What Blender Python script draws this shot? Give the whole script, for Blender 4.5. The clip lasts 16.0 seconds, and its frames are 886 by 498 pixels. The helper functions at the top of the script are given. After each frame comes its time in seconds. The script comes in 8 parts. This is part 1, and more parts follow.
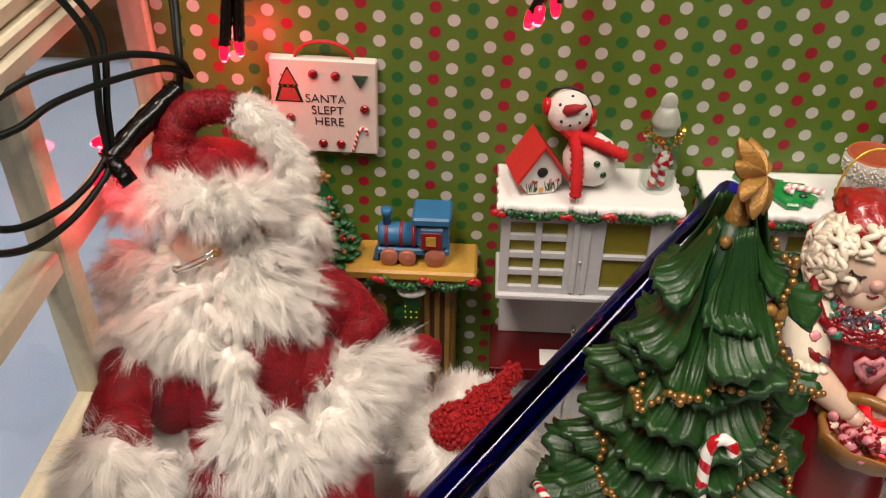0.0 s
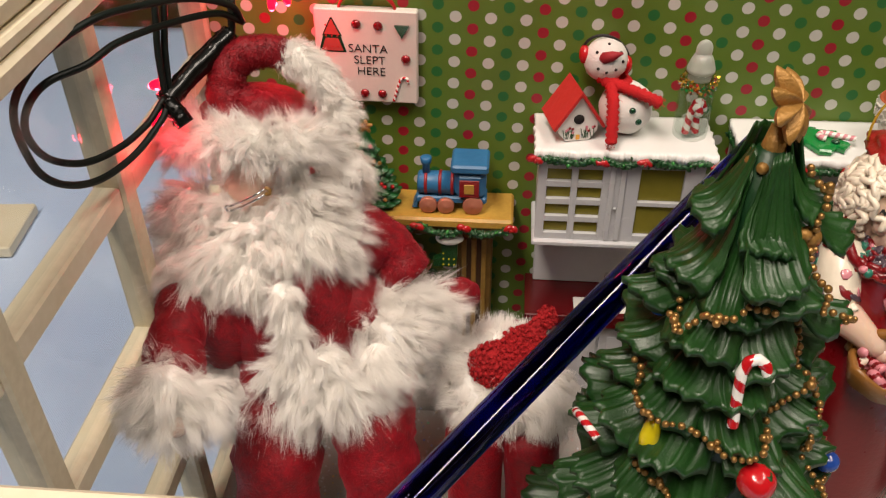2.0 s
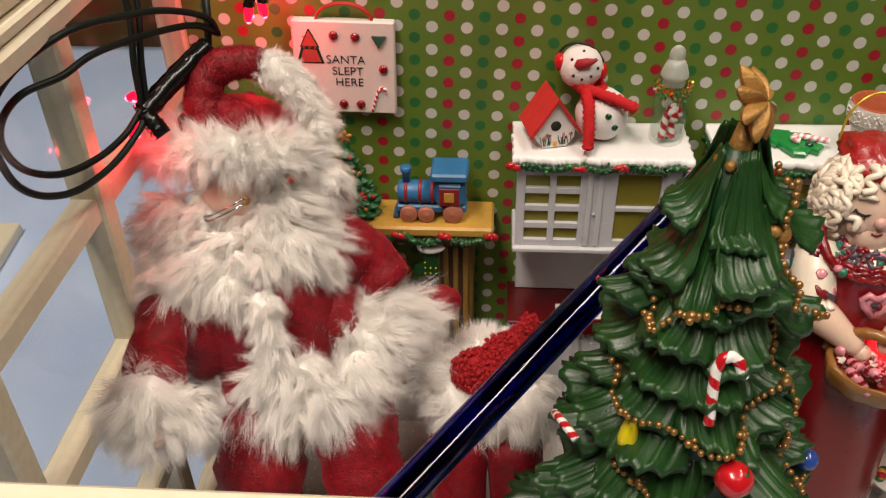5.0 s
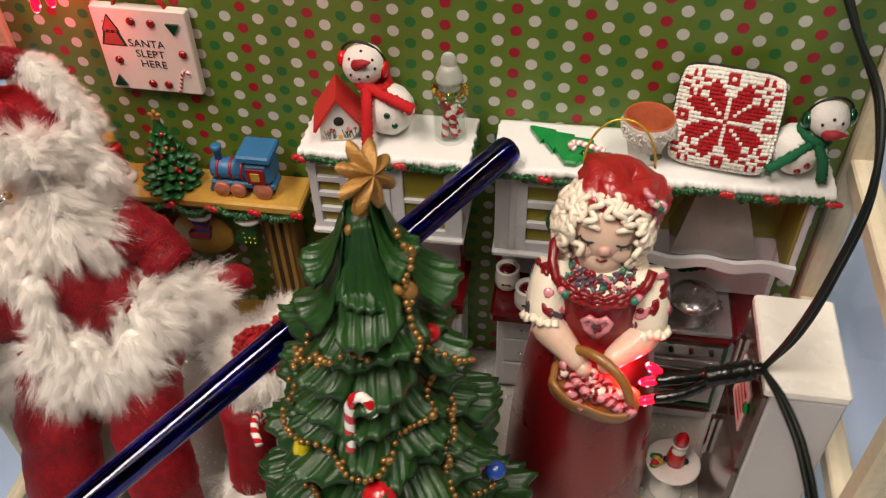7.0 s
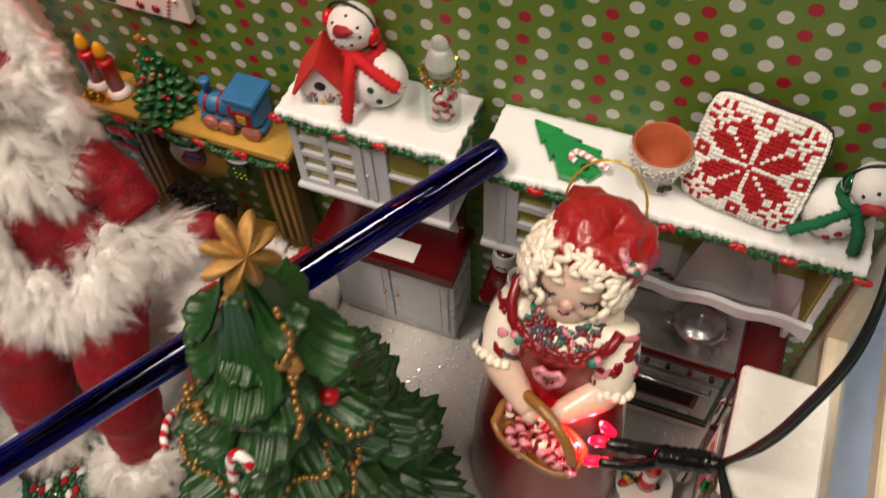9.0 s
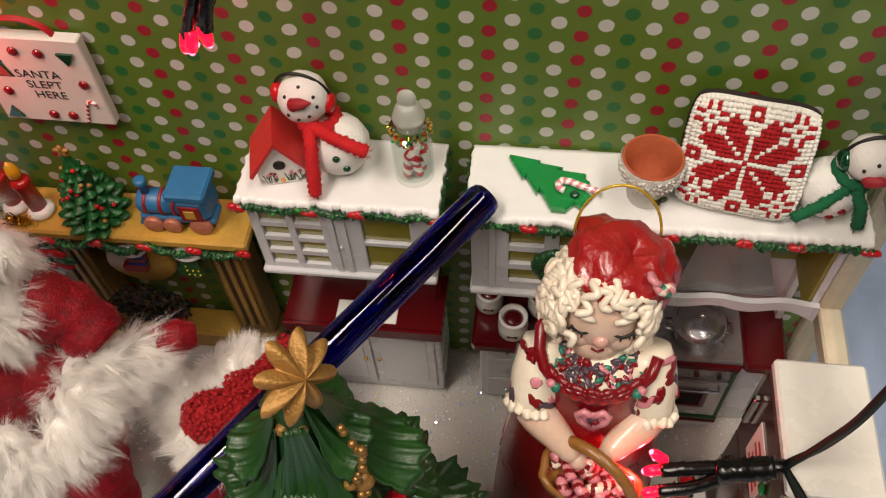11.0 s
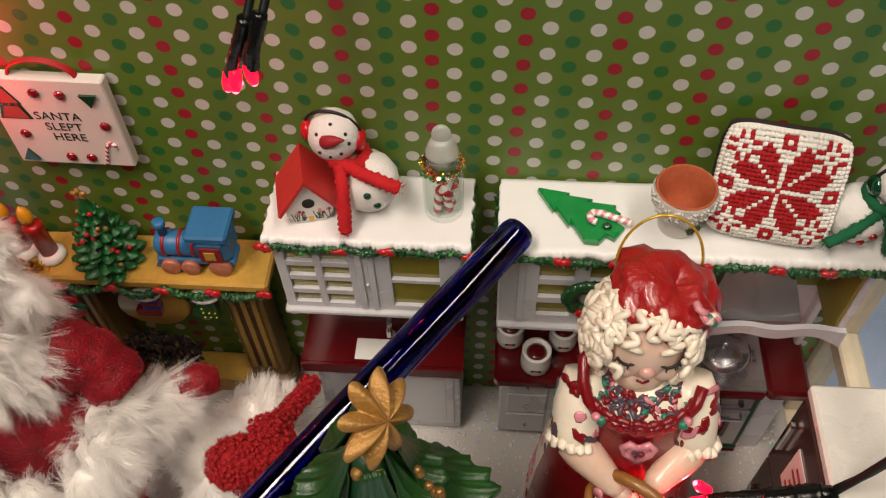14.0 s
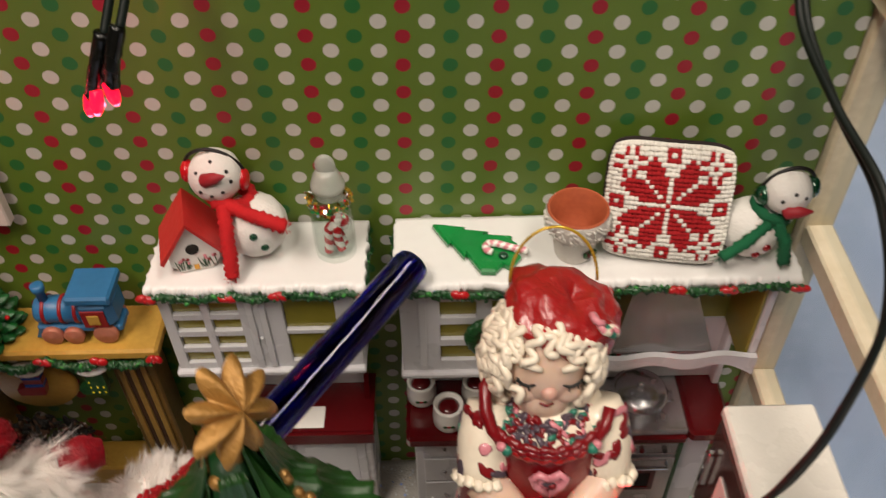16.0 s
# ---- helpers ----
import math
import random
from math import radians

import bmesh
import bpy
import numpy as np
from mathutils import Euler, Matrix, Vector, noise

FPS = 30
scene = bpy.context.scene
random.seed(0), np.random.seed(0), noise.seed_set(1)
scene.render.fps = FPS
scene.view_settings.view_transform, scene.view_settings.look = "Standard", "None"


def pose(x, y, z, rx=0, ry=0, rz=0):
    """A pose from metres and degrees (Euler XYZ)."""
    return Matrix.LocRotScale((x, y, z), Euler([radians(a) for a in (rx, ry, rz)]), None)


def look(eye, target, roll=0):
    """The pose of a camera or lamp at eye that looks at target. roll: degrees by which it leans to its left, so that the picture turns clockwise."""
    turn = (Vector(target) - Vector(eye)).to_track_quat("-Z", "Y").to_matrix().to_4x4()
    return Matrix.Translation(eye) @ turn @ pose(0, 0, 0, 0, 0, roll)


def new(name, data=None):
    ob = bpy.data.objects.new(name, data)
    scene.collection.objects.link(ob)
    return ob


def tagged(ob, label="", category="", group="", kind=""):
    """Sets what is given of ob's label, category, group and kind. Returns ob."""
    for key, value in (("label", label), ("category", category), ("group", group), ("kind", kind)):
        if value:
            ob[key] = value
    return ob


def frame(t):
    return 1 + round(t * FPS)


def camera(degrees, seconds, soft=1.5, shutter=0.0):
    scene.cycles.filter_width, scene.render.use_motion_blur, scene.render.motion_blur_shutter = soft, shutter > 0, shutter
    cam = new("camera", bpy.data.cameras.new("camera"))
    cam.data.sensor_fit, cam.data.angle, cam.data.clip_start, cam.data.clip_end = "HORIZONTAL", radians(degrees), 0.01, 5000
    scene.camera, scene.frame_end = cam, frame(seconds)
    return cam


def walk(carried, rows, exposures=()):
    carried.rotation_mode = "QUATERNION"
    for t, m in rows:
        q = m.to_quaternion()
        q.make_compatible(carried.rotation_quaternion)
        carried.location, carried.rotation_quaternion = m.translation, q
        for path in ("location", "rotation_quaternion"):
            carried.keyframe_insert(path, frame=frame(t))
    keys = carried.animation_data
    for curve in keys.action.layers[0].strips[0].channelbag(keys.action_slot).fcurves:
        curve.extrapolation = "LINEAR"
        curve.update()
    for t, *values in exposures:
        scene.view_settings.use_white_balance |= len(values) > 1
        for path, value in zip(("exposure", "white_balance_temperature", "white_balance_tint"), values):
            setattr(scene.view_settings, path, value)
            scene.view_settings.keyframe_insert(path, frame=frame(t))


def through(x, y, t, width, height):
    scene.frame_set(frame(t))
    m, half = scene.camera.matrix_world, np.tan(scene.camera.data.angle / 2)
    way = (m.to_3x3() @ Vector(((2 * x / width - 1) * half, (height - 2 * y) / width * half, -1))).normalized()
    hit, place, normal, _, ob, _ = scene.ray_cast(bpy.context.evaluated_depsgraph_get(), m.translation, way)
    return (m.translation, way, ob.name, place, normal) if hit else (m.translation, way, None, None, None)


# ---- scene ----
cam = camera(53.6, 16.0, 1.2, 0.5)
METRES, EYE, TILT, LEAN, TURN = 0.5, 0.32, -22.0, 0.0, 0.0
PATH = [
    (0, (-0.103, -0.358, 0.386), (-0.189, 1.258, -0.789), 0.5),
    (0.5, (-0.102, -0.361, 0.391), (-0.201, 1.255, -0.783), 0.3),
    (1, (-0.104, -0.365, 0.388), (-0.21, 1.245, -0.793), 0.2),
    (1.5, (-0.108, -0.371, 0.379), (-0.229, 1.225, -0.82), -0.1),
    (2, (-0.109, -0.378, 0.381), (-0.245, 1.207, -0.832), -0.5),
    (2.5, (-0.106, -0.376, 0.381), (-0.263, 1.194, -0.848), -1.4),
    (3, (-0.11, -0.377, 0.369), (-0.261, 1.188, -0.867), -1.1),
    (5.3, (-0.1, -0.382, 0.382), (-0.218, 1.23, -0.796), -1.1),
    (5.5, (-0.088, -0.382, 0.385), (-0.208, 1.227, -0.797), -1.1),
    (6, (-0.038, -0.373, 0.401), (-0.186, 1.205, -0.819), -0.9),
    (6.5, (0.006, -0.363, 0.42), (-0.203, 1.143, -0.879), -1.5),
    (7, (0.029, -0.346, 0.431), (-0.231, 1.056, -0.972), -2.0),
    (7.5, (0.053, -0.314, 0.456), (-0.302, 0.958, -1.045), -0.7),
    (8, (0.046, -0.282, 0.444), (-0.346, 0.86, -1.151), -0.9),
    (8.5, (0.07, -0.269, 0.46), (-0.358, 0.798, -1.177), -1.2),
    (9, (0.07, -0.247, 0.452), (-0.375, 0.772, -1.211), -3.4),
    (9.2, (0.059, -0.235, 0.455), (-0.361, 0.784, -1.213), -4.5),
    (11.3, (0.019, -0.236, 0.445), (-0.176, 0.893, -1.194), -4.1),
    (11.5, (0.015, -0.236, 0.445), (-0.175, 0.895, -1.193), -3.9),
    (12, (0.008, -0.237, 0.444), (-0.173, 0.894, -1.196), -3.9),
    (12.5, (0.012, -0.239, 0.444), (-0.152, 0.899, -1.193), -3.8),
    (13, (0.008, -0.237, 0.447), (-0.136, 0.918, -1.18), -2.9),
    (13.5, (0.002, -0.235, 0.442), (-0.144, 0.934, -1.174), -2.7),
    (14, (-0.004, -0.237, 0.444), (-0.132, 0.959, -1.154), -2.5),
    (14.5, (-0.014, -0.241, 0.438), (-0.107, 0.973, -1.149), -2.0),
    (15, (-0.017, -0.238, 0.431), (-0.057, 1.042, -1.105), -1.9),
    (15.5, (-0.008, -0.235, 0.422), (0.015, 1.116, -1.053), -1.7),
    (16, (0.014, -0.255, 0.413), (0.015, 1.163, -0.998), -1.2),
]
walk(cam, [(t, look(eye, target, roll)) for t, eye, target, roll in PATH], [(0, 0.12), (2, 0.08), (3, -0.04), (5.5, 0.05), (7, 0.02), (9, 0.0), (11.5, -0.14), (14, -0.16), (16, -0.12)])

# ---- world and lights ----
world = bpy.data.worlds.new("room_world")
scene.world = world
world.use_nodes = True
world.node_tree.nodes["Background"].inputs[0].default_value = (0.9, 0.8, 0.68, 1)
world.node_tree.nodes["Background"].inputs[1].default_value = 0.012


def ceiling_or_fill_lamp(x, y, sx, sy, watts, z=1.62, rgb=(1.0, 0.87, 0.745)):
    data = bpy.data.lights.new("ceiling_or_fill_lamp", "AREA")
    data.shape, data.size, data.size_y, data.energy, data.color = "RECTANGLE", sx, sy, watts, rgb
    ob = new("ceiling_or_fill_lamp", data)
    ob.location = (x, y, z)
    return ob


ceiling_or_fill_lamp(-0.45, -0.70, 0.3, 0.9, 27)
ceiling_or_fill_lamp(0.50, -0.40, 0.25, 1.1, 15)
# front fill: an added light with no fixture, for surfaces turned forward
ceiling_or_fill_lamp(0.0, -1.30, 1.1, 0.25, 3)


def led_light(x, y, z, watts):
    data = bpy.data.lights.new("led_glow", "POINT")
    data.energy, data.color, data.shadow_soft_size = watts, (1.0, 0.03, 0.05), 0.002
    ob = new("led_glow", data)
    ob.location = (x, y, z)


# ---- materials ----
def rgb(hexa):
    v = [int(hexa[i:i + 2], 16) / 255 for i in (0, 2, 4)]
    return tuple(c / 12.92 if c < 0.04045 else ((c + 0.055) / 1.055) ** 2.4 for c in v) + (1,)


def mat(name, colour, rough=0.5, metal=0.0, vary=0.12, grain=350.0, blotch=45.0, bump=0.15, spread=None, coat=0.0, **more):
    """A painted, cast or moulded surface: colour mottled at two scales, uneven gloss, fine relief."""
    m = bpy.data.materials.new(name)
    m.use_nodes = True
    nt = m.node_tree
    b = nt.nodes["Principled BSDF"]
    c = rgb(colour) if isinstance(colour, str) else tuple(colour) + (1,)
    tc = nt.nodes.new("ShaderNodeTexCoord")
    n1, n2 = nt.nodes.new("ShaderNodeTexNoise"), nt.nodes.new("ShaderNodeTexNoise")
    n1.inputs["Scale"].default_value, n2.inputs["Scale"].default_value = blotch, grain
    n1.inputs["Detail"].default_value, n2.inputs["Detail"].default_value = 3, 4
    for n in (n1, n2):
        nt.links.new(tc.outputs["Object"], n.inputs["Vector"])
    mix = nt.nodes.new("ShaderNodeMix")
    mix.data_type = "RGBA"
    dark = rgb(spread) if spread else tuple(v * (1 - 2.2 * vary) for v in c[:3]) + (1,)
    mix.inputs[6].default_value, mix.inputs[7].default_value = dark, c
    ramp = nt.nodes.new("ShaderNodeMath")
    ramp.operation = "MULTIPLY_ADD"
    ramp.inputs[1].default_value = 1.6 if spread else 1.1
    ramp.inputs[2].default_value = -0.25 if spread else 0.1
    ramp.use_clamp = True
    add = nt.nodes.new("ShaderNodeMix")
    add.data_type = "FLOAT"
    add.inputs[0].default_value = 0.45
    nt.links.new(n1.outputs[0], add.inputs[2])
    nt.links.new(n2.outputs[0], add.inputs[3])
    nt.links.new(add.outputs[0], ramp.inputs[0])
    nt.links.new(ramp.outputs[0], mix.inputs[0])
    nt.links.new(mix.outputs[2], b.inputs["Base Color"])
    rr = nt.nodes.new("ShaderNodeMapRange")
    rr.inputs["To Min"].default_value, rr.inputs["To Max"].default_value = max(0.02, rough - 0.1), min(1, rough + 0.1)
    nt.links.new(n1.outputs[0], rr.inputs[0])
    nt.links.new(rr.outputs[0], b.inputs["Roughness"])
    b.inputs["Metallic"].default_value = metal
    b.inputs["Coat Weight"].default_value = coat
    b.inputs["Coat Roughness"].default_value = 0.12
    if bump:
        bp = nt.nodes.new("ShaderNodeBump")
        bp.inputs["Strength"].default_value, bp.inputs["Distance"].default_value = bump, 0.0006
        nt.links.new(n2.outputs[0], bp.inputs["Height"])
        nt.links.new(bp.outputs[0], b.inputs["Normal"])
    for key, value in more.items():
        b.inputs[key.replace("_", " ")].default_value = value
    return m


def glow(name, colour, strength):
    m = bpy.data.materials.new(name)
    m.use_nodes = True
    b = m.node_tree.nodes["Principled BSDF"]
    b.inputs["Base Color"].default_value = rgb(colour)
    b.inputs["Emission Color"].default_value = rgb(colour)
    b.inputs["Emission Strength"].default_value = strength
    b.inputs["Roughness"].default_value = 0.15
    return m


def glass(name, colour, rough=0.0, ior=1.5):
    m = bpy.data.materials.new(name)
    m.use_nodes = True
    b = m.node_tree.nodes["Principled BSDF"]
    b.inputs["Base Color"].default_value = rgb(colour)
    b.inputs["Transmission Weight"].default_value = 1
    b.inputs["Roughness"].default_value, b.inputs["IOR"].default_value = rough, ior
    return m


def fur_material(name, colour, through):
    """Fine hairs: light passes into and through them."""
    m = bpy.data.materials.new(name)
    m.use_nodes = True
    nt = m.node_tree
    nt.nodes.remove(nt.nodes["Principled BSDF"])
    tc, nz = nt.nodes.new("ShaderNodeTexCoord"), nt.nodes.new("ShaderNodeTexNoise")
    nz.inputs["Scale"].default_value = 70
    nt.links.new(tc.outputs["Object"], nz.inputs["Vector"])
    col = nt.nodes.new("ShaderNodeMix")
    col.data_type = "RGBA"
    c = rgb(colour)
    col.inputs[6].default_value, col.inputs[7].default_value = tuple(v * 0.93 for v in c[:3]) + (1,), c
    nt.links.new(nz.outputs[0], col.inputs[0])
    d, t, mix = nt.nodes.new("ShaderNodeBsdfDiffuse"), nt.nodes.new("ShaderNodeBsdfTranslucent"), nt.nodes.new("ShaderNodeMixShader")
    for n in (d, t):
        nt.links.new(col.outputs[2], n.inputs["Color"])
    mix.inputs[0].default_value = through
    nt.links.new(d.outputs[0], mix.inputs[1])
    nt.links.new(t.outputs[0], mix.inputs[2])
    nt.links.new(mix.outputs[0], nt.nodes["Material Output"].inputs[0])
    return m


def sheet_glass(name, tint, rough=0.02):
    """Thin clear wall: seen straight through, with a mirror gloss that grows at glancing angles."""
    m = bpy.data.materials.new(name)
    m.use_nodes = True
    nt = m.node_tree
    nt.nodes.remove(nt.nodes["Principled BSDF"])
    t, g, mix, f = nt.nodes.new("ShaderNodeBsdfTransparent"), nt.nodes.new("ShaderNodeBsdfGlossy"), nt.nodes.new("ShaderNodeMixShader"), nt.nodes.new("ShaderNodeLayerWeight")
    t.inputs[0].default_value = rgb(tint)
    g.inputs["Roughness"].default_value = rough
    f.inputs[0].default_value = 0.5
    p, k = nt.nodes.new("ShaderNodeMath"), nt.nodes.new("ShaderNodeMath")
    p.operation, k.operation = "POWER", "MULTIPLY_ADD"
    p.inputs[1].default_value, k.inputs[1].default_value, k.inputs[2].default_value = 5.0, 0.45, 0.03
    nt.links.new(f.outputs["Facing"], p.inputs[0])
    nt.links.new(p.outputs[0], k.inputs[0])
    nt.links.new(k.outputs[0], mix.inputs[0])
    nt.links.new(t.outputs[0], mix.inputs[1])
    nt.links.new(g.outputs[0], mix.inputs[2])
    nt.links.new(mix.outputs[0], nt.nodes["Material Output"].inputs[0])
    return m


PITCH, ROW, SLANT, Z_ROW = 0.016, 0.01104, radians(1.7), 0.1815


def paper_material():
    """Green printed paper: columns of red and of dark green dots, white dots between them."""
    m = bpy.data.materials.new("dotted_paper")
    m.use_nodes = True
    nt = m.node_tree
    b = nt.nodes["Principled BSDF"]

    def op(kind, a, c=None, d=None):
        n = nt.nodes.new("ShaderNodeMath")
        n.operation = kind
        for i, v in enumerate((a, c, d)):
            if v is None:
                continue
            if isinstance(v, (int, float)):
                n.inputs[i].default_value = v
            else:
                nt.links.new(v, n.inputs[i])
        return n.outputs[0]

    def blend(f, a, c):
        n = nt.nodes.new("ShaderNodeMix")
        n.data_type = "RGBA"
        for sock, v in ((n.inputs[0], f), (n.inputs[6], a), (n.inputs[7], c)):
            if isinstance(v, tuple):
                sock.default_value = v
            else:
                nt.links.new(v, sock)
        return n.outputs[2]

    tc = nt.nodes.new("ShaderNodeTexCoord")
    sep = nt.nodes.new("ShaderNodeSeparateXYZ")
    nt.links.new(tc.outputs["Object"], sep.inputs[0])
    nz = nt.nodes.new("ShaderNodeTexNoise")
    nz.inputs["Scale"].default_value = 500
    nt.links.new(tc.outputs["Object"], nz.inputs["Vector"])
    x, z = sep.outputs[0], op("SUBTRACT", sep.outputs[2], Z_ROW)
    u = op("DIVIDE", op("SUBTRACT", op("MULTIPLY", x, math.cos(SLANT)), op("MULTIPLY", z, math.sin(SLANT))), PITCH)
    w = op("DIVIDE", op("ADD", op("MULTIPLY", x, math.sin(SLANT)), op("MULTIPLY", z, math.cos(SLANT))), ROW)

    def dots(uu, ww, radius):
        a = op("MULTIPLY", op("SUBTRACT", uu, op("ROUND", uu)), PITCH)
        c = op("MULTIPLY", op("SUBTRACT", ww, op("ROUND", ww)), ROW)
        d = op("SQRT", op("ADD", op("MULTIPLY", a, a), op("MULTIPLY", c, c)))
        d = op("MULTIPLY_ADD", op("SUBTRACT", nz.outputs[0], 0.5), 0.0004, d)
        n = nt.nodes.new("ShaderNodeMapRange")
        nt.links.new(d, n.inputs[0])
        n.inputs[1].default_value, n.inputs[2].default_value = radius - 0.00012, radius + 0.00012
        n.inputs[3].default_value, n.inputs[4].default_value = 1, 0
        return n.outputs[0]

    odd = op("ABSOLUTE", op("MODULO", op("ROUND", u), 2.0))
    nb = nt.nodes.new("ShaderNodeTexNoise")
    nb.inputs["Scale"].default_value = 22
    nt.links.new(tc.outputs["Object"], nb.inputs["Vector"])
    ground = blend(nb.outputs[0], rgb("506a1f"), rgb("637b2a"))
    spot = blend(odd, rgb("921528"), rgb("22642e"))
    col = blend(dots(u, w, 0.00262), ground, spot)
    col = blend(dots(op("ADD", u, 0.5), op("ADD", w, 0.5), 0.00272), col, rgb("bfbfb8"))
    nt.links.new(col, b.inputs["Base Color"])
    b.inputs["Roughness"].default_value = 0.42
    bp = nt.nodes.new("ShaderNodeBump")
    bp.inputs["Strength"].default_value, bp.inputs["Distance"].default_value = 0.1, 0.0005
    nt.links.new(nz.outputs[0], bp.inputs["Height"])
    nt.links.new(bp.outputs[0], b.inputs["Normal"])
    return m


def cloth_material(name, colour, dark, scale):
    m = mat(name, colour, 0.9, vary=0.1, grain=900, blotch=9, bump=0.0, spread=dark)
    nt = m.node_tree
    b = nt.nodes["Principled BSDF"]
    tc = nt.nodes.new("ShaderNodeTexCoord")
    wv = nt.nodes.new("ShaderNodeTexWave")
    wv.inputs["Scale"].default_value, wv.inputs["Distortion"].default_value = scale, 2.0
    wv.bands_direction = "DIAGONAL"
    nt.links.new(tc.outputs["Object"], wv.inputs["Vector"])
    bp = nt.nodes.new("ShaderNodeBump")
    bp.inputs["Strength"].default_value, bp.inputs["Distance"].default_value = 0.3, 0.0003
    nt.links.new(wv.outputs[1], bp.inputs["Height"])
    nt.links.new(bp.outputs[0], b.inputs["Normal"])
    return m


PAPER = paper_material()
CLOTH = cloth_material("blue_cloth", "c8d8f2", "9bb3de", 420)
FELT = mat("snow_felt", "c9c5bf", 0.95, grain=900, blotch=60, bump=0.9, vary=0.08)
CREAM = mat("cream_paint", "e6dcc6", 0.5, grain=260, blotch=30, bump=0.3, spread="cdbf9f")
CREAM_OLD = mat("cream_paint_worn", "e6dcc2", 0.55, grain=300, blotch=24, bump=0.35, spread="bfb292")
PLASTER = mat("room_paint", "6a5a45", 0.8, grain=30, blotch=3)
CARPET = mat("room_carpet", "8f7b5e", 0.95, grain=60, blotch=6, bump=0.4)
RESIN = mat("white_resin", "c8c8cb", 0.28, vary=0.05, bump=0.06, coat=0.2)
RESIN_SHADE = mat("white_resin_panel", "c9c9cc", 0.35, vary=0.06, bump=0.06)
SNOW = mat("snow_paint", "e2e2e0", 0.34, vary=0.05, grain=220, bump=0.25)
MAROON = mat("maroon_gloss", "580c11", 0.18, vary=0.15, blotch=60, bump=0.05, coat=0.4)
OLIVE = mat("olive_pane", "8a8132", 0.2, vary=0.12, blotch=80, bump=0.04, coat=0.5)
OLIVE_MATT = mat("olive_paint", "8f8530", 0.5, vary=0.12, blotch=80, bump=0.1)
LEAF = mat("garland_green", "184b22", 0.4, vary=0.25, grain=900, bump=0.8, coat=0.25)
LEAF_LIGHT = mat("garland_green_light", "3a8a3c", 0.35, vary=0.2, grain=900, bump=0.6, coat=0.3)
BERRY = mat("garland_red", "b3151c", 0.3, vary=0.2, bump=0.3, coat=0.3)
OCHRE = mat("ochre_paint", "c9a04a", 0.4, grain=420, blotch=50, bump=0.2, spread="a37b2e")
# browner copies of the ochre, shade painted into fireplace uprights and under-moulding
OCHRE_DARK = mat("ochre_shaded", "86662f", 0.45, grain=420, blotch=50, bump=0.2, spread="4a3616")
OCHRE_MID = mat("ochre_half_shaded", "a9853f", 0.45, grain=420, blotch=60, bump=0.25, spread="76592a")
SOOT = mat("soot_black", "1b1712", 0.8, bump=0.8, vary=0.3)
BARK = mat("log_brown", "4a2f18", 0.7, bump=0.8, vary=0.3)
TRAIN_BLUE = mat("train_blue", "2f6f9f", 0.4, vary=0.18, blotch=90, bump=0.2)
TRAIN_RED = mat("train_red", "8e1a1e", 0.4, vary=0.2)
COPPER = mat("wheel_copper", "c07a62", 0.4, vary=0.2, metal=0.2)
GOLD = mat("gold_paint", "b98a48", 0.46, metal=0.35, vary=0.2, blotch=160, grain=900, bump=0.7, spread="7d5a26")
BEAD_GOLD = mat("gold_beads", "a07a44", 0.3, metal=0.6, vary=0.25, blotch=400, bump=0.2)
GOLD_WIRE = mat("gold_wire", "d9b43a", 0.3, metal=0.5, bump=0)
PINE = mat("tree_green_resin", "224f1b", 0.42, blotch=110, grain=1300, bump=0.3, spread="08240b", coat=0.10)
PINE_BRIGHT = mat("bright_tree_paint", "1a6a2e", 0.4, blotch=300, grain=900, bump=0.5, spread="0a3a18", coat=0.15)
# darkened green: shade between the boughs is put into the cores' colour
PINE_DARK = mat("tree_gap_shade_green", "123f1c", 0.45, blotch=140, bump=0.4, vary=0.3)
WHITE_GLOSS = mat("white_enamel", "eceae4", 0.25, vary=0.05, bump=0.05)
RED_GLOSS = mat("red_enamel", "c01820", 0.2, vary=0.12, bump=0.05, coat=0.4)
YELLOW_GLOSS = mat("yellow_enamel", "e3cf1c", 0.2, vary=0.08, bump=0.03, coat=0.4)
PINK_GLOSS = mat("pink_enamel", "d9668a", 0.22, vary=0.1, bump=0.03, coat=0.4)
BLUE_GLOSS = mat("blue_enamel", "24489a", 0.22, vary=0.1, bump=0.03, coat=0.4)
COBALT = glass("cobalt_glass", "080d92", 0.0, 1.5)
CLEAR = sheet_glass("clear_glass", "f2f5f3", 0.01)
ACRYLIC = sheet_glass("clear_acrylic", "f7f9f9", 0.03)
FROSTED = mat("frosted_plastic", "e6ebe4", 0.35, vary=0.03, bump=0.02, Transmission_Weight=0.65)
TERRA = mat("terracotta", "b25a34", 0.8, grain=500, blotch=70, bump=0.3, spread="8d3f20")
GRIT = mat("rough_snow_paste", "e9e6df", 0.8, grain=1100, blotch=200, bump=1.0, vary=0.1)
YARN_RED = mat("red_yarn", "ae0f18", 0.9, grain=1500, bump=0.8, vary=0.2)
YARN_WHITE = mat("white_yarn", "eae7df", 0.9, grain=1500, bump=0.8, vary=0.08)
BACKING = mat("black_felt", "231a18", 0.95, bump=0.6)
FUR = fur_material("white_fur", "fffcf8", 0.42)
FUR_PILE = mat("white_fur_pile", "fbf9f5", 0.95, vary=0.03, grain=1500, blotch=150, bump=0.8)
# near-black mottling paints the shaded creases of the crushed pile into the red
VELVET = mat("red_velvet", "a0081c", 0.5, grain=1100, blotch=300, bump=1.0, spread="2c0007", Specular_IOR_Level=0.35, Sheen_Weight=0.35, Sheen_Roughness=0.35, Sheen_Tint=(1.0, 0.12, 0.16, 1))
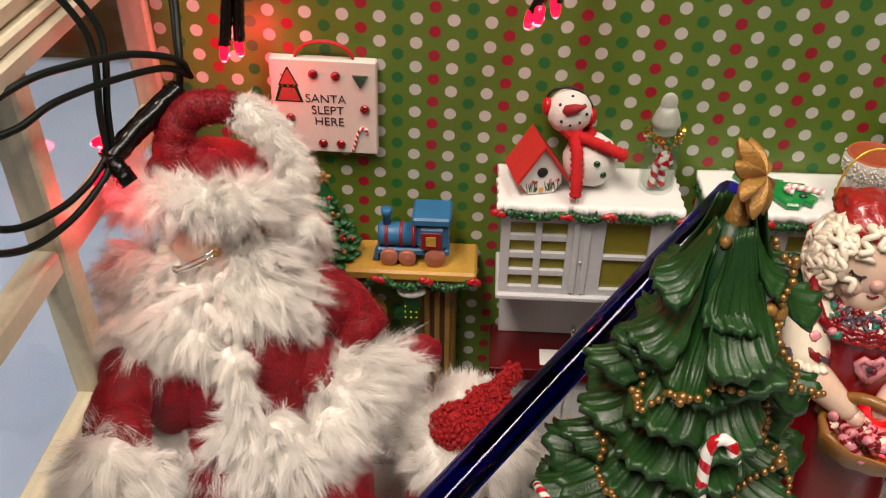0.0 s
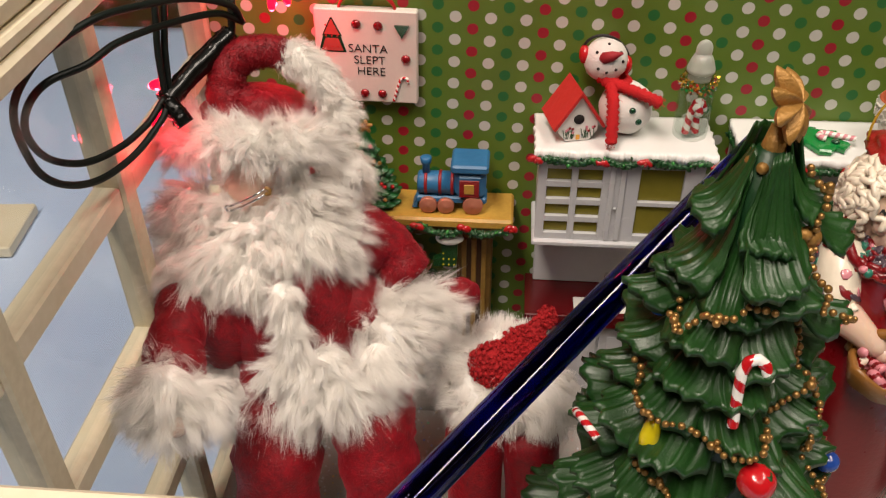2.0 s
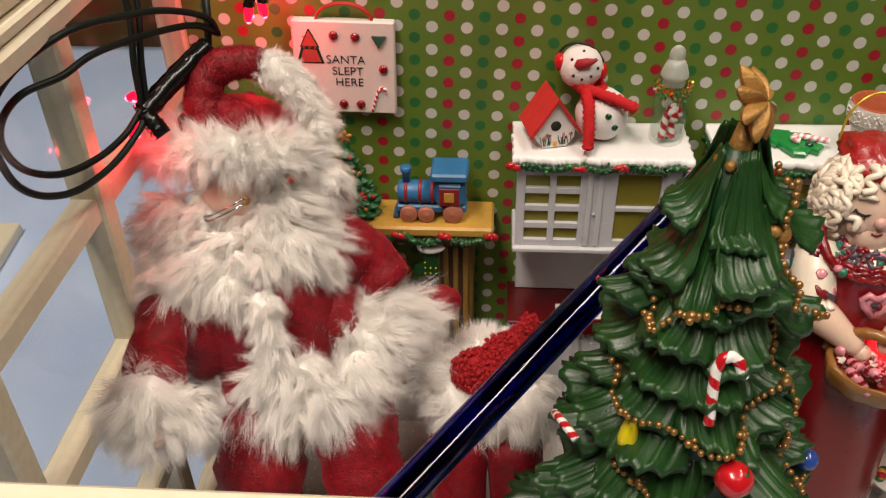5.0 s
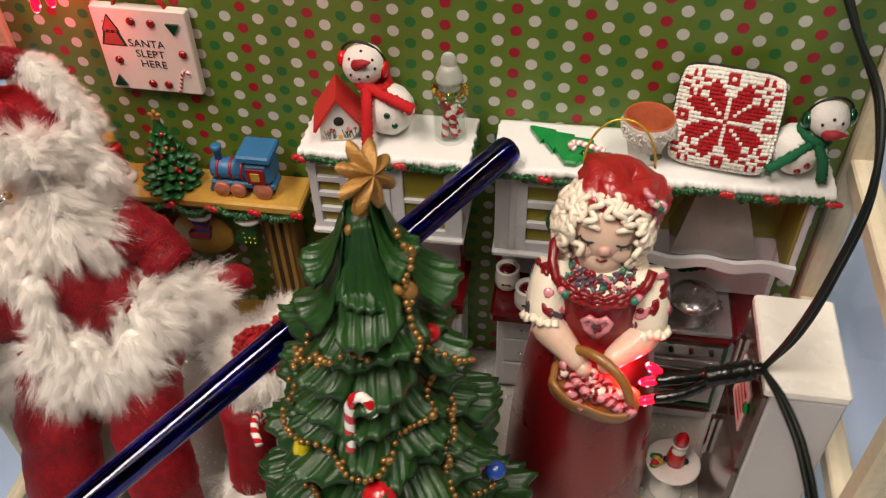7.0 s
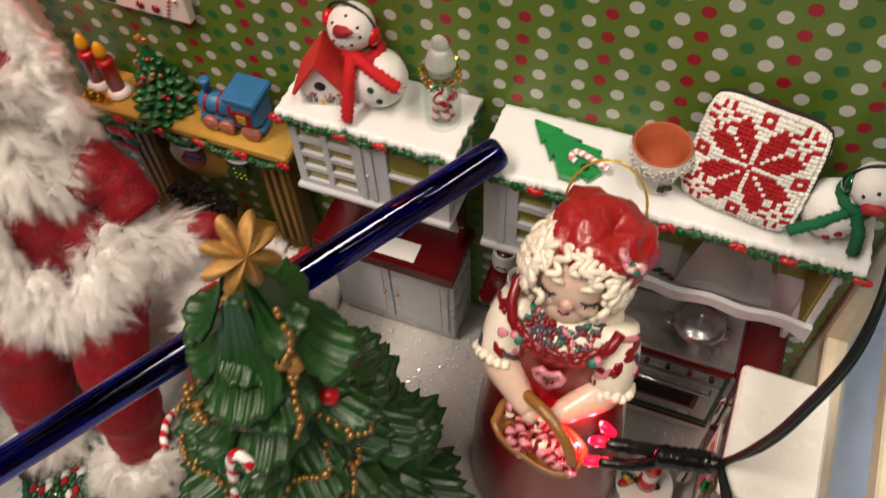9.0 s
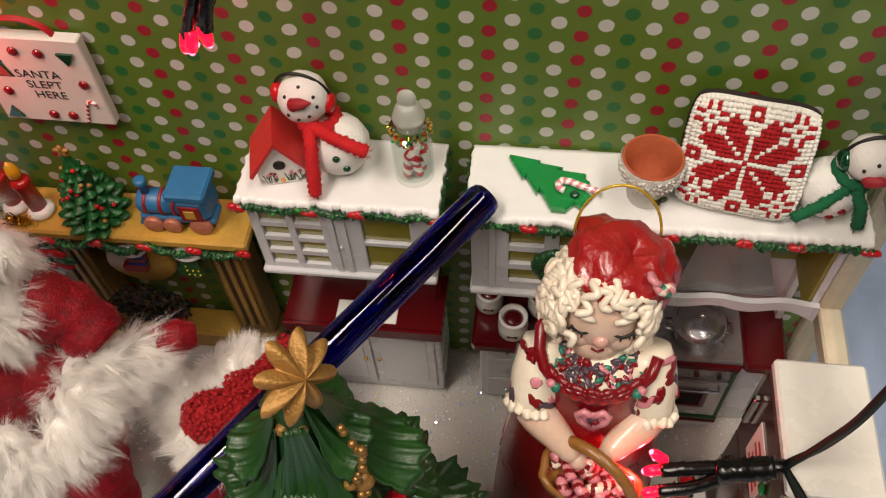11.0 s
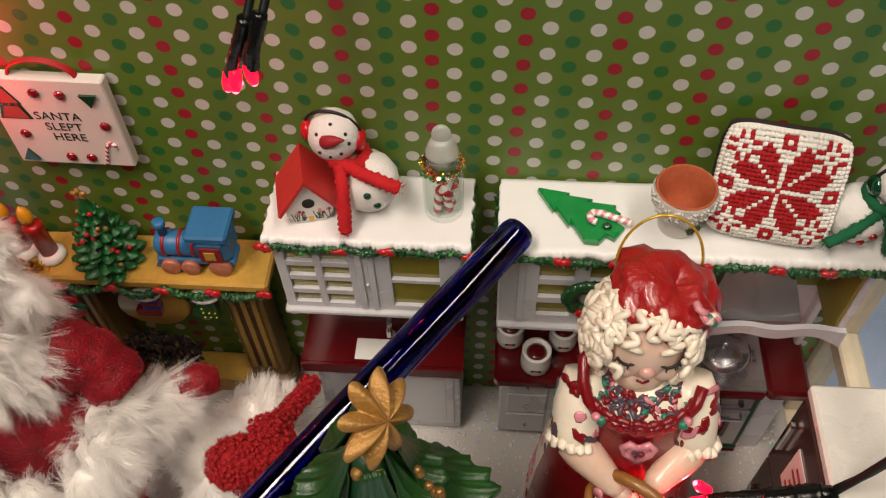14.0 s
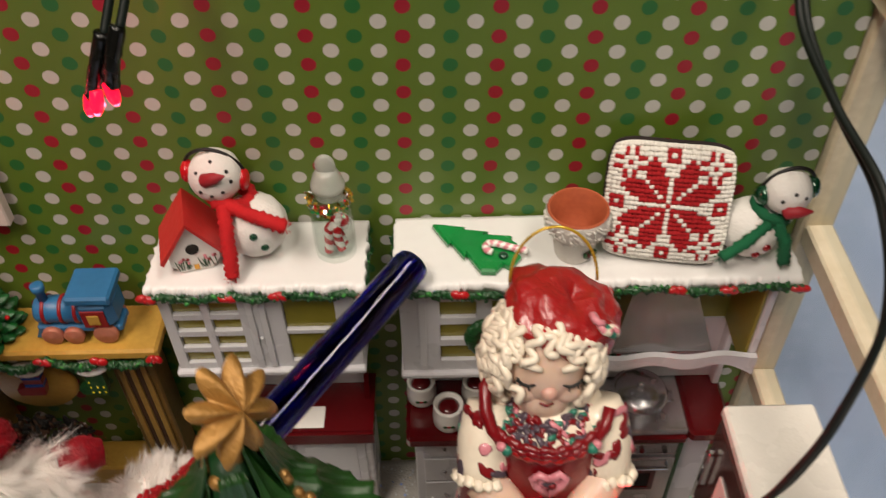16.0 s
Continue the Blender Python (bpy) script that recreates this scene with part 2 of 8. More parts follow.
SKIN = mat("peach_clay", "e3bda8", 0.3, vary=0.06, blotch=60, bump=0.05, coat=0.35, Subsurface_Weight=0.15)
BLUSH = mat("blushed_clay", "d9a294", 0.28, vary=0.08, blotch=90, bump=0.05, coat=0.4, Subsurface_Weight=0.15)
HAIR = mat("cream_clay", "efe4d0", 0.35, vary=0.12, blotch=120, bump=0.2, coat=0.25)
CLAY_RED = mat("red_clay", "7e0c16", 0.3, vary=0.2, blotch=60, grain=500, bump=0.3, coat=0.25)
HAT_RED = mat("red_clay_hat", "a81a1c", 0.32, vary=0.25, blotch=200, grain=600, bump=0.9, coat=0.6)
CLAY_PINK = mat("pink_clay", "d98a95", 0.3, vary=0.15, coat=0.4)
CLAY_GREEN = mat("teal_clay", "2f7d68", 0.35, vary=0.2)
CLAY_GREY = mat("slate_clay", "564a55", 0.35, vary=0.2)
INK = mat("black_paint", "151312", 0.5, bump=0)
BASKET = mat("basket_clay", "97662f", 0.35, vary=0.25, blotch=120, bump=0.6, coat=0.3)
SILVER = mat("silver_paint", "d0d0d4", 0.18, metal=0.85, vary=0.1, bump=0.05)
STEEL = mat("brushed_silver", "d2d1d2", 0.24, metal=0.85, vary=0.15, bump=0.1)
POT = mat("pot_silver", "c4c4c8", 0.24, metal=0.9, vary=0.12, blotch=120, bump=0.12)
CHROME = mat("chrome", "d9dadd", 0.08, metal=1.0, bump=0, vary=0.03)
CABLE = mat("dark_green_cable", "0e1814", 0.5, vary=0.2, bump=0.1, Specular_IOR_Level=0.3)
TAPE = mat("black_tape", "0b0d0c", 0.25, vary=0.3, bump=0.3)
LED = glow("red_led", "ff0c2c", 2.6)
LED_CORE = glow("red_led_core", "ff5a78", 7.0)
FROST_BALL = mat("white_foam", "e9e7e2", 0.7, grain=900, blotch=200, bump=0.7, vary=0.06)
CHENILLE_RED = mat("red_chenille", "d2181f", 0.85, grain=1600, bump=0.9, vary=0.22)
CHENILLE_GREEN = mat("green_chenille", "0c6840", 0.85, grain=1600, bump=0.9, vary=0.25)
NOSE_RED = mat("nose_red", "a3202c", 0.6, grain=900, bump=0.4, vary=0.15)
ROOF_RED = mat("birdhouse_red", "c32f2c", 0.5, grain=300, blotch=90, bump=0.5, vary=0.15)
HOUSE_WHITE = mat("birdhouse_white", "e3e1dc", 0.5, vary=0.06, bump=0.2)
FELT_GREEN = mat("green_gloss_craft", "12883f", 0.25, vary=0.2, blotch=120, bump=0.3, coat=0.5)
CARD = mat("white_wood_sign", "d8d1c8", 0.55, grain=500, blotch=70, bump=0.25, vary=0.06)
TREE_PINK = mat("dusky_pink_paint", "a8453f", 0.5, grain=500, blotch=200, vary=0.2)
GEM_RED = mat("red_gem", "860b15", 0.06, metal=0.3, bump=0, coat=1.0)
GEM_GREEN = mat("green_gem", "0c4a30", 0.06, metal=0.3, bump=0, coat=1.0)
RIBBON = mat("red_ribbon", "b2141b", 0.5, grain=900, bump=0.4)
CANDLE_RED = mat("red_candle", "b01a18", 0.3, vary=0.12, coat=0.3)
FLAME = mat("yellow_flame_paint", "e2a21c", 0.3, vary=0.15, coat=0.3)
TINSEL = mat("gold_tinsel", "d9a93c", 0.15, metal=1.0, bump=0.2)
DARK_SIDE = mat("fridge_brown", "4a3330", 0.18, vary=0.2, bump=0.05, coat=0.6)
PEARL_TOP = mat("fridge_top_pearl", "faf7ef", 0.28, grain=900, blotch=70, bump=0.3, vary=0.05, coat=0.6)


# ---- mesh building ----
class Geo:
    """Gathers verts, faces and materials for one mesh."""

    def __init__(self):
        self.v, self.f, self.m, self.s, self.mats, self.n = [], [], [], [], [], 0

    def add(self, verts, faces, material, m=None, smooth=True):
        if material not in self.mats:
            self.mats.append(material)
        k = self.mats.index(material)
        a = np.asarray(verts, dtype=float).reshape(-1, 3)
        if m is not None:
            mm = np.array(m)
            a = a @ mm[:3, :3].T + mm[:3, 3]
        self.v.append(a)
        self.f.extend([tuple(i + self.n for i in f) for f in faces])
        self.m.extend([k] * len(faces))
        self.s.extend([smooth] * len(faces))
        self.n += len(a)
        return self

    def box(self, x0, x1, y0, y1, z0, z1, material, b=0.0006, m=None):
        c, h = np.array([(x0 + x1) / 2, (y0 + y1) / 2, (z0 + z1) / 2]), np.array([abs(x1 - x0), abs(y1 - y0), abs(z1 - z0)]) / 2
        b = min(b, min(h) * 0.45)
        verts, idx = [], {}
        for sx in (-1, 1):
            for sy in (-1, 1):
                for sz in (-1, 1):
                    s = np.array([sx, sy, sz])
                    for ax in range(3):
                        p = s * (h - b)
                        p[ax] = s[ax] * h[ax]
                        idx[sx, sy, sz, ax] = len(verts)
                        verts.append(c + p)
        faces = []
        for ax in range(3):
            o, q = [i for i in range(3) if i != ax]
            for s in (-1, 1):
                ring = []
                for so, sq in ((-1, -1), (1, -1), (1, 1), (-1, 1)):
                    k = [0, 0, 0]
                    k[ax], k[o], k[q] = s, so, sq
                    ring.append(idx[tuple(k) + (ax,)])
                faces.append(ring)
            for so in (-1, 1):
                for sq in (-1, 1):
                    k0, k1 = [0, 0, 0], [0, 0, 0]
                    k0[ax], k0[o], k0[q] = -1, so, sq
                    k1[ax], k1[o], k1[q] = 1, so, sq
                    faces.append([idx[tuple(k0) + (o,)], idx[tuple(k1) + (o,)], idx[tuple(k1) + (q,)], idx[tuple(k0) + (q,)]])
        for sx in (-1, 1):
            for sy in (-1, 1):
                for sz in (-1, 1):
                    faces.append([idx[sx, sy, sz, 0], idx[sx, sy, sz, 1], idx[sx, sy, sz, 2]])
        pts = np.array(verts)
        good = []
        for f in faces:
            p = pts[f]
            nrm = np.cross(p[1] - p[0], p[2] - p[0])
            good.append(f if np.dot(nrm, p.mean(0) - c) > 0 else f[::-1])
        return self.add(verts, good, material, m, smooth=False)

    def lathe(self, profile, material, m=None, seg=24, closed=True, wobble=0.0, flute=0, depth=0.0):
        verts, faces = [], []
        for i, (r, z) in enumerate(profile):
            for j in range(seg):
                a = 2 * math.pi * j / seg
                k = 1 + wobble * noise.noise((math.cos(a) * 1.7 + 3, math.sin(a) * 1.7, z * 90)) + depth * math.cos(flute * a)
                verts.append((r * k * math.cos(a), r * k * math.sin(a), z))
        for i in range(len(profile) - 1):
            for j in range(seg):
                k = (j + 1) % seg
                faces.append((i * seg + j, i * seg + k, (i + 1) * seg + k, (i + 1) * seg + j))
        if closed:
            faces.append(tuple(range(seg))[::-1])
            faces.append(tuple((len(profile) - 1) * seg + j for j in range(seg)))
        return self.add(verts, faces, material, m)

    def ball(self, c, r, material, m=None, seg=16, rings=10, rough=0.0, freq=60.0):
        r = (r, r, r) if isinstance(r, (int, float)) else r
        verts, faces = [(0, 0, -1)], []
        for i in range(1, rings):
            t = math.pi * i / rings
            for j in range(seg):
                a = 2 * math.pi * j / seg
                verts.append((math.sin(t) * math.cos(a), math.sin(t) * math.sin(a), -math.cos(t)))
        verts.append((0, 0, 1))
        out = []
        for v in verts:
            k = 1 + rough * noise.noise(Vector((v[0] * r[0] + c[0], v[1] * r[1] + c[1], v[2] * r[2] + c[2])) * freq) if rough else 1
            out.append((c[0] + v[0] * r[0] * k, c[1] + v[1] * r[1] * k, c[2] + v[2] * r[2] * k))
        for j in range(seg):
            k = (j + 1) % seg
            faces.append((0, 1 + k, 1 + j))
            for i in range(rings - 2):
                a, d = 1 + i * seg, 1 + (i + 1) * seg
                faces.append((a + j, a + k, d + k, d + j))
            faces.append((1 + (rings - 2) * seg + j, 1 + (rings - 2) * seg + k, len(verts) - 1))
        return self.add(out, faces, material, m)

    def tube(self, pts, r, material, m=None, seg=10, stripe=None, twist=0.0, loop=False, knob=0.0):
        """A round rod along pts; stripe: a second material that winds round it."""
        P = [Vector(p) for p in pts]
        R = list(r) if isinstance(r, (list, tuple)) else [r] * len(P)
        verts, faces, up = [], [], None
        for i, p in enumerate(P):
            d = (P[(i + 1) % len(P)] - P[i - 1]) if loop else (P[min(i + 1, len(P) - 1)] - P[max(i - 1, 0)])
            d = d.normalized() if d.length > 0 else Vector((0, 0, 1))
            if up is None:
                up = d.orthogonal().normalized()
            up = (up - d * up.dot(d))
            up = up.normalized() if up.length > 1e-9 else d.orthogonal().normalized()
            side = d.cross(up)
            for j in range(seg):
                a = 2 * math.pi * j / seg
                k = R[i] * (1 + knob * noise.noise(p * 900 + Vector((j * 7.1, i * 3.3, 0))))
                verts.append(p + (up * math.cos(a) + side * math.sin(a)) * k)
        n = len(P)
        mine = [[], []]
        for i in range(n if loop else n - 1):
            for j in range(seg):
                k, q = (j + 1) % seg, (i + 1) % n
                s = 1 if stripe and math.floor((j / seg + i * twist) * 2) % 2 else 0
                mine[s].append((i * seg + j, i * seg + k, q * seg + k, q * seg + j))
        if not loop:
            mine[0].append(tuple(range(seg))[::-1])
            mine[0].append(tuple((n - 1) * seg + j for j in range(seg)))
        base = self.n
        self.add(verts, mine[0], material, m)
        if stripe and mine[1]:
            if stripe not in self.mats:
                self.mats.append(stripe)
            k = self.mats.index(stripe)
            self.f.extend([tuple(i + base for i in f) for f in mine[1]])
            self.m.extend([k] * len(mine[1]))
            self.s.extend([True] * len(mine[1]))
        return self

    def prism(self, outline, y0, y1, material, m=None):
        """A flat outline (x, z) given thickness along y."""
        n = len(outline)
        area = sum(outline[i][0] * outline[(i + 1) % n][1] - outline[(i + 1) % n][0] * outline[i][1] for i in range(n))
        o = outline if area > 0 else outline[::-1]
        verts = [(x, y0, z) for x, z in o] + [(x, y1, z) for x, z in o]
        faces = [tuple(range(n)), tuple(range(2 * n - 1, n - 1, -1))]
        faces += [(i, i + n, (i + 1) % n + n, (i + 1) % n) for i in range(n)]
        return self.add(verts, faces, material, m, smooth=False)

    def grid(self, fn, nu, nv, material, m=None, thick=0.0):
        """A sheet fn(u, v), u and v from 0 to 1; thick: its depth along -z of fn's own frame."""
        verts = [fn(i / nu, j / nv) for i in range(nu + 1) for j in range(nv + 1)]
        w = nv + 1
        faces = [(i * w + j, (i + 1) * w + j, (i + 1) * w + j + 1, i * w + j + 1) for i in range(nu) for j in range(nv)]
        if thick:
            n0 = len(verts)
            verts += [(v[0], v[1], v[2] - thick) for v in verts]
            faces += [tuple(k + n0 for k in f[::-1]) for f in faces[:]]
            rim = [i * w for i in range(nu + 1)] + [nu * w + j for j in range(1, w)] + [i * w + nv for i in range(nu - 1, -1, -1)] + [j for j in range(nv - 1, 0, -1)]
            for a, b in zip(rim, rim[1:] + rim[:1]):
                faces.append((b, a, a + n0, b + n0))
        return self.add(verts, faces, material, m)

    def fur(self, spots, normals, length, material, flow=(0, 0, 0), lift=0.7, width=0.00028, curl=0.25, clump=0.5, seed=1):
        """Tapered hairs standing on given spots, combed along flow and drawn together in tufts."""
        rng = np.random.default_rng(seed)
        P, N = np.asarray(spots), np.asarray(normals)
        k = len(P)
        seat = rng.choice(k, min(k, max(1, k // 55)), replace=False)
        tuft = np.argmin(((P[:, None, :] - P[None, seat, :]) ** 2).sum(2), 1)
        lean_t = rng.normal(0, 0.38, (tuft.max() + 1, 3))
        D = N * lift + np.asarray(flow) + lean_t[tuft] * clump + rng.normal(0, 0.15, (k, 3))
        D /= np.linalg.norm(D, axis=1)[:, None]
        L = (length if np.ndim(length) else np.full(k, length)) * rng.uniform(0.45, 1.25, k)
        S = np.cross(D, rng.normal(0, 1, (k, 3)))
        S /= np.linalg.norm(S, axis=1)[:, None]
        bend = (np.asarray(flow) * 0.5 + lean_t[tuft] * 0.5 + rng.normal(0, 0.35, (k, 3)) + np.array([0, 0, -0.25])) * curl
        W = width * rng.uniform(0.6, 1.3, k)[:, None]
        mid = P + D * (L * 0.5)[:, None]
        tip = P + (D + bend) * L[:, None]
        draw = rng.uniform(0.15, 0.75, k)[:, None] * min(1.0, clump)
        tip = tip + (tip[seat][tuft] - tip) * draw
        mid = mid + (mid[seat][tuft] - mid) * draw * 0.45
        verts = np.stack([P - S * W, P + S * W, mid + S * W * 0.75, mid - S * W * 0.75, tip], 1).reshape(-1, 3)
        faces = []
        for i in range(k):
            a = i * 5
            faces.append((a, a + 1, a + 2, a + 3))
            faces.append((a + 3, a + 2, a + 4))
        return self.add(verts, faces, material)

    def mesh(self, name):
        me = bpy.data.meshes.new(name)
        me.from_pydata(np.concatenate(self.v).tolist(), [], self.f)
        for k in self.mats:
            me.materials.append(k)
        me.polygons.foreach_set("material_index", self.m)
        me.polygons.foreach_set("use_smooth", self.s)
        me.update()
        return me


def thing(name, label, category, at=(0, 0, 0), group="", kind=""):
    ob = new(name)
    ob.location = at
    ob.empty_display_size = 0.01
    return tagged(ob, label, category, group, kind)


def part(name, geo, parent, label=""):
    ob = new(name, geo.mesh(name) if isinstance(geo, Geo) else geo)
    ob.parent = parent
    ob.matrix_parent_inverse = parent.matrix_basis.inverted() if parent.type == "EMPTY" else Matrix()
    if parent.type == "EMPTY":
        ob.matrix_parent_inverse = Matrix.Translation(-parent.location)
    return tagged(ob, label)


def solo(name, geo, label, category, group="", kind=""):
    return tagged(new(name, geo.mesh(name)), label, category, group, kind)


def arc(c, r, a0, a1, n, axis="xz"):
    out = []
    for i in range(n + 1):
        a = radians(a0 + (a1 - a0) * i / n)
        p, q = r * math.cos(a), r * math.sin(a)
        out.append((c[0] + p, c[1], c[2] + q) if axis == "xz" else (c[0] + p, c[1] + q, c[2]) if axis == "xy" else (c[0], c[1] + p, c[2] + q))
    return out


def on_ball(c, r, k, seed, keep=None):
    """k spots and normals on an ellipsoid."""
    rng = np.random.default_rng(seed)
    d = rng.normal(0, 1, (k, 3))
    d /= np.linalg.norm(d, axis=1)[:, None]
    r = np.array(r if not isinstance(r, (int, float)) else (r, r, r))
    p = d * r
    n = d / r
    n /= np.linalg.norm(n, axis=1)[:, None]
    if keep is not None:
        sel = (n @ np.asarray(keep)) > -0.35
        p, n = p[sel], n[sel]
    return p + np.array(c), n


# ---- the room round the table ----
def slab(name, x0, x1, y0, y1, z0, z1, material, label, category, b=0.001):
    return solo(name, Geo().box(x0, x1, y0, y1, z0, z1, material, b), label, category, kind="structure")


slab("ground", -2.4, 2.4, -2.6, 2.2, -0.80, -0.76, CARPET, "tan carpet of the room below the table", "floor")
slab("ceiling", -2.4, 2.4, -2.6, 2.2, 1.66, 1.70, PLASTER, "plain painted room ceiling above the table", "ceiling")
slab("wall_room_north", -2.4, 2.4, 2.2, 2.3, -0.80, 1.70, PLASTER, "plain beige painted room wall", "wall")
slab("wall_room_south", -2.4, 2.4, -2.7, -2.6, -0.80, 1.70, PLASTER, "plain beige painted room wall", "wall")
slab("wall_room_east", 2.4, 2.5, -2.6, 2.2, -0.80, 1.70, PLASTER, "plain beige painted room wall", "wall")
slab("wall_room_west", -2.5, -2.4, -2.6, 2.2, -0.80, 1.70, PLASTER, "plain beige painted room wall", "wall")

# table under a blue cloth
table = thing("table", "large table under the blue cloth", "table", (0, -0.1, -0.76))
part("tabletop", Geo().box(-0.62, 0.8, -0.6, 0.5, -0.045, -0.0165, BARK, 0.003), table)
for lx in (-0.56, 0.74):
    for ly in (-0.54, 0.44):
        part("leg", Geo().box(lx - 0.03, lx + 0.03, ly - 0.03, ly + 0.03, -0.76, -0.046, BARK, 0.004), table)


def cloth(u, v):
    x, y = -0.64 + 1.46 * u, -0.62 + 1.14 * v
    z = -0.0135 + 0.0012 * noise.noise((x * 9, y * 9, 0)) - (0.09 * max(0, (abs(x - 0.09) - 0.72)) / 0.01 * 0.1)
    return (x, y, z)


solo("tablecloth", Geo().grid(cloth, 90, 70, CLOTH, thick=0.0012), "blue woven tablecloth spread over the table", "tablecloth")

pk = Geo()
pk.box(-0.145, 0.0, -0.058, 0.0, 0.0, 0.0095, CREAM, 0.0012, pose(-0.474, 0.161, -0.0128, 0, 0, 6))
solo("plank", pk, "loose cream painted plank lying on the blue cloth", "plank")

# ---- the display box ----
slab("floor_board", -0.262, 0.172, -0.312, 0.016, -0.0115, -0.0035, CREAM, "cream painted wooden base board of the display box", "floor")


def snow_floor(u, v):
    x, y = -0.2495 + 0.406 * u, -0.298 + 0.2975 * v
    return (x, y, 0.0006 * noise.noise((x * 120, y * 120, 2)) + 0.0009 * noise.noise((x * 35, y * 35, 5)))


floor = solo("floor", Geo().grid(snow_floor, 150, 110, FELT, thick=0.003), "white glittering felt snow on the floor of the display box", "floor", kind="structure")
tagged(floor, kind="structure")


def paper(u, v):
    x, z = -0.2495 + 0.4055 * u, 0.30 * v
    y = 0.0006 * noise.noise((x * 14, z * 3, 0)) - 0.0011 * math.exp(-((x + 0.075) / 0.004) ** 2) - 0.0006 * math.exp(-((x - 0.128) / 0.003) ** 2)
    return (x, y, z)


wall = Geo()
vs = [paper(i / 160, j / 40) for i in range(161) for j in range(41)]
wall.add(vs, [(i * 41 + j, (i + 1) * 41 + j, (i + 1) * 41 + j + 1, i * 41 + j + 1) for i in range(160) for j in range(40)], PAPER)
wall.box(-0.2495, 0.156, 0.003, 0.007, 0.0, 0.30, CREAM, 0.0003)
solo("wall_back", wall, "back wall papered in green with red, white and dark green dots", "wall", kind="structure")


def side_frame(name, x0, x1, posts, rails, top, label):
    """A glazed side of the box: upright posts, cross rails, a moulded top rail, clear sheets between."""
    inner = x1 if x0 < 0 else x0
    g = thing(name, label, "wooden frame", ((x0 + x1) / 2, -0.15, -0.0035), kind="structure")
    for y, w in posts:
        part("post", Geo().box(x0, x1, y - w / 2, y + w / 2, -0.003, top - 0.0005, CREAM_OLD, 0.0012), g)
    for z, h in rails:
        for (ya, wa), (yb, wb) in zip(posts, posts[1:]):
            part("rail", Geo().box(x0 + 0.001, x1 - 0.001, yb + wb / 2 + 0.0001, ya - wa / 2 - 0.0001, z - h / 2, z + h / 2, CREAM, 0.001), g)
    t = Geo()
    t.box(x0 - 0.004, x1 + 0.003, posts[-1][0] - 0.008, posts[0][0] + 0.008, top, top + 0.008, CREAM, 0.0015)
    t.box(x0 - 0.006, x1 + 0.001, posts[-1][0] - 0.008, posts[0][0] + 0.008, top + 0.008, top + 0.013, CREAM, 0.0015)
    t.box(x0 - 0.009, x1 - 0.002, posts[-1][0] - 0.008, posts[0][0] + 0.008, top + 0.013, top + 0.021, CREAM, 0.0018)
    part("top_rail", t, g)
    xm = (x0 + x1) / 2
    p = part("pane", Geo().box(xm - 0.0006, xm + 0.0006, posts[-1][0], posts[0][0], 0.0, top - 0.001, ACRYLIC, 0.0001), g, "clear acrylic sheet")
    p.visible_shadow = False
    return g


side_frame("window_frame_west", -0.262, -0.2498, [(0.004, 0.016), (-0.112, 0.011), (-0.206, 0.011), (-0.302, 0.013)], [(0.06, 0.010), (0.13, 0.010), (0.199, 0.010)], 0.268, "worn cream painted wooden side frame with clear panes")
side_frame("window_frame_east", 0.157, 0.170, [(0.004, 0.016), (-0.135, 0.011), (-0.302, 0.013)], [(0.075, 0.010), (0.168, 0.010)], 0.268, "worn cream painted wooden side frame with clear panes")
fr = thing("front_rail", "cream painted wooden front rail of the display box", "wooden rail", (-0.045, -0.306, -0.0035), kind="structure")
part("rail", Geo().box(-0.262, 0.170, -0.312, -0.299, 0.2610, 0.2730, CREAM, 0.0015), fr)
part("lower_board", Geo().box(-0.2492, 0.1565, -0.308, -0.3, -0.0033, 0.03, CREAM, 0.0015), fr)


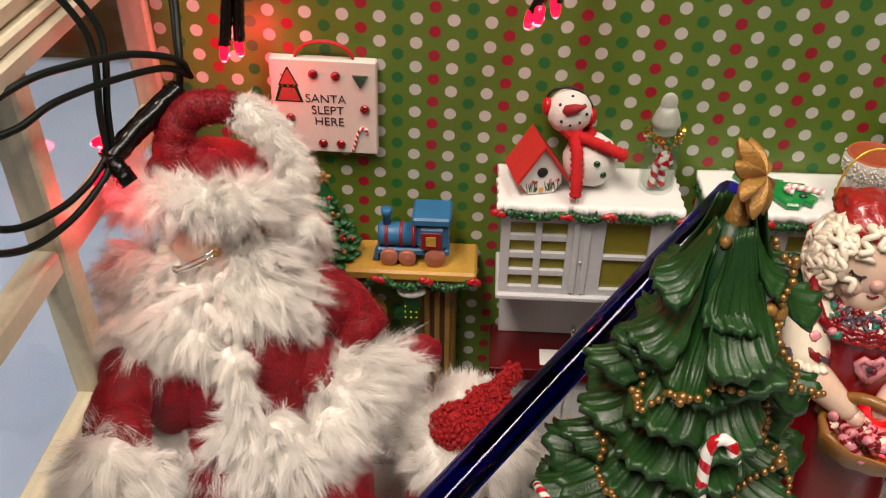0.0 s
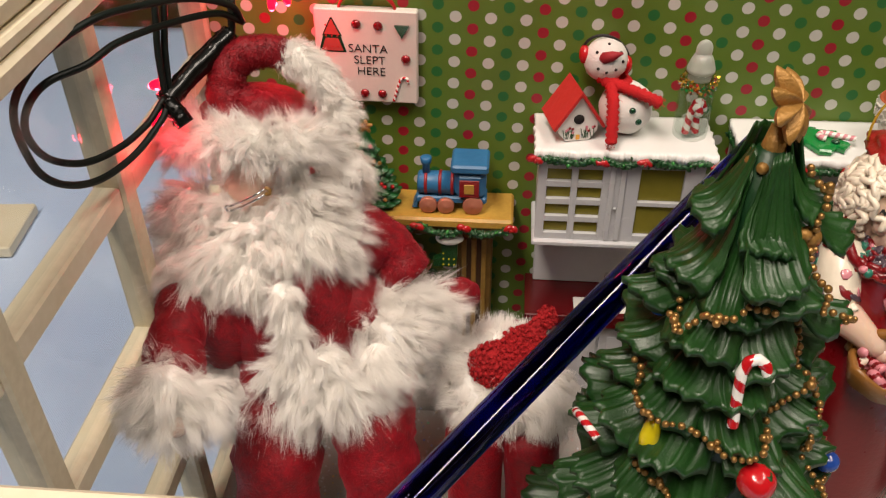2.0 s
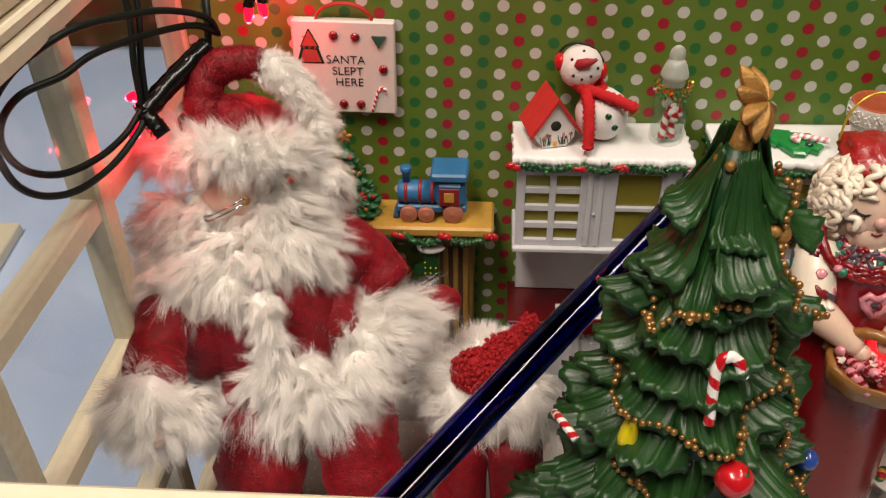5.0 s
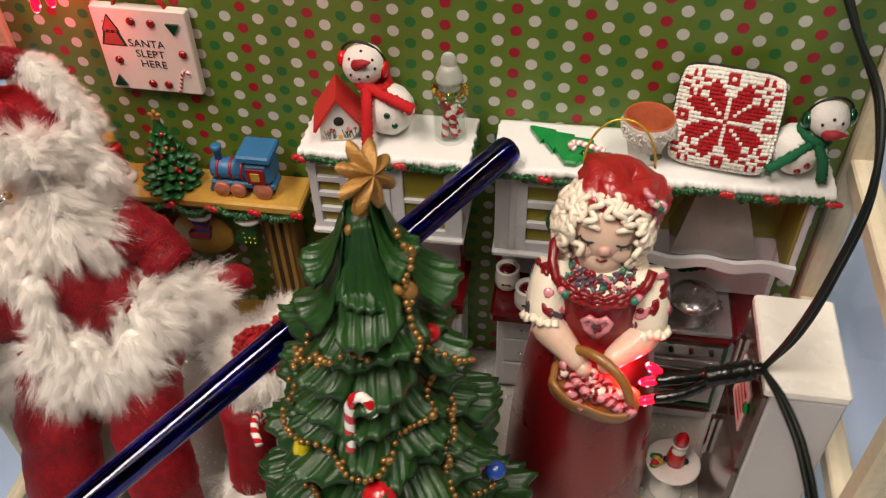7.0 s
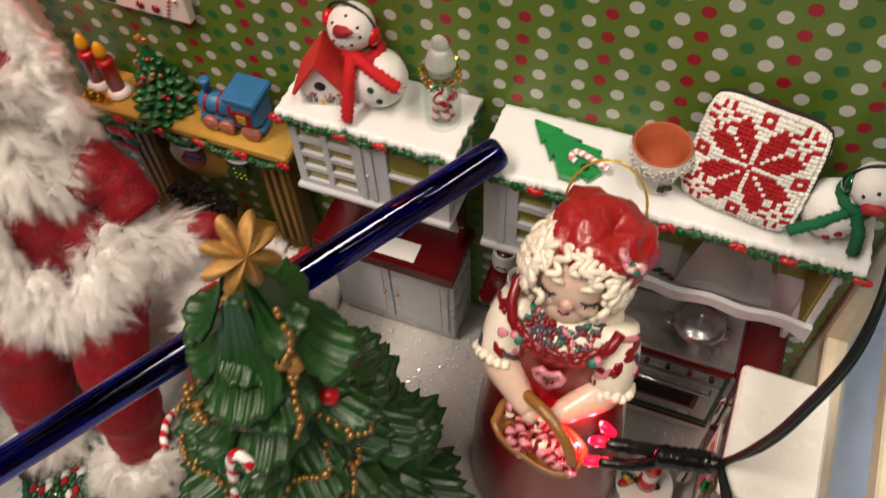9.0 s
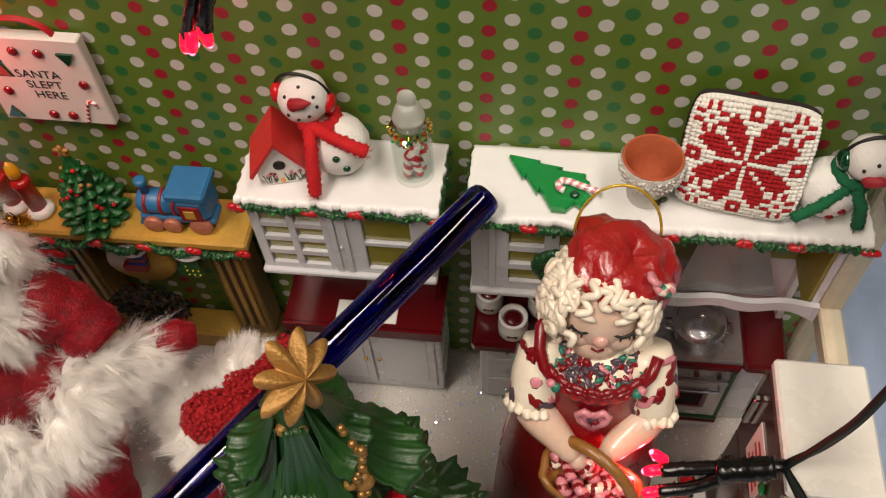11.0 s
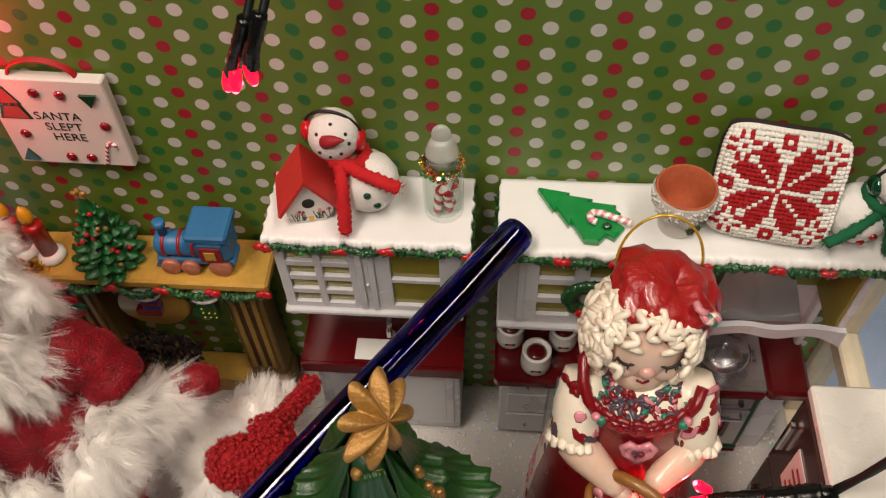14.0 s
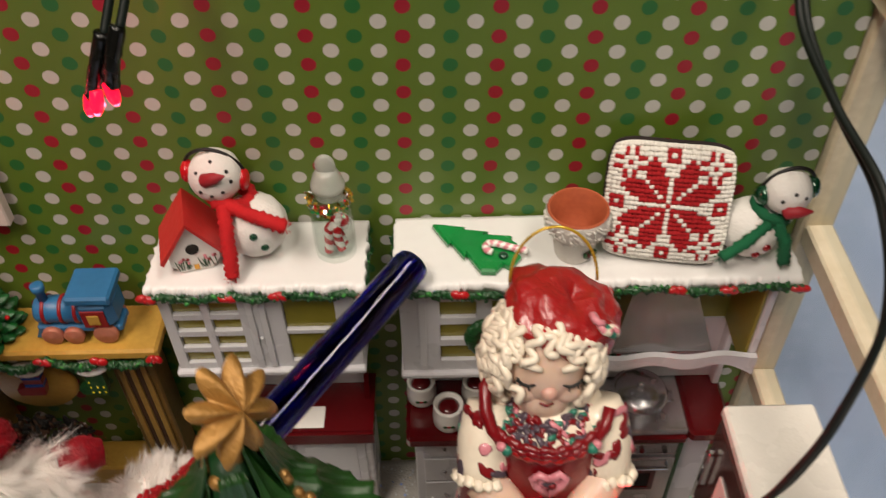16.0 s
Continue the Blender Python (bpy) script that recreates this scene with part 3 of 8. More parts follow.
# ---- furniture along the back wall ----
def garland(x0, x1, y, z, n, parent, side=None, seed=1, swag=0.0, bows=0):
    """Painted swag on a roof's edge: lumpy green with red bows."""
    rng = random.Random(seed)
    g = Geo()
    m = n * 8
    path = [(x0 + (x1 - x0) * k / m, y + 0.0004 * math.sin(k * 1.3), z + 0.0010 * math.sin(k / m * 22) - swag * abs(math.sin(math.pi * bows * k / m))) for k in range(m + 1)]
    if side:
        s0 = -1 if side == path[0][0] or abs(side - path[0][0]) < abs(side - path[-1][0]) else 1
        tail = [(side, y + 0.0022 * k, z + 0.0004 * math.sin(k * 2)) for k in range(1, 15)]
        path = tail[::-1] + path if s0 < 0 else path + tail
    g.tube(path, [0.0015 * (1 + 0.25 * math.sin(k * 2.1) + rng.uniform(-0.2, 0.2)) for k in range(len(path))], LEAF, seg=10, knob=0.6)
    for k in range(int(len(path) * 1.6)):
        p = Vector(path[rng.randrange(len(path))]) + Vector((rng.uniform(-0.0012, 0.0012), rng.uniform(-0.0012, 0.0006), rng.gauss(0, 0.0009)))
        turn = pose(*p, rng.uniform(-50, 50), rng.uniform(-50, 50), rng.uniform(0, 360))
        g.ball((0, 0, 0), (rng.uniform(0.0010, 0.0020), rng.uniform(0.0005, 0.0009), rng.uniform(0.0006, 0.0010)), LEAF if rng.random() < 0.85 else LEAF_LIGHT, turn, seg=6, rings=4)
    part("garland", g, parent, "painted green garland")
    k = bows or max(3, int(abs(x1 - x0) / 0.023))
    for i in range(k + 1):
        x = x0 + (x1 - x0) * (i + (rng.uniform(-0.22, 0.22) if 0 < i < k and not bows else 0)) / k
        b = Geo()
        for s in (-1, 1):
            b.ball((0, 0, 0), (rng.uniform(0.0022, 0.0028), 0.0015, rng.uniform(0.0014, 0.0019)), BERRY, pose(x + s * 0.0015, y - 0.0010, z + 0.0004 + rng.uniform(-0.0006, 0.0008), 0, s * rng.uniform(5, 40), rng.uniform(-20, 20)), seg=10, rings=7, rough=0.22, freq=400)
        b.ball((x, y - 0.0018, z + 0.0003), (0.0009, 0.0008, 0.0011), BERRY, seg=8, rings=6)
        part("bow", b, parent, "red painted bow")


def snow_roof(x0, x1, y0, y1, z, parent):
    def top(u, v):
        x, y = x0 + (x1 - x0) * u, y0 + (y1 - y0) * v
        rim = max(0.0, 1 - v / 0.055)
        side = max(0.0, 1 - min(u, 1 - u) / 0.012)
        rag = 0.0016 * noise.noise((x * 150, 3, 0)) + 0.0011 * noise.noise((x * 430, 1, 0)) + 0.0007 * noise.noise((x * 900, 5, 0))
        x += (0.0011 * noise.noise((y * 260, 0, x0 * 50)) + 0.0006 * noise.noise((y * 700, 4, 1))) * side * (1 if u > 0.5 else -1)
        return (x, y + rag * rim, z + 0.00025 * noise.noise((x * 60, y * 60, 0)) + 0.00022 * noise.noise((x * 330, y * 330, 3)) * (rim + 0.25) - 0.0009 * max(rim, side * 0.6) ** 2)

    part("snow_roof", Geo().grid(top, 260, 22, SNOW, thick=0.0042), parent, "snow-white painted roof")


def window_panes(parent, cells, y, depth=0.0022):
    for x0, x1, z0, z1 in cells:
        part("pane", Geo().box(x0, x1, y, y + 0.0012, z0, z1, OLIVE, 0.0002), parent, "olive painted pane")


def bars(geo, x0, x1, z0, z1, cells, y0, y1, material):
    """A front plate with real openings: strips between the given cells."""
    xs = sorted({x0, x1, *[c[0] for c in cells], *[c[1] for c in cells]})
    zs = sorted({z0, z1, *[c[2] for c in cells], *[c[3] for c in cells]})
    for a, b in zip(xs, xs[1:]):
        run = None
        for c, d in zip(zs, zs[1:]):
            inside = any(k[0] <= (a + b) / 2 <= k[1] and k[2] <= (c + d) / 2 <= k[3] for k in cells)
            if inside:
                if run:
                    geo.box(a, b, y0, y1, run[0], run[1], material, 0.0002)
                run = None
            else:
                run = (run[0] if run else c, d)
        if run:
            geo.box(a, b, y0, y1, run[0], run[1], material, 0.0002)
    return geo


def sink_cabinet():
    x0, x1 = -0.0942, -0.0190
    c = thing("sink_cabinet", "white miniature kitchen cabinet with maroon counter, sink and snowy roof", "cabinet", ((x0 + x1) / 2, -0.016, 0.0))
    # base
    g = Geo().box(x0 + 0.002, x1 - 0.002, -0.0285, -0.0012, 0.005, 0.0712, RESIN, 0.0008)
    g.box(x0 + 0.004, x1 - 0.004, -0.0265, -0.0012, 0.0004, 0.0052, RESIN, 0.0004)
    part("base", g, c)
    mid = (x0 + x1) / 2
    for a, b, s in ((x0 + 0.005, mid - 0.0006, 1), (mid + 0.0006, x1 - 0.005, -1)):
        d = part("door", Geo().box(a, b, -0.0301, -0.0286, 0.012, 0.066, RESIN, 0.0006).box(a + 0.004, b - 0.004, -0.0307, -0.0302, 0.017, 0.061, RESIN_SHADE, 0.0006), c)
        kx = b - 0.003 if s > 0 else a + 0.003
        part("knob", Geo().ball((kx, -0.0318, 0.041), 0.0011, GOLD, seg=10, rings=7), d, "small gold knob")
    # counter and basin
    ct = Geo()
    sx0, sx1, sy0, sy1 = -0.0705, -0.0415, -0.0308, -0.0198
    xs, ys = [x0 - 0.0022, sx0, sx1, x1 + 0.0002], [-0.0332, sy0, sy1, -0.0012]
    vs = [(x, y, z) for z in (0.0714, 0.0785) for x in xs for y in ys]
    at = lambda i, j, k: k * 16 + i * 4 + j
    fs = []
    for i in range(3):
        for j in range(3):
            if (i, j) != (1, 1):
                fs += [(at(i, j, 1), at(i + 1, j, 1), at(i + 1, j + 1, 1), at(i, j + 1, 1)), (at(i, j + 1, 0), at(i + 1, j + 1, 0), at(i + 1, j, 0), at(i, j, 0))]
    for a, b2 in (((0, 0), (3, 0)), ((3, 0), (3, 3)), ((3, 3), (0, 3)), ((0, 3), (0, 0))):
        di, dj = ((b2[0] > a[0]) - (b2[0] < a[0])), ((b2[1] > a[1]) - (b2[1] < a[1]))
        for k in range(3):
            p, q = (a[0] + di * k, a[1] + dj * k), (a[0] + di * (k + 1), a[1] + dj * (k + 1))
            fs.append((at(*p, 0), at(*q, 0), at(*q, 1), at(*p, 1)))
    hole = [(1, 1), (1, 2), (2, 2), (2, 1)]
    fs += [(at(*p, 0), at(*q, 0), at(*q, 1), at(*p, 1)) for p, q in zip(hole, hole[1:] + hole[:1])]
    ct.add(vs, fs, MAROON, smooth=False)
    part("counter", ct, c, "glossy maroon counter")
    part("counter_edge", Geo().box(x0 - 0.0024, x1 + 0.0004, -0.0352, -0.0333, 0.0710, 0.0788, MAROON, 0.0009), c, "rounded maroon counter edge")
    b = Geo().box(sx0 - 0.001, sx1 + 0.001, sy0 - 0.0008, sy1 + 0.0008, 0.0735, 0.0772, WHITE_GLOSS, 0.0008)
    b.box(sx0 - 0.0004, sx1 + 0.0004, sy0 - 0.0004, sy1 + 0.0002, 0.0774, 0.0789, WHITE_GLOSS, 0.0005)
    part("basin", b, c, "white sink basin")
    f = Geo().tube([(-0.0545, -0.0165, 0.0786), (-0.0545, -0.0165, 0.089)] + arc((-0.0545, -0.0195, 0.091), 0.003, 0, 170, 8, "yz") + [(-0.0545, -0.0226, 0.0865)], 0.0011, CHROME, seg=10)
    f.lathe([(0.0022, 0), (0.0022, 0.001), (0.0012, 0.002)], CHROME, pose(-0.0545, -0.0165, 0.0786), seg=12)
    part("faucet", f, c, "chrome faucet")
    # back panel and brackets
    part("back_panel", Geo().box(x0 + 0.002, x1 - 0.004, -0.0068, -0.0012, 0.0786, 0.1236, RESIN_SHADE, 0.0005), c)
    br = [(-0.0068, 0.0786), (-0.016, 0.0786), (-0.012, 0.092), (-0.0165, 0.108), (-0.026, 0.1236), (-0.0068, 0.1236)]
    part("bracket", Geo().prism([(y, z) for y, z in br], 0, 0.0022, MAROON, pose(x1 - 0.0042, 0, 0, 0, 0, 90) @ Matrix.Diagonal((1, -1, 1, 1))), c, "maroon shaped bracket")
    # mugs under the shelf
    for hx in (-0.086, -0.0755):
        part("hanging_cup", Geo().lathe([(0.0022, 0), (0.0027, 0.003), (0.0027, 0.0052)], RESIN_SHADE, pose(hx, -0.0112, 0.1172), seg=12), c)
    # wall unit
    w = x1 - x0
    zb, zt = 0.1268, 0.1705
    cells = []
    for a, b2 in ((0.055, 0.205), (0.245, 0.395)):
        for k in range(4):
            zz = zb + 0.0036 + k * 0.0098
            cells.append((x0 + w * a, x0 + w * b2, zz, zz + 0.0066))
    for z0, z1 in ((zb + 0.0036, zb + 0.0205), (zb + 0.0228, zt - 0.003)):
        cells.append((x0 + w * 0.62, x0 + w * 0.885, z0, z1))
    g = Geo().box(x0 + 0.0006, x1 - 0.0006, -0.0300, -0.0012, zb, zt, RESIN, 0.0005)
    bars(g, x0, x1, zb, zt, cells, -0.0335, -0.0302, RESIN)
    for a in (0.435, 0.5):
        g.box(x0 + w * a, x0 + w * (a + 0.035), -0.0345, -0.0336, zb + 0.001, zt - 0.001, RESIN, 0.0003)
    u = part("wall_unit", g, c)
    window_panes(u, cells, -0.0317)
    part("knob", Geo().ball((x0 + w * 0.487, -0.0342, 0.146), 0.0008, RESIN_SHADE, seg=8, rings=6), u)
    part("shelf_lip", Geo().box(x0 - 0.0012, x1 + 0.0008, -0.0358, -0.0012, 0.1237, 0.1267, RESIN, 0.0008), c)
    snow_roof(x0 - 0.0022, x1 + 0.0040, -0.0362, -0.001, 0.1772, c)
    garland(x0 - 0.0020, x1 + 0.0035, -0.0360, 0.1722, 15, c, x1 + 0.0037, 4)
    return c


sink_cabinet()


def stove_cabinet():
    x0, x1 = -0.0030, 0.1410
    c = thing("stove_cabinet", "white miniature kitchen range with hood, maroon counter and snowy roof", "cabinet", ((x0 + x1) / 2, -0.016, 0.0))
    xs, xe = 0.054, 0.1225
    # drawers
    g = Geo().box(x0 + 0.002, xs, -0.0285, -0.0012, 0.004, 0.0710, RESIN, 0.0008)
    part("base", g, c)
    for k, (z0, z1) in enumerate(((0.008, 0.027), (0.029, 0.048), (0.050, 0.067))):
        for a, b in ((x0 + 0.006, x0 + 0.026), (x0 + 0.03, xs - 0.005)):
            d = part("drawer", Geo().box(a, b, -0.0300, -0.0286, z0, z1, RESIN, 0.0006), c)
            part("knob", Geo().ball(((a + b) / 2, -0.0312, (z0 + z1) / 2), 0.001, SILVER, seg=8, rings=6), d)
    part("end_base", Geo().box(xe + 0.0003, x1 - 0.003, -0.0285, -0.0012, 0.0004, 0.0710, RESIN, 0.0008), c)
    part("counter", Geo().box(x0 - 0.001, xs - 0.0002, -0.0385, -0.0012, 0.0712, 0.0785, MAROON, 0.0016), c, "glossy maroon counter")
    part("end_counter", Geo().box(xe + 0.0002, x1 + 0.001, -0.0385, -0.0012, 0.0712, 0.0785, MAROON, 0.0016), c, "glossy maroon counter")
    # range
    r = part("range", Geo().box(xs + 0.0002, xe - 0.0002, -0.033, -0.0012, 0.002, 0.0742, RESIN, 0.0008), c, "white and silver cooking range")
    part("cooktop", Geo().box(xs, xe, -0.0365, -0.0014, 0.0744, 0.0778, STEEL, 0.0008), r)
    part("front_stripe", Geo().box(xs, xe, -0.0378, -0.0332, 0.0695, 0.0742, MAROON, 0.001), r, "maroon front edge")
    part("green_trim", Geo().box(xs, xe, -0.0352, -0.0332, 0.0655, 0.0682, LEAF, 0.0005), r, "green painted trim")
    k = Geo().box(xs + 0.002, xe - 0.002, -0.0348, -0.0332, 0.0565, 0.0648, STEEL, 0.0005)
    part("knob_panel", k, r, "silver control panel")
    for i in range(6):
        part("knob", Geo().ball((xs + 0.008 + i * 0.0105, -0.0356, 0.0605), 0.0014, SOOT if i % 2 else MAROON, seg=8, rings=6), r)
    dd = part("oven_door", Geo().box(xs + 0.002, xe - 0.002, -0.0362, -0.0332, 0.018, 0.0545, STEEL, 0.001), r, "brushed silver oven door")
    part("window", Geo().box(xs + 0.0125, xe - 0.0125, -0.0369, -0.0363, 0.0315, 0.0440, SOOT, 0.0004), dd, "dark oven window")
    part("window_frame", bars(Geo(), xs + 0.010, xe - 0.010, 0.0290, 0.0465, [(xs + 0.0125, xe - 0.0125, 0.0315, 0.0440)], -0.0374, -0.0363, MAROON), dd, "maroon window frame")
    part("handle", Geo().tube([(xs + 0.006, -0.0364, 0.0505), (xs + 0.006, -0.0388, 0.0505), (xe - 0.006, -0.0388, 0.0505), (xe - 0.006, -0.0364, 0.0505)], 0.0009, CHROME), dd)
    part("lower_trim", Geo().box(xs, xe, -0.0362, -0.0332, 0.0125, 0.0155, LEAF, 0.0005), r, "green painted trim")
    for a, b in ((xs, xs + 0.0018), (xe - 0.0018, xe)):
        part("side_trim", Geo().box(a, b, -0.0356, -0.0332, 0.0157, 0.0653, LEAF, 0.0005), r, "green painted trim")
    part("stripe", Geo().box(xs, xe, -0.0366, -0.0332, 0.0098, 0.0123, MAROON, 0.0006), r, "maroon stripe")
    part("drawer", Geo().box(xs + 0.002, xe - 0.002, -0.0362, -0.0332, 0.003, 0.0096, RESIN, 0.0008), r, "white warming drawer")
    # back panel with holly
    part("back_panel", Geo().box(x0 + 0.002, x1 - 0.002, -0.0068, -0.0012, 0.0786, 0.1206, RESIN_SHADE, 0.0005), c)
    rng = random.Random(3)
    h = Geo()
    for i in range(26):
        t = i / 25
        hx, hz = 0.068 + 0.052 * t, 0.100 - 0.006 * math.sin(math.pi * t) + rng.uniform(-0.002, 0.002)
        h.ball((hx, -0.0071, hz), (rng.uniform(0.0014, 0.0026), 0.0004, rng.uniform(0.0010, 0.0019)), LEAF if i % 6 else BERRY, seg=7, rings=5)
    part("holly_spray", h, c, "painted holly spray on the back panel")
    # wall unit with panes
    zb, zt = 0.1225, 0.1708
    ux = 0.056
    w = ux - x0
    cells = []
    for a, b in ((0.26, 0.5), (0.6, 0.84)):
        for k in range(3):
            zz = zb + 0.006 + k * 0.0132
            cells.append((x0 + w * a, x0 + w * b, zz, zz + 0.0092))
    g = Geo().box(x0 + 0.0006, ux - 0.0004, -0.0300, -0.0012, zb, zt, RESIN, 0.0005)
    bars(g, x0, ux, zb, zt, cells, -0.0335, -0.0302, RESIN)
    g.box(x0 + w * 0.12, x0 + w * 0.17, -0.0344, -0.0336, zb + 0.001, zt - 0.001, RESIN, 0.0003)
    u = part("wall_unit", g, c)
    window_panes(u, cells, -0.0317)
    part("shelf_lip", Geo().box(x0 - 0.001, ux, -0.0358, -0.0012, 0.1192, 0.1223, RESIN, 0.0008), c)
    # wreath on the unit
    wr = Geo()
    for i in range(30):
        a = 2 * math.pi * i / 30
        wr.ball((0.0335 + 0.0085 * math.cos(a), -0.0362, 0.146 + 0.0085 * math.sin(a)), (0.0034, 0.0022, 0.0034), LEAF, seg=8, rings=6, rough=0.4, freq=600)
    for s in (-1, 1):
        wr.ball((0.0335 + s * 0.003, -0.0392, 0.1395), (0.003, 0.0014, 0.0026), BERRY, seg=8, rings=6)
    tagged(part("wreath", wr, c, "small green wreath with a red bow"), kind="stuff")
    # hood bay
    part("hood_back", Geo().box(ux + 0.0002, x1 - 0.0035, -0.0068, -0.0012, 0.1208, 0.1708, OLIVE_MATT, 0.0004).box(x1 - 0.0048, x1 - 0.0035, -0.0328, -0.0069, 0.1208, 0.1708, OLIVE_MATT, 0.0003).box(ux + 0.0002, ux + 0.0014, -0.0328, -0.0069, 0.1208, 0.1708, OLIVE_MATT, 0.0003), c, "olive painted recess")
    part("side_board", Geo().box(x1 - 0.0033, x1 - 0.0002, -0.0335, -0.0012, 0.1208, 0.1708, RESIN, 0.0006), c)
    hood = [(-0.0205, 0.0), (0.0205, 0.0), (0.0070, 0.0425), (-0.0070, 0.0425)]
    hv = []
    for (hx, hz), yy in zip(hood, (-0.0310, -0.0310, -0.0110, -0.0110)):
        hv.append((0.1030 + hx, yy, 0.128 + hz))
    hv += [(0.1030 + hx, -0.0069, 0.128 + hz) for hx, hz in hood]
    part("hood", Geo().add(hv, [(0, 1, 2, 3), (1, 5, 6, 2), (4, 0, 3, 7), (3, 2, 6, 7), (4, 5, 1, 0), (5, 4, 7, 6)], STEEL, smooth=False), c, "brushed silver range hood")
    wave = [(ux + (x1 - 0.0002 - ux) * i / 32, 0.1302 - 0.0011 * math.cos(i / 32 * math.pi * 6)) for i in range(33)]
    for i in range(33):
        t = 1 - i / 32
        wave.append((ux + (x1 - 0.0002 - ux) * t, 0.1240 - 0.0016 * math.cos(t * math.pi * 6) - 0.0045 * (abs(t - 0.5) * 2) ** 8))
    part("valance", Geo().prism(wave, -0.0362, -0.0336, RESIN), c, "scalloped white valance")
    part("side_leg", Geo().box(x1 - 0.0033, x1 - 0.0002, -0.012, -0.0012, 0.0787, 0.1206, RESIN, 0.0006), c)
    snow_roof(x0 - 0.0018, x1 + 0.005, -0.0375, -0.001, 0.1778, c)
    garland(x0 - 0.0014, x1 + 0.0045, -0.0373, 0.1727, 26, c, x0 - 0.0016, 7)
    return c


stove_cabinet()


def cooking_pot():
    p = thing("cooking_pot", "lidded silver cooking pot on the range", "pot", (0.1005, -0.0235, 0.0779))
    at = pose(0.1005, -0.0235, 0.0779) @ Matrix.Diagonal((1.15, 1.15, 1.05, 1))
    b = Geo().lathe([(0.0085, 0), (0.0098, 0.0008), (0.0102, 0.011), (0.0108, 0.0115)], POT, at, seg=28)
    part("body", b, p)
    part("lid", Geo().lathe([(0.0110, 0.0116), (0.0110, 0.0124), (0.0085, 0.0145), (0.003, 0.0158), (0.0, 0.016)], POT, at, seg=28), p)
    part("knob", Geo().ball((0.1005, -0.0235, 0.0960), 0.0017, CHROME, seg=12, rings=8), p)
    for s in (-1, 1):
        part("handle", Geo().tube([(0.1005 + s * 0.0112, -0.0265, 0.0865), (0.1005 + s * 0.0148, -0.026, 0.0868), (0.1005 + s * 0.0150, -0.021, 0.0868), (0.1005 + s * 0.0112, -0.0205, 0.0865)], 0.0008, POT, seg=8), p)


cooking_pot()

for cx, cy, r in ((0.0030, -0.0165, 0.0066), (0.0152, -0.0300, 0.0070), (0.0280, -0.0168, 0.0066)):
    cup = thing("canister", "white glossy canister painted with holly on the maroon counter", "canister", (cx, cy, 0.0786), "canisters on the counter")
    k = r / 0.0058
    part("body", Geo().lathe([(r * 0.8, 0), (r, 0.002 * k), (r * 1.02, 0.007 * k), (r * 0.92, 0.0105 * k), (r * 0.98, 0.012 * k), (r * 0.8, 0.0122 * k), (r * 0.78, 0.0108 * k)], WHITE_GLOSS, pose(cx, cy, 0.0786), seg=24), cup)
    part("filling", Geo().lathe([(r * 0.77, 0.0104 * k), (r * 0.5, 0.0116 * k), (0.0004, 0.012 * k)], MAROON, pose(cx, cy, 0.0786), seg=20), cup, "dark red filling")
    hl = Geo()
    for s in (-1, 0, 1):
        hl.ball((cx + s * 0.0016, cy - r * 1.0, 0.0786 + 0.0055 * k), (0.0011, 0.0005, 0.0008), LEAF if s else BERRY, seg=7, rings=5)
    part("holly", hl, cup, "painted holly sprig")


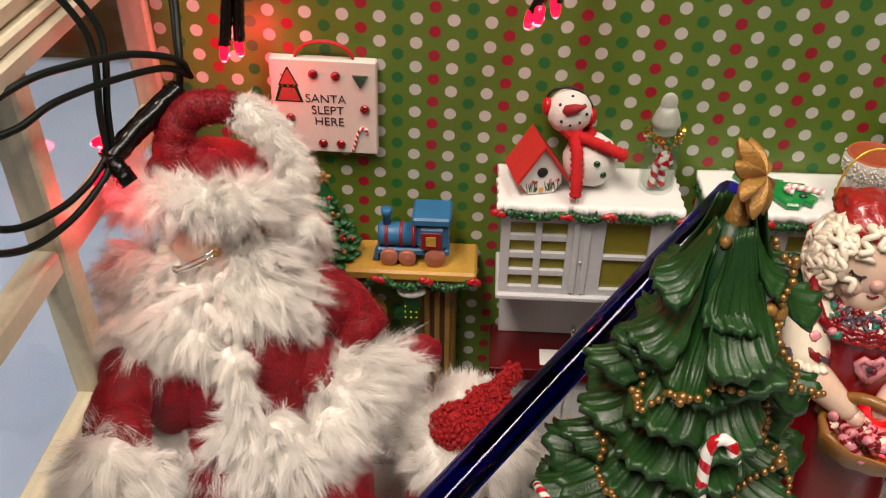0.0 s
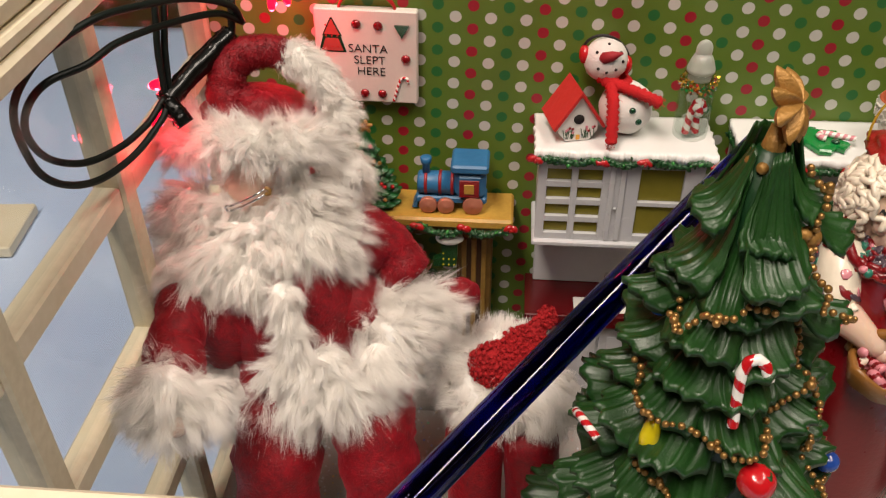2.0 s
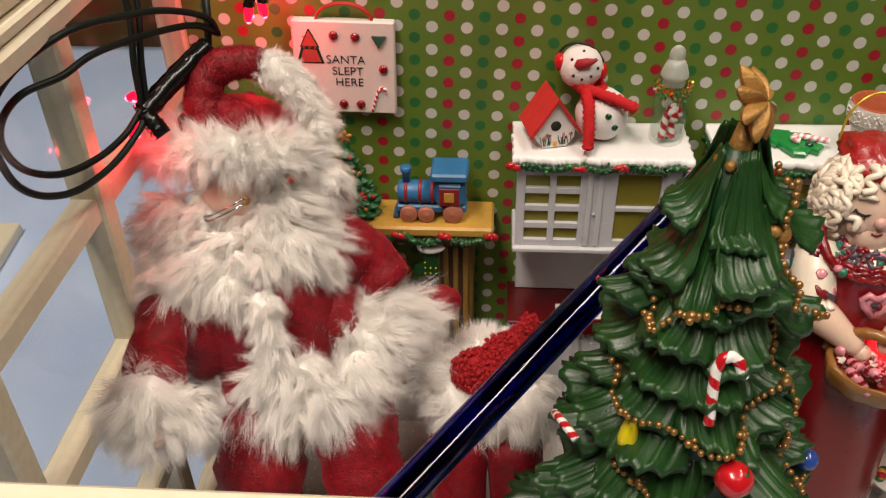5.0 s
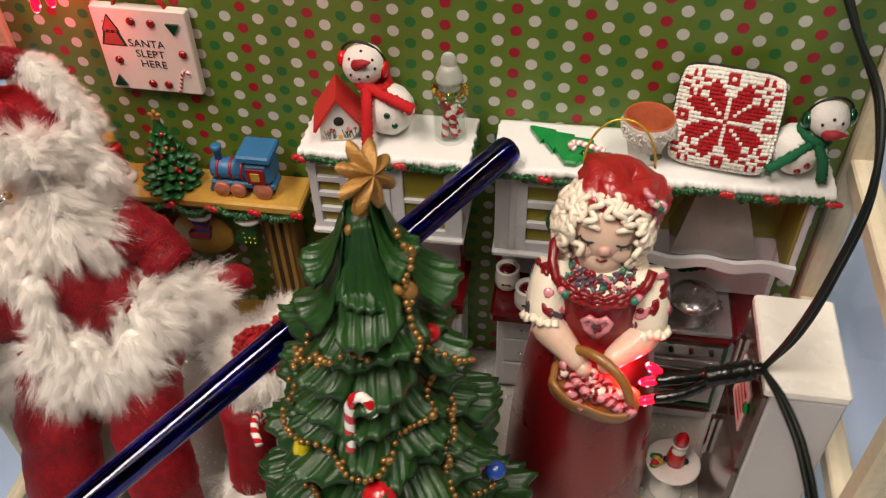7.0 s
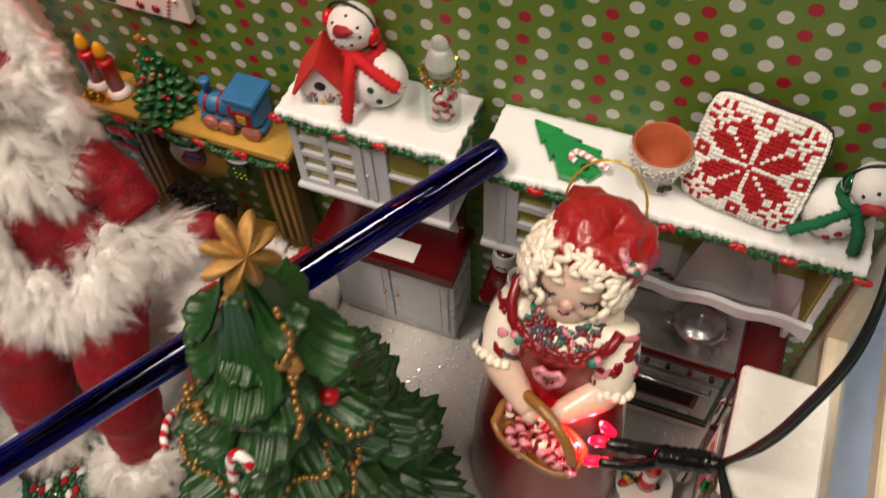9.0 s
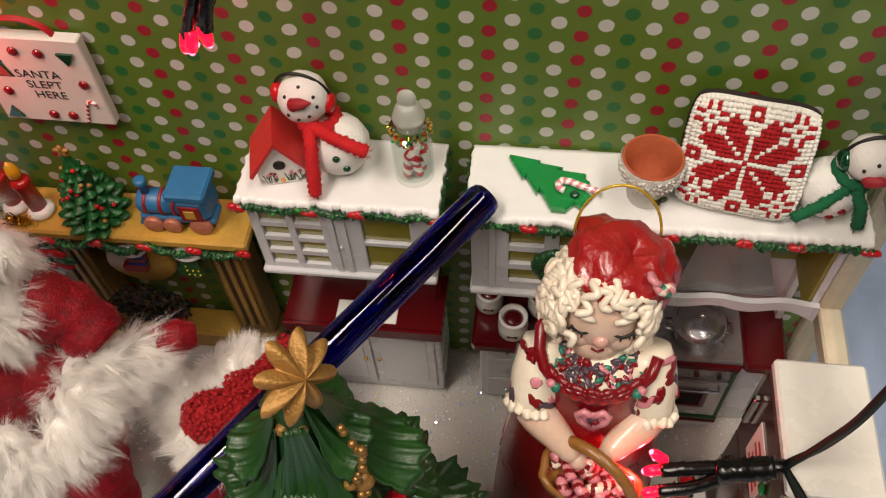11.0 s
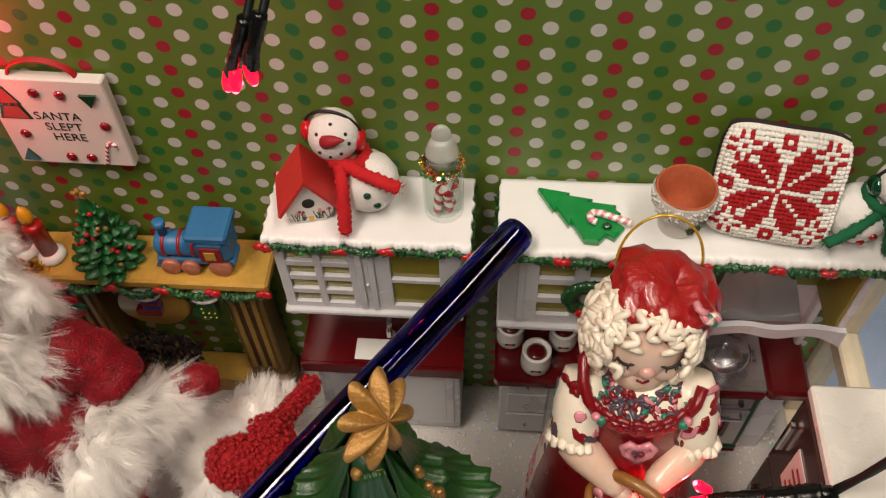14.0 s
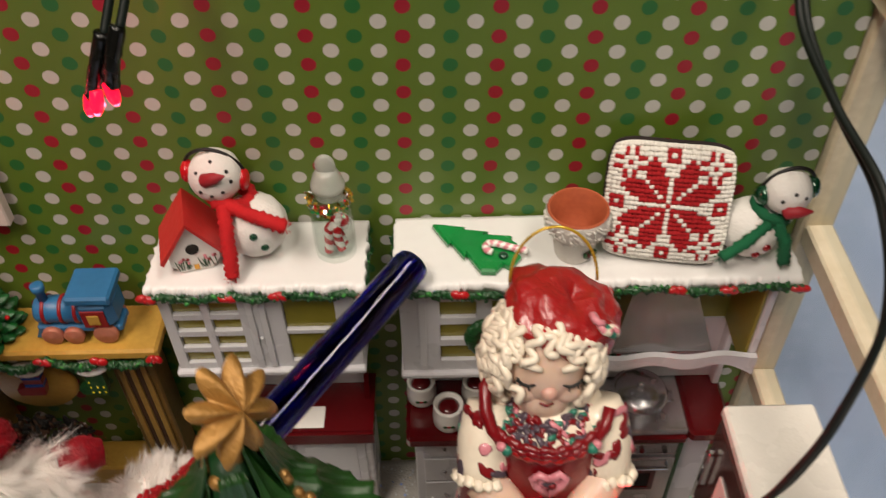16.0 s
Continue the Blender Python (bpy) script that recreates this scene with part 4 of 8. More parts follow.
def fireplace():
    x0, x1 = -0.2230, -0.1045
    zb = 0.012
    f = thing("fireplace", "ochre painted miniature fireplace with garland and stockings", "fireplace", ((x0 + x1) / 2, -0.012, zb))
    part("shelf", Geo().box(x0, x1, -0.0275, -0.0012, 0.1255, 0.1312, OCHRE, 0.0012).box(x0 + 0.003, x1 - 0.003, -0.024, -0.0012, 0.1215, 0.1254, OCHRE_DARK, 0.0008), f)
    for a, b in ((x0 + 0.0085, x0 + 0.027), (x1 - 0.0285, x1 - 0.0100)):
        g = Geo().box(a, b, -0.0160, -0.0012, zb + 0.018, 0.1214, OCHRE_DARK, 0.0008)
        leg = part("pilaster", g, f, "fluted ochre pilaster")
        for k in range(3):
            xa = a + 0.0026 + k * 0.0052
            part("flute", Geo().box(xa, xa + 0.0026, -0.0173, -0.0161, zb + 0.028, 0.112, OCHRE_MID, 0.0006), leg)
            if k < 2:
                part("groove", Geo().box(xa + 0.0027, xa + 0.0051, -0.0164, -0.0161, zb + 0.028, 0.112, BARK, 0.0001), leg, "dark groove")
        part("plinth", Geo().box(a - 0.002, b + 0.002, -0.0190, -0.0012, zb, zb + 0.0178, OCHRE_DARK, 0.001).box(a + 0.002, b - 0.002, -0.0198, -0.0191, zb + 0.004, zb + 0.014, OCHRE, 0.0005), leg)
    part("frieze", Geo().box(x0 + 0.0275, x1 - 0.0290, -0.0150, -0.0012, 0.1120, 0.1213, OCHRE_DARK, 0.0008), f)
    md = Geo().lathe([(0.0, -0.0024), (0.0100, -0.0024), (0.0128, -0.0016), (0.0150, -0.0020), (0.0160, 0.0), (0.0150, 0.0022), (0.0, 0.0022)], OCHRE, pose(-0.1665, -0.0185, 0.0985, 90, 0, 0) @ Matrix.Diagonal((1.1, 0.92, 1, 1)), seg=40, closed=False, wobble=0.02)
    part("medallion", md, f, "oval ochre medallion below the mantel")
    part("hearth", Geo().box(x0 + 0.0292, x1 - 0.0307, -0.0180, -0.0012, zb, zb + 0.0150, OCHRE, 0.0012), f)
    wr = Geo()
    rng = random.Random(6)
    for i in range(260):
        a = rng.uniform(0, 2 * math.pi)
        d = rng.gauss(0.75, 0.14)
        m = pose(-0.1710 + 0.0215 * d * math.cos(a), -0.0245 + rng.uniform(-0.003, 0.004), 0.0660 + 0.0125 * d * math.sin(a), rng.uniform(0, 360), rng.uniform(0, 360), rng.uniform(0, 360))
        wr.ball((0, 0, 0), (0.0030, 0.0009, 0.0012), BARK if i % 3 == 0 else SOOT, m, seg=6, rings=4)
    tagged(part("dark_wreath", wr, f, "dark bristly wreath hanging in the fireplace opening"), kind="stuff")
    garland(x0 + 0.002, x1 - 0.001, -0.0288, 0.1275, 24, f, None, 11, 0.0045, 5)
    # stockings
    for sx, c1, c2 in ((-0.163, TRAIN_RED, BLUE_GLOSS), (-0.136, LEAF, LEAF)):
        s = Geo()
        s.prism([(sx - 0.004, 0.0), (sx + 0.004, 0.0), (sx + 0.004, -0.011), (sx + 0.003, -0.016), (sx - 0.008, -0.016), (sx - 0.0085, -0.012), (sx - 0.004, -0.010)], -0.0262, -0.0225, c1, pose(0, 0, 0.1165))
        if c2 is not c1:
            for k in range(2):
                s.box(sx - 0.0042, sx + 0.0042, -0.0265, -0.0222, 0.1065 + 0.005 * k, 0.1085 + 0.005 * k, c2, 0.0003)
        st = part("stocking", s, f, "red and blue striped stocking" if c2 is not c1 else "green spotted stocking")
        part("cuff", Geo().ball((sx, -0.0250, 0.1178), (0.0072, 0.0042, 0.0030), WHITE_GLOSS, seg=18, rings=10, rough=0.1, freq=300), st, "white stocking cuff")
        if c2 is c1:
            for k in range(7):
                part("spot", Geo().ball((sx - 0.003 + 0.0027 * (k % 3), -0.0263, 0.102 + 0.0035 * (k // 3)), 0.0005, YELLOW_GLOSS, seg=6, rings=4), st)
    # poinsettia bow at the far end
    bw = Geo()
    for i in range(6):
        a = i * 1.05
        bw.ball((x0 + 0.022 + 0.006 * math.cos(a), -0.030, 0.112 + 0.006 * math.sin(a)), (0.0055, 0.0016, 0.0032), BERRY if i % 3 else LEAF, pose(0, 0, 0), seg=8, rings=6, rough=0.3, freq=300)
    tagged(part("poinsettia", bw, f, "dark red painted poinsettia"), kind="stuff")
    return f


fireplace()
solo("snow_pad", Geo().grid(lambda u, v: (-0.225 + 0.13 * u, -0.034 + 0.0325 * v, 0.0118 - 0.010 * max(0, 0.25 - v) * 4 * max(0.2, 1 - v) + 0.0006 * noise.noise((u * 14, v * 8, 0)) * (v > 0.3)), 50, 16, FELT, thick=0.0105), "white batting snow pad under the fireplace", "snow pad")


def fridge():
    x0, x1, y0, y1, zt = 0.1150, 0.1478, -0.1215, -0.0705, 0.1462
    f = thing("refrigerator", "miniature refrigerator with pearly white top and dark shiny front", "refrigerator", ((x0 + x1) / 2, (y0 + y1) / 2, 0.0))
    part("body", Geo().box(x0 + 0.003, x1, y0, y1, 0.0008, zt - 0.006, RESIN_SHADE, 0.0012), f)
    part("top", Geo().box(x0, x1 + 0.0005, y0 - 0.0005, y1 + 0.0005, zt - 0.0058, zt, PEARL_TOP, 0.0012), f, "pearly white top")
    for z0, z1 in ((0.004, 0.083), (0.085, zt - 0.0075)):
        d = part("door", Geo().box(x0, x0 + 0.0028, y0 + 0.001, y1 - 0.001, z0, z1, DARK_SIDE, 0.001), f, "dark shiny door")
        part("handle", Geo().box(x0 - 0.003, x0 - 0.0001, y1 - 0.008, y1 - 0.005, z0 + (z1 - z0) * 0.35, z0 + (z1 - z0) * 0.75, CHROME, 0.001), d, "chrome handle")
    n = part("note", Geo().box(x0 - 0.0006, x0 - 0.0001, y0 + 0.012, y1 - 0.016, 0.098, 0.124, HOUSE_WHITE, 0.0001), f, "white paper note")
    for i in range(4):
        part("writing", Geo().box(x0 - 0.0009, x0 - 0.0007, y0 + 0.015, y1 - 0.020 - 0.002 * (i % 2), 0.102 + i * 0.0052, 0.1038 + i * 0.0052, BERRY, 0.00005), n, "red unreadable writing")
    part("magnet", Geo().ball((x0 - 0.001, y0 + 0.011, 0.117), (0.0012, 0.0028, 0.0032), FELT_GREEN, seg=10, rings=8, rough=0.3, freq=500), f, "green holly magnet")


fridge()

# ---- the glass rod ----
tip, way = Vector((0.0045, -0.0330, 0.1870)), Vector((-0.642, -0.719, -0.266)).normalized()
rod = thing("glass_rod", "cobalt blue glass tube resting on the snowy roof", "glass rod", (-0.1, -0.14, 0.14))
q = way.to_track_quat("Z", "Y").to_matrix().to_4x4()
prof = [(0.0036, 0.0), (0.0050, 0.0003), (0.0062, 0.0015), (0.0068, 0.0038)] + [(0.0068, 0.0038 + 0.34 * i / 12) for i in range(1, 13)] + [(0.0046, 0.3438), (0.0046, 0.33)] + [(0.0046, 0.33 - 0.3255 * i / 12) for i in range(1, 13)] + [(0.0036, 0.0)]
part("tube", Geo().lathe(prof, COBALT, Matrix.Translation(tip) @ q, seg=40, closed=False), rod)


# ---- things on the roofs ----
def birdhouse():
    at = pose(-0.0795, -0.0185, 0.1778, 0, 0, 14)
    b = thing("birdhouse", "tiny white birdhouse with red roof and painted flowers", "birdhouse", (-0.0795, -0.0185, 0.1778))
    face = [(-0.0055, 0.0), (0.0055, 0.0), (0.009, 0.0045), (0.009, 0.0095), (0.0, 0.0225), (-0.009, 0.0095), (-0.009, 0.0045)]
    part("body", Geo().prism(face, -0.0085, 0.0085, HOUSE_WHITE, at), b)
    for s in (-1, 1):
        slope = [(s * 0.0, 0.0247), (s * 0.0122, 0.0073), (s * 0.0111, 0.0063), (s * 0.0, 0.0228)]
        part("roof_board", Geo().prism(slope, -0.0105, 0.0105, ROOF_RED, at), b, "red painted roof board")
    part("entrance", Geo().lathe([(0.0024, 0), (0.0024, 0.0004)], SOOT, at @ pose(0, -0.0085, 0.0108, 90), seg=20), b, "round black entrance hole")
    rng = random.Random(5)
    for s in (-1, 1):
        for i in range(9):
            x = s * rng.uniform(0.0018, 0.0078)
            h = rng.uniform(0.003, 0.0062)
            part("stem", Geo().tube([(x, -0.0087, 0.0012), (x + rng.uniform(-0.001, 0.001), -0.0088, h)], 0.00018, LEAF, at, seg=5), b, "painted green stem")
            if i % 2 == 0:
                part("blossom", Geo().ball((x + rng.uniform(-0.0008, 0.0008), -0.0088, h + 0.0006), (0.0007, 0.0003, 0.0007), TRAIN_RED if i % 4 else CLAY_PINK, at, seg=7, rings=5), b, "painted red blossom")
    part("perch_door", Geo().box(-0.0009, 0.0009, -0.0089, -0.0086, 0.0006, 0.003, FLAME, 0.0002, at), b, "ochre painted door")


birdhouse()


def snowman(name_label, head, r_head, belly, r_belly, scarf_paths, scarf, muff, button_spots, nose_dir, at, eyes):
    g = Geo()
    g.ball(belly, r_belly, FROST_BALL, seg=28, rings=18, rough=0.05, freq=300)
    g.ball(head, r_head, FROST_BALL, seg=28, rings=18, rough=0.04, freq=350)
    h = Vector(head)
    for e in eyes:
        d = Vector(e).normalized()
        g.ball(h + d * r_head * 0.99, 0.00075, INK, seg=8, rings=6)
    d = Vector(nose_dir[0]).normalized()
    side = Vector(nose_dir[1]).normalized()
    g.tube([h + d * r_head * 0.93 - side * 0.0042, h + d * (r_head + 0.0002) - side * 0.003, h + d * (r_head + 0.0010) + side * 0.001, h + d * (r_head + 0.0016) + side * 0.0052], [0.0012, 0.0026, 0.0021, 0.0004], NOSE_RED, seg=12)
    for s in (-1, 1):
        g.ball((head[0] + s * r_head * 0.98 + muff[1][0] * s, head[1], head[2] + muff[1][1] * s), (0.0026, 0.0042, 0.0042), muff[0], seg=14, rings=10, rough=0.1, freq=500)
    band = []
    for i in range(15):
        a = math.pi * i / 14
        band.append((head[0] + math.cos(a) * (r_head + 0.0008), head[1] + 0.001, head[2] + math.sin(a) * (r_head + 0.0008) + muff[1][1] * math.cos(a)))
    g.tube(band, 0.0007, INK, seg=8)
    for path, rad in scarf_paths:
        P = [Vector(p) for p in path]
        fine = []
        for a, b in zip(P, P[1:]):
            n = max(2, int((b - a).length / 0.0012))
            fine += [a.lerp(b, i / n) for i in range(n)]
        fine.append(P[-1])
        g.tube(fine, [rad * (1.15 if i % 2 else 0.9) for i in range(len(fine))], scarf, seg=10, knob=0.25)
        spots, norms = [], []
        rng = np.random.default_rng(8)
        for p in fine:
            for k in range(26):
                v = rng.normal(0, 1, 3)
                v /= np.linalg.norm(v)
                spots.append(np.array(p) + v * rad * 0.85)
                norms.append(v)
        g.fur(spots, norms, 0.0019, scarf, width=0.00017, seed=4)
    for c, m in button_spots:
        b = Vector(belly) + Vector(c).normalized() * r_belly
        g.ball(b, (0.0016, 0.0012, 0.0016), m, seg=12, rings=8)
    return solo("snowman_figurine", g, name_label, "snowman figurine")


ring = [(-0.063 + 0.0068 * math.cos(a), -0.0125 + 0.0068 * math.sin(a), 0.2025 - 0.003 * math.cos(a)) for a in np.linspace(0, 2 * math.pi, 13)]
snowman("white foam snowman with red scarf and earmuffs on the roof", (-0.0670, -0.0115, 0.2108), 0.0098, (-0.0560, -0.0148, 0.1893), 0.0122,
        [(ring, 0.0028), ([(-0.0645, -0.0195, 0.2030), (-0.0632, -0.0262, 0.1980), (-0.0630, -0.0310, 0.1880), (-0.0630, -0.0335, 0.1805)], 0.0025), ([(-0.0635, -0.0190, 0.2030), (-0.0545, -0.0230, 0.2015), (-0.0470, -0.0245, 0.1990), (-0.0425, -0.0245, 0.1965)], 0.0025)],
        CHENILLE_RED, (RED_GLOSS, (0.0, -0.0022)), [((0.15, -1, 0.35), GEM_GREEN), ((0.45, -1, -0.15), GEM_GREEN)], ((0.10, -0.78, 0.48), (1, -0.1, 0.35)), None,
        [(-0.45, -0.60, 0.58), (0.05, -0.40, 0.95), (0.6, -0.56, 0.60), (-0.40, -0.95, -0.05), (0.0, -1.0, -0.20), (0.42, -0.95, -0.08), (0.72, -0.68, 0.22)])
ring = [(0.1330 + 0.0060 * math.cos(a), -0.0215 + 0.0062 * math.sin(a), 0.1975 - 0.0022 * math.cos(a)) for a in np.linspace(0, 2 * math.pi, 13)]
snowman("white foam snowman with green scarf and earmuffs on the roof", (0.1368, -0.0215, 0.2062), 0.0086, (0.1275, -0.0212, 0.1888), 0.0112,
        [(ring, 0.0020), ([(0.131, -0.0280, 0.1965), (0.122, -0.0330, 0.1915), (0.1145, -0.0345, 0.1860)], 0.0020), ([(0.134, -0.0275, 0.1965), (0.1375, -0.0310, 0.190), (0.1385, -0.0325, 0.1815)], 0.0022)],
        CHENILLE_GREEN, (GEM_GREEN, (0.0, 0.0018)), [((0.35, -1, -0.1), GEM_RED), ((0.05, -1, -0.45), GEM_RED)], ((0.15, -1, -0.25), (1, -0.1, 0.3)), None,
        [(-0.45, -0.85, 0.15), (0.45, -0.85, 0.3), (0.0, -0.85, 0.5), (-0.3, -0.85, -0.35)])


def cane(g, pts, r, turns, m=None, a=None, b=None):
    """A striped bent stick along pts, added to g."""
    P = [Vector(p) for p in pts]
    fine = []
    for p, q in zip(P, P[1:]):
        k = max(6, int((q - p).length / 0.00035))
        fine += [p.lerp(q, i / k) for i in range(k)]
    fine.append(P[-1])
    g.tube(fine, r, a or WHITE_GLOSS, m, seg=22, stripe=b or RED_GLOSS, twist=turns / len(fine))


def candy_jar():
    x, y, z = -0.0262, -0.0185, 0.1778
    j = thing("candy_jar", "small glass vial of candy canes with frosted stopper and glitter band", "jar", (x, y, z))
    at = pose(x, y, z)
    prof = [(0.0, 0.0), (0.0066, 0.0), (0.0077, 0.001), (0.0078, 0.003), (0.0078, 0.022), (0.0074, 0.025), (0.0062, 0.0275), (0.0062, 0.031), (0.0066, 0.0318), (0.0054, 0.0318), (0.0054, 0.0275), (0.0066, 0.0245), (0.0070, 0.022), (0.0070, 0.0032), (0.0060, 0.0020), (0.0, 0.0020)]
    v = part("vial", Geo().lathe(prof, CLEAR, at, seg=36, closed=False), j, "clear glass vial")
    v.visible_shadow = False
    s = Geo().lathe([(0.0050, 0.0285), (0.0053, 0.032), (0.0061, 0.0324), (0.0061, 0.0338), (0.0056, 0.0352), (0.0050, 0.0372), (0.0040, 0.0392), (0.0026, 0.0402)], FROSTED, at, seg=28)
    part("stopper", s, j, "frosted plastic stopper")
    part("stopper_tab", Geo().ball((x, y, z + 0.0420), (0.0036, 0.0020, 0.0046), FROSTED, seg=22, rings=14), j, "frosted rounded tab")
    rng = random.Random(2)
    gl = Geo()
    for i in range(260):
        a, h = rng.uniform(0, 2 * math.pi), rng.gauss(0.0268, 0.0013)
        rr = 0.0066 + rng.uniform(0.0003, 0.0016)
        m = at @ pose(rr * math.cos(a), rr * math.sin(a), h, rng.uniform(0, 360), rng.uniform(0, 360), rng.uniform(0, 360))
        gl.box(-0.0006, 0.0006, -0.0006, 0.0006, -0.00008, 0.00008, rng.choice([TINSEL, TINSEL, GOLD_WIRE, RED_GLOSS, FELT_GREEN, CHROME]), 0.00003, m)
    tagged(part("glitter_band", gl, j, "gold glitter band"), kind="stuff")
    for dx, dy, lean in ((-0.0025, -0.002, 6), (0.0022, -0.0012, -8), (0.0, 0.0022, 3), (0.003, 0.002, -14)):
        m = at @ pose(dx, dy, 0.0024, 0, lean, dx * 9000)
        g = Geo()
        cane(g, [(0, 0, 0), (0, 0, 0.012)] + [(0.0018 - 0.0018 * math.cos(radians(k)), 0, 0.012 + 0.0018 * math.sin(radians(k))) for k in (45, 90, 135, 180)] + [(0.0036, 0, 0.0105)], 0.0017, 4, m)
        part("candy_cane", g, j, "red and white candy cane")


candy_jar()


def craft_tree():
    t = thing("flat_craft_tree", "flat glossy green craft tree lying on the snowy roof", "tree ornament", (0.028, -0.02, 0.178))
    a, b = Vector((0.0105, -0.0075, 0)), Vector((0.0395, -0.0275, 0))
    ax = (b - a).normalized()
    sd = Vector((-ax.y, ax.x, 0))
    pts = [(0.0, 0.0005), (0.011, 0.0055), (0.010, 0.0035), (0.020, 0.0082), (0.0185, 0.0055), (0.029, 0.0110), (0.030, 0.0092), (0.0325, 0.0088), (0.034, 0.0035), (0.0375, 0.0035), (0.0375, -0.0035), (0.034, -0.0035), (0.0335, -0.0085), (0.031, -0.0100), (0.029, -0.0112), (0.0185, -0.0058), (0.020, -0.0085), (0.010, -0.0038), (0.011, -0.0060), (0.0, -0.0005)]
    o = []
    for s, w in pts:
        p = a + ax * s + sd * w
        o.append((p.x, p.y))
    n = len(o)
    area = sum(o[i][0] * o[(i + 1) % n][1] - o[(i + 1) % n][0] * o[i][1] for i in range(n))
    if area < 0:
        o = o[::-1]
    inner = []
    cx, cy = sum(p[0] for p in o) / n, sum(p[1] for p in o) / n
    for x, y in o:
        inner.append((cx + (x - cx) * 0.93, cy + (y - cy) * 0.93))
    verts = [(x, y, 0.1783) for x, y in o] + [(x, y, 0.1800) for x, y in o] + [(x, y, 0.1808) for x, y in inner]
    faces = [tuple(range(n - 1, -1, -1))] + [(i, (i + 1) % n, (i + 1) % n + n, i + n) for i in range(n)] + [(i + n, (i + 1) % n + n, (i + 1) % n + 2 * n, i + 2 * n) for i in range(n)] + [tuple(range(2 * n, 3 * n))]
    part("tree_shape", Geo().add(verts, faces, FELT_GREEN, smooth=False), t)
    g = Geo()
    cane(g, [(0.0455, -0.0250, 0.1822), (0.0385, -0.0225, 0.1822), (0.0345, -0.0208, 0.1822), (0.0315, -0.0205, 0.1822), (0.0300, -0.0222, 0.1822), (0.0305, -0.0243, 0.1822), (0.0325, -0.0252, 0.1822)], 0.0014, 7, b=CLAY_PINK)
    part("candy_cane", g, t, "pink and white candy cane")
    part("gem", Geo().ball((0.0365, -0.0262, 0.1812), (0.002, 0.002, 0.0012), GEM_GREEN, seg=10, rings=6), t)


craft_tree()


def flower_pot():
    x, y, z = 0.0632, -0.0218, 0.1781
    p = thing("flower_pot", "small terracotta pot coated in rough white snow paste", "flower pot", (x, y, z))
    at = pose(x, y, z) @ Matrix.Diagonal((0.87, 0.87, 1.14, 1))
    body = Geo().lathe([(0.0, 0.0), (0.0078, 0.0), (0.0082, 0.0006), (0.0103, 0.0118), (0.0120, 0.0120), (0.0128, 0.0128), (0.0132, 0.0185), (0.0130, 0.0194)], GRIT, at, seg=44, closed=False, wobble=0.02)
    grit = random.Random(9)
    for i in range(420):
        a, h = grit.uniform(0, 6.28), grit.uniform(0.0095, 0.0182)
        rr = (float(np.interp(h, [0.0122, 0.0128, 0.0185], [0.0120, 0.0129, 0.0133])) if h > 0.0122 else 0.0103) + grit.uniform(0.0002, 0.0006)
        body.ball((rr * math.cos(a), rr * math.sin(a), h), grit.uniform(0.0003, 0.0006), GRIT, at, seg=6, rings=4)
    part("coating", body, p, "rough white snow paste")
    part("pot", Geo().lathe([(0.0129, 0.0193), (0.0124, 0.0200), (0.0117, 0.0196), (0.0106, 0.0132), (0.0088, 0.0112), (0.0070, 0.003), (0.0, 0.0028)], TERRA, at, seg=40, closed=False), p, "terracotta inside")
    rng = random.Random(4)
    for i in range(5):
        a = -1.2 + 0.14 * i
        part("painted_dab", Geo().ball((x + 0.0086 * math.cos(a), y + 0.0086 * math.sin(a), z + 0.0065 + rng.uniform(-0.002, 0.002)), (0.001, 0.001, 0.0014), MAROON if i % 2 else LEAF, seg=7, rings=5), p)


flower_pot()


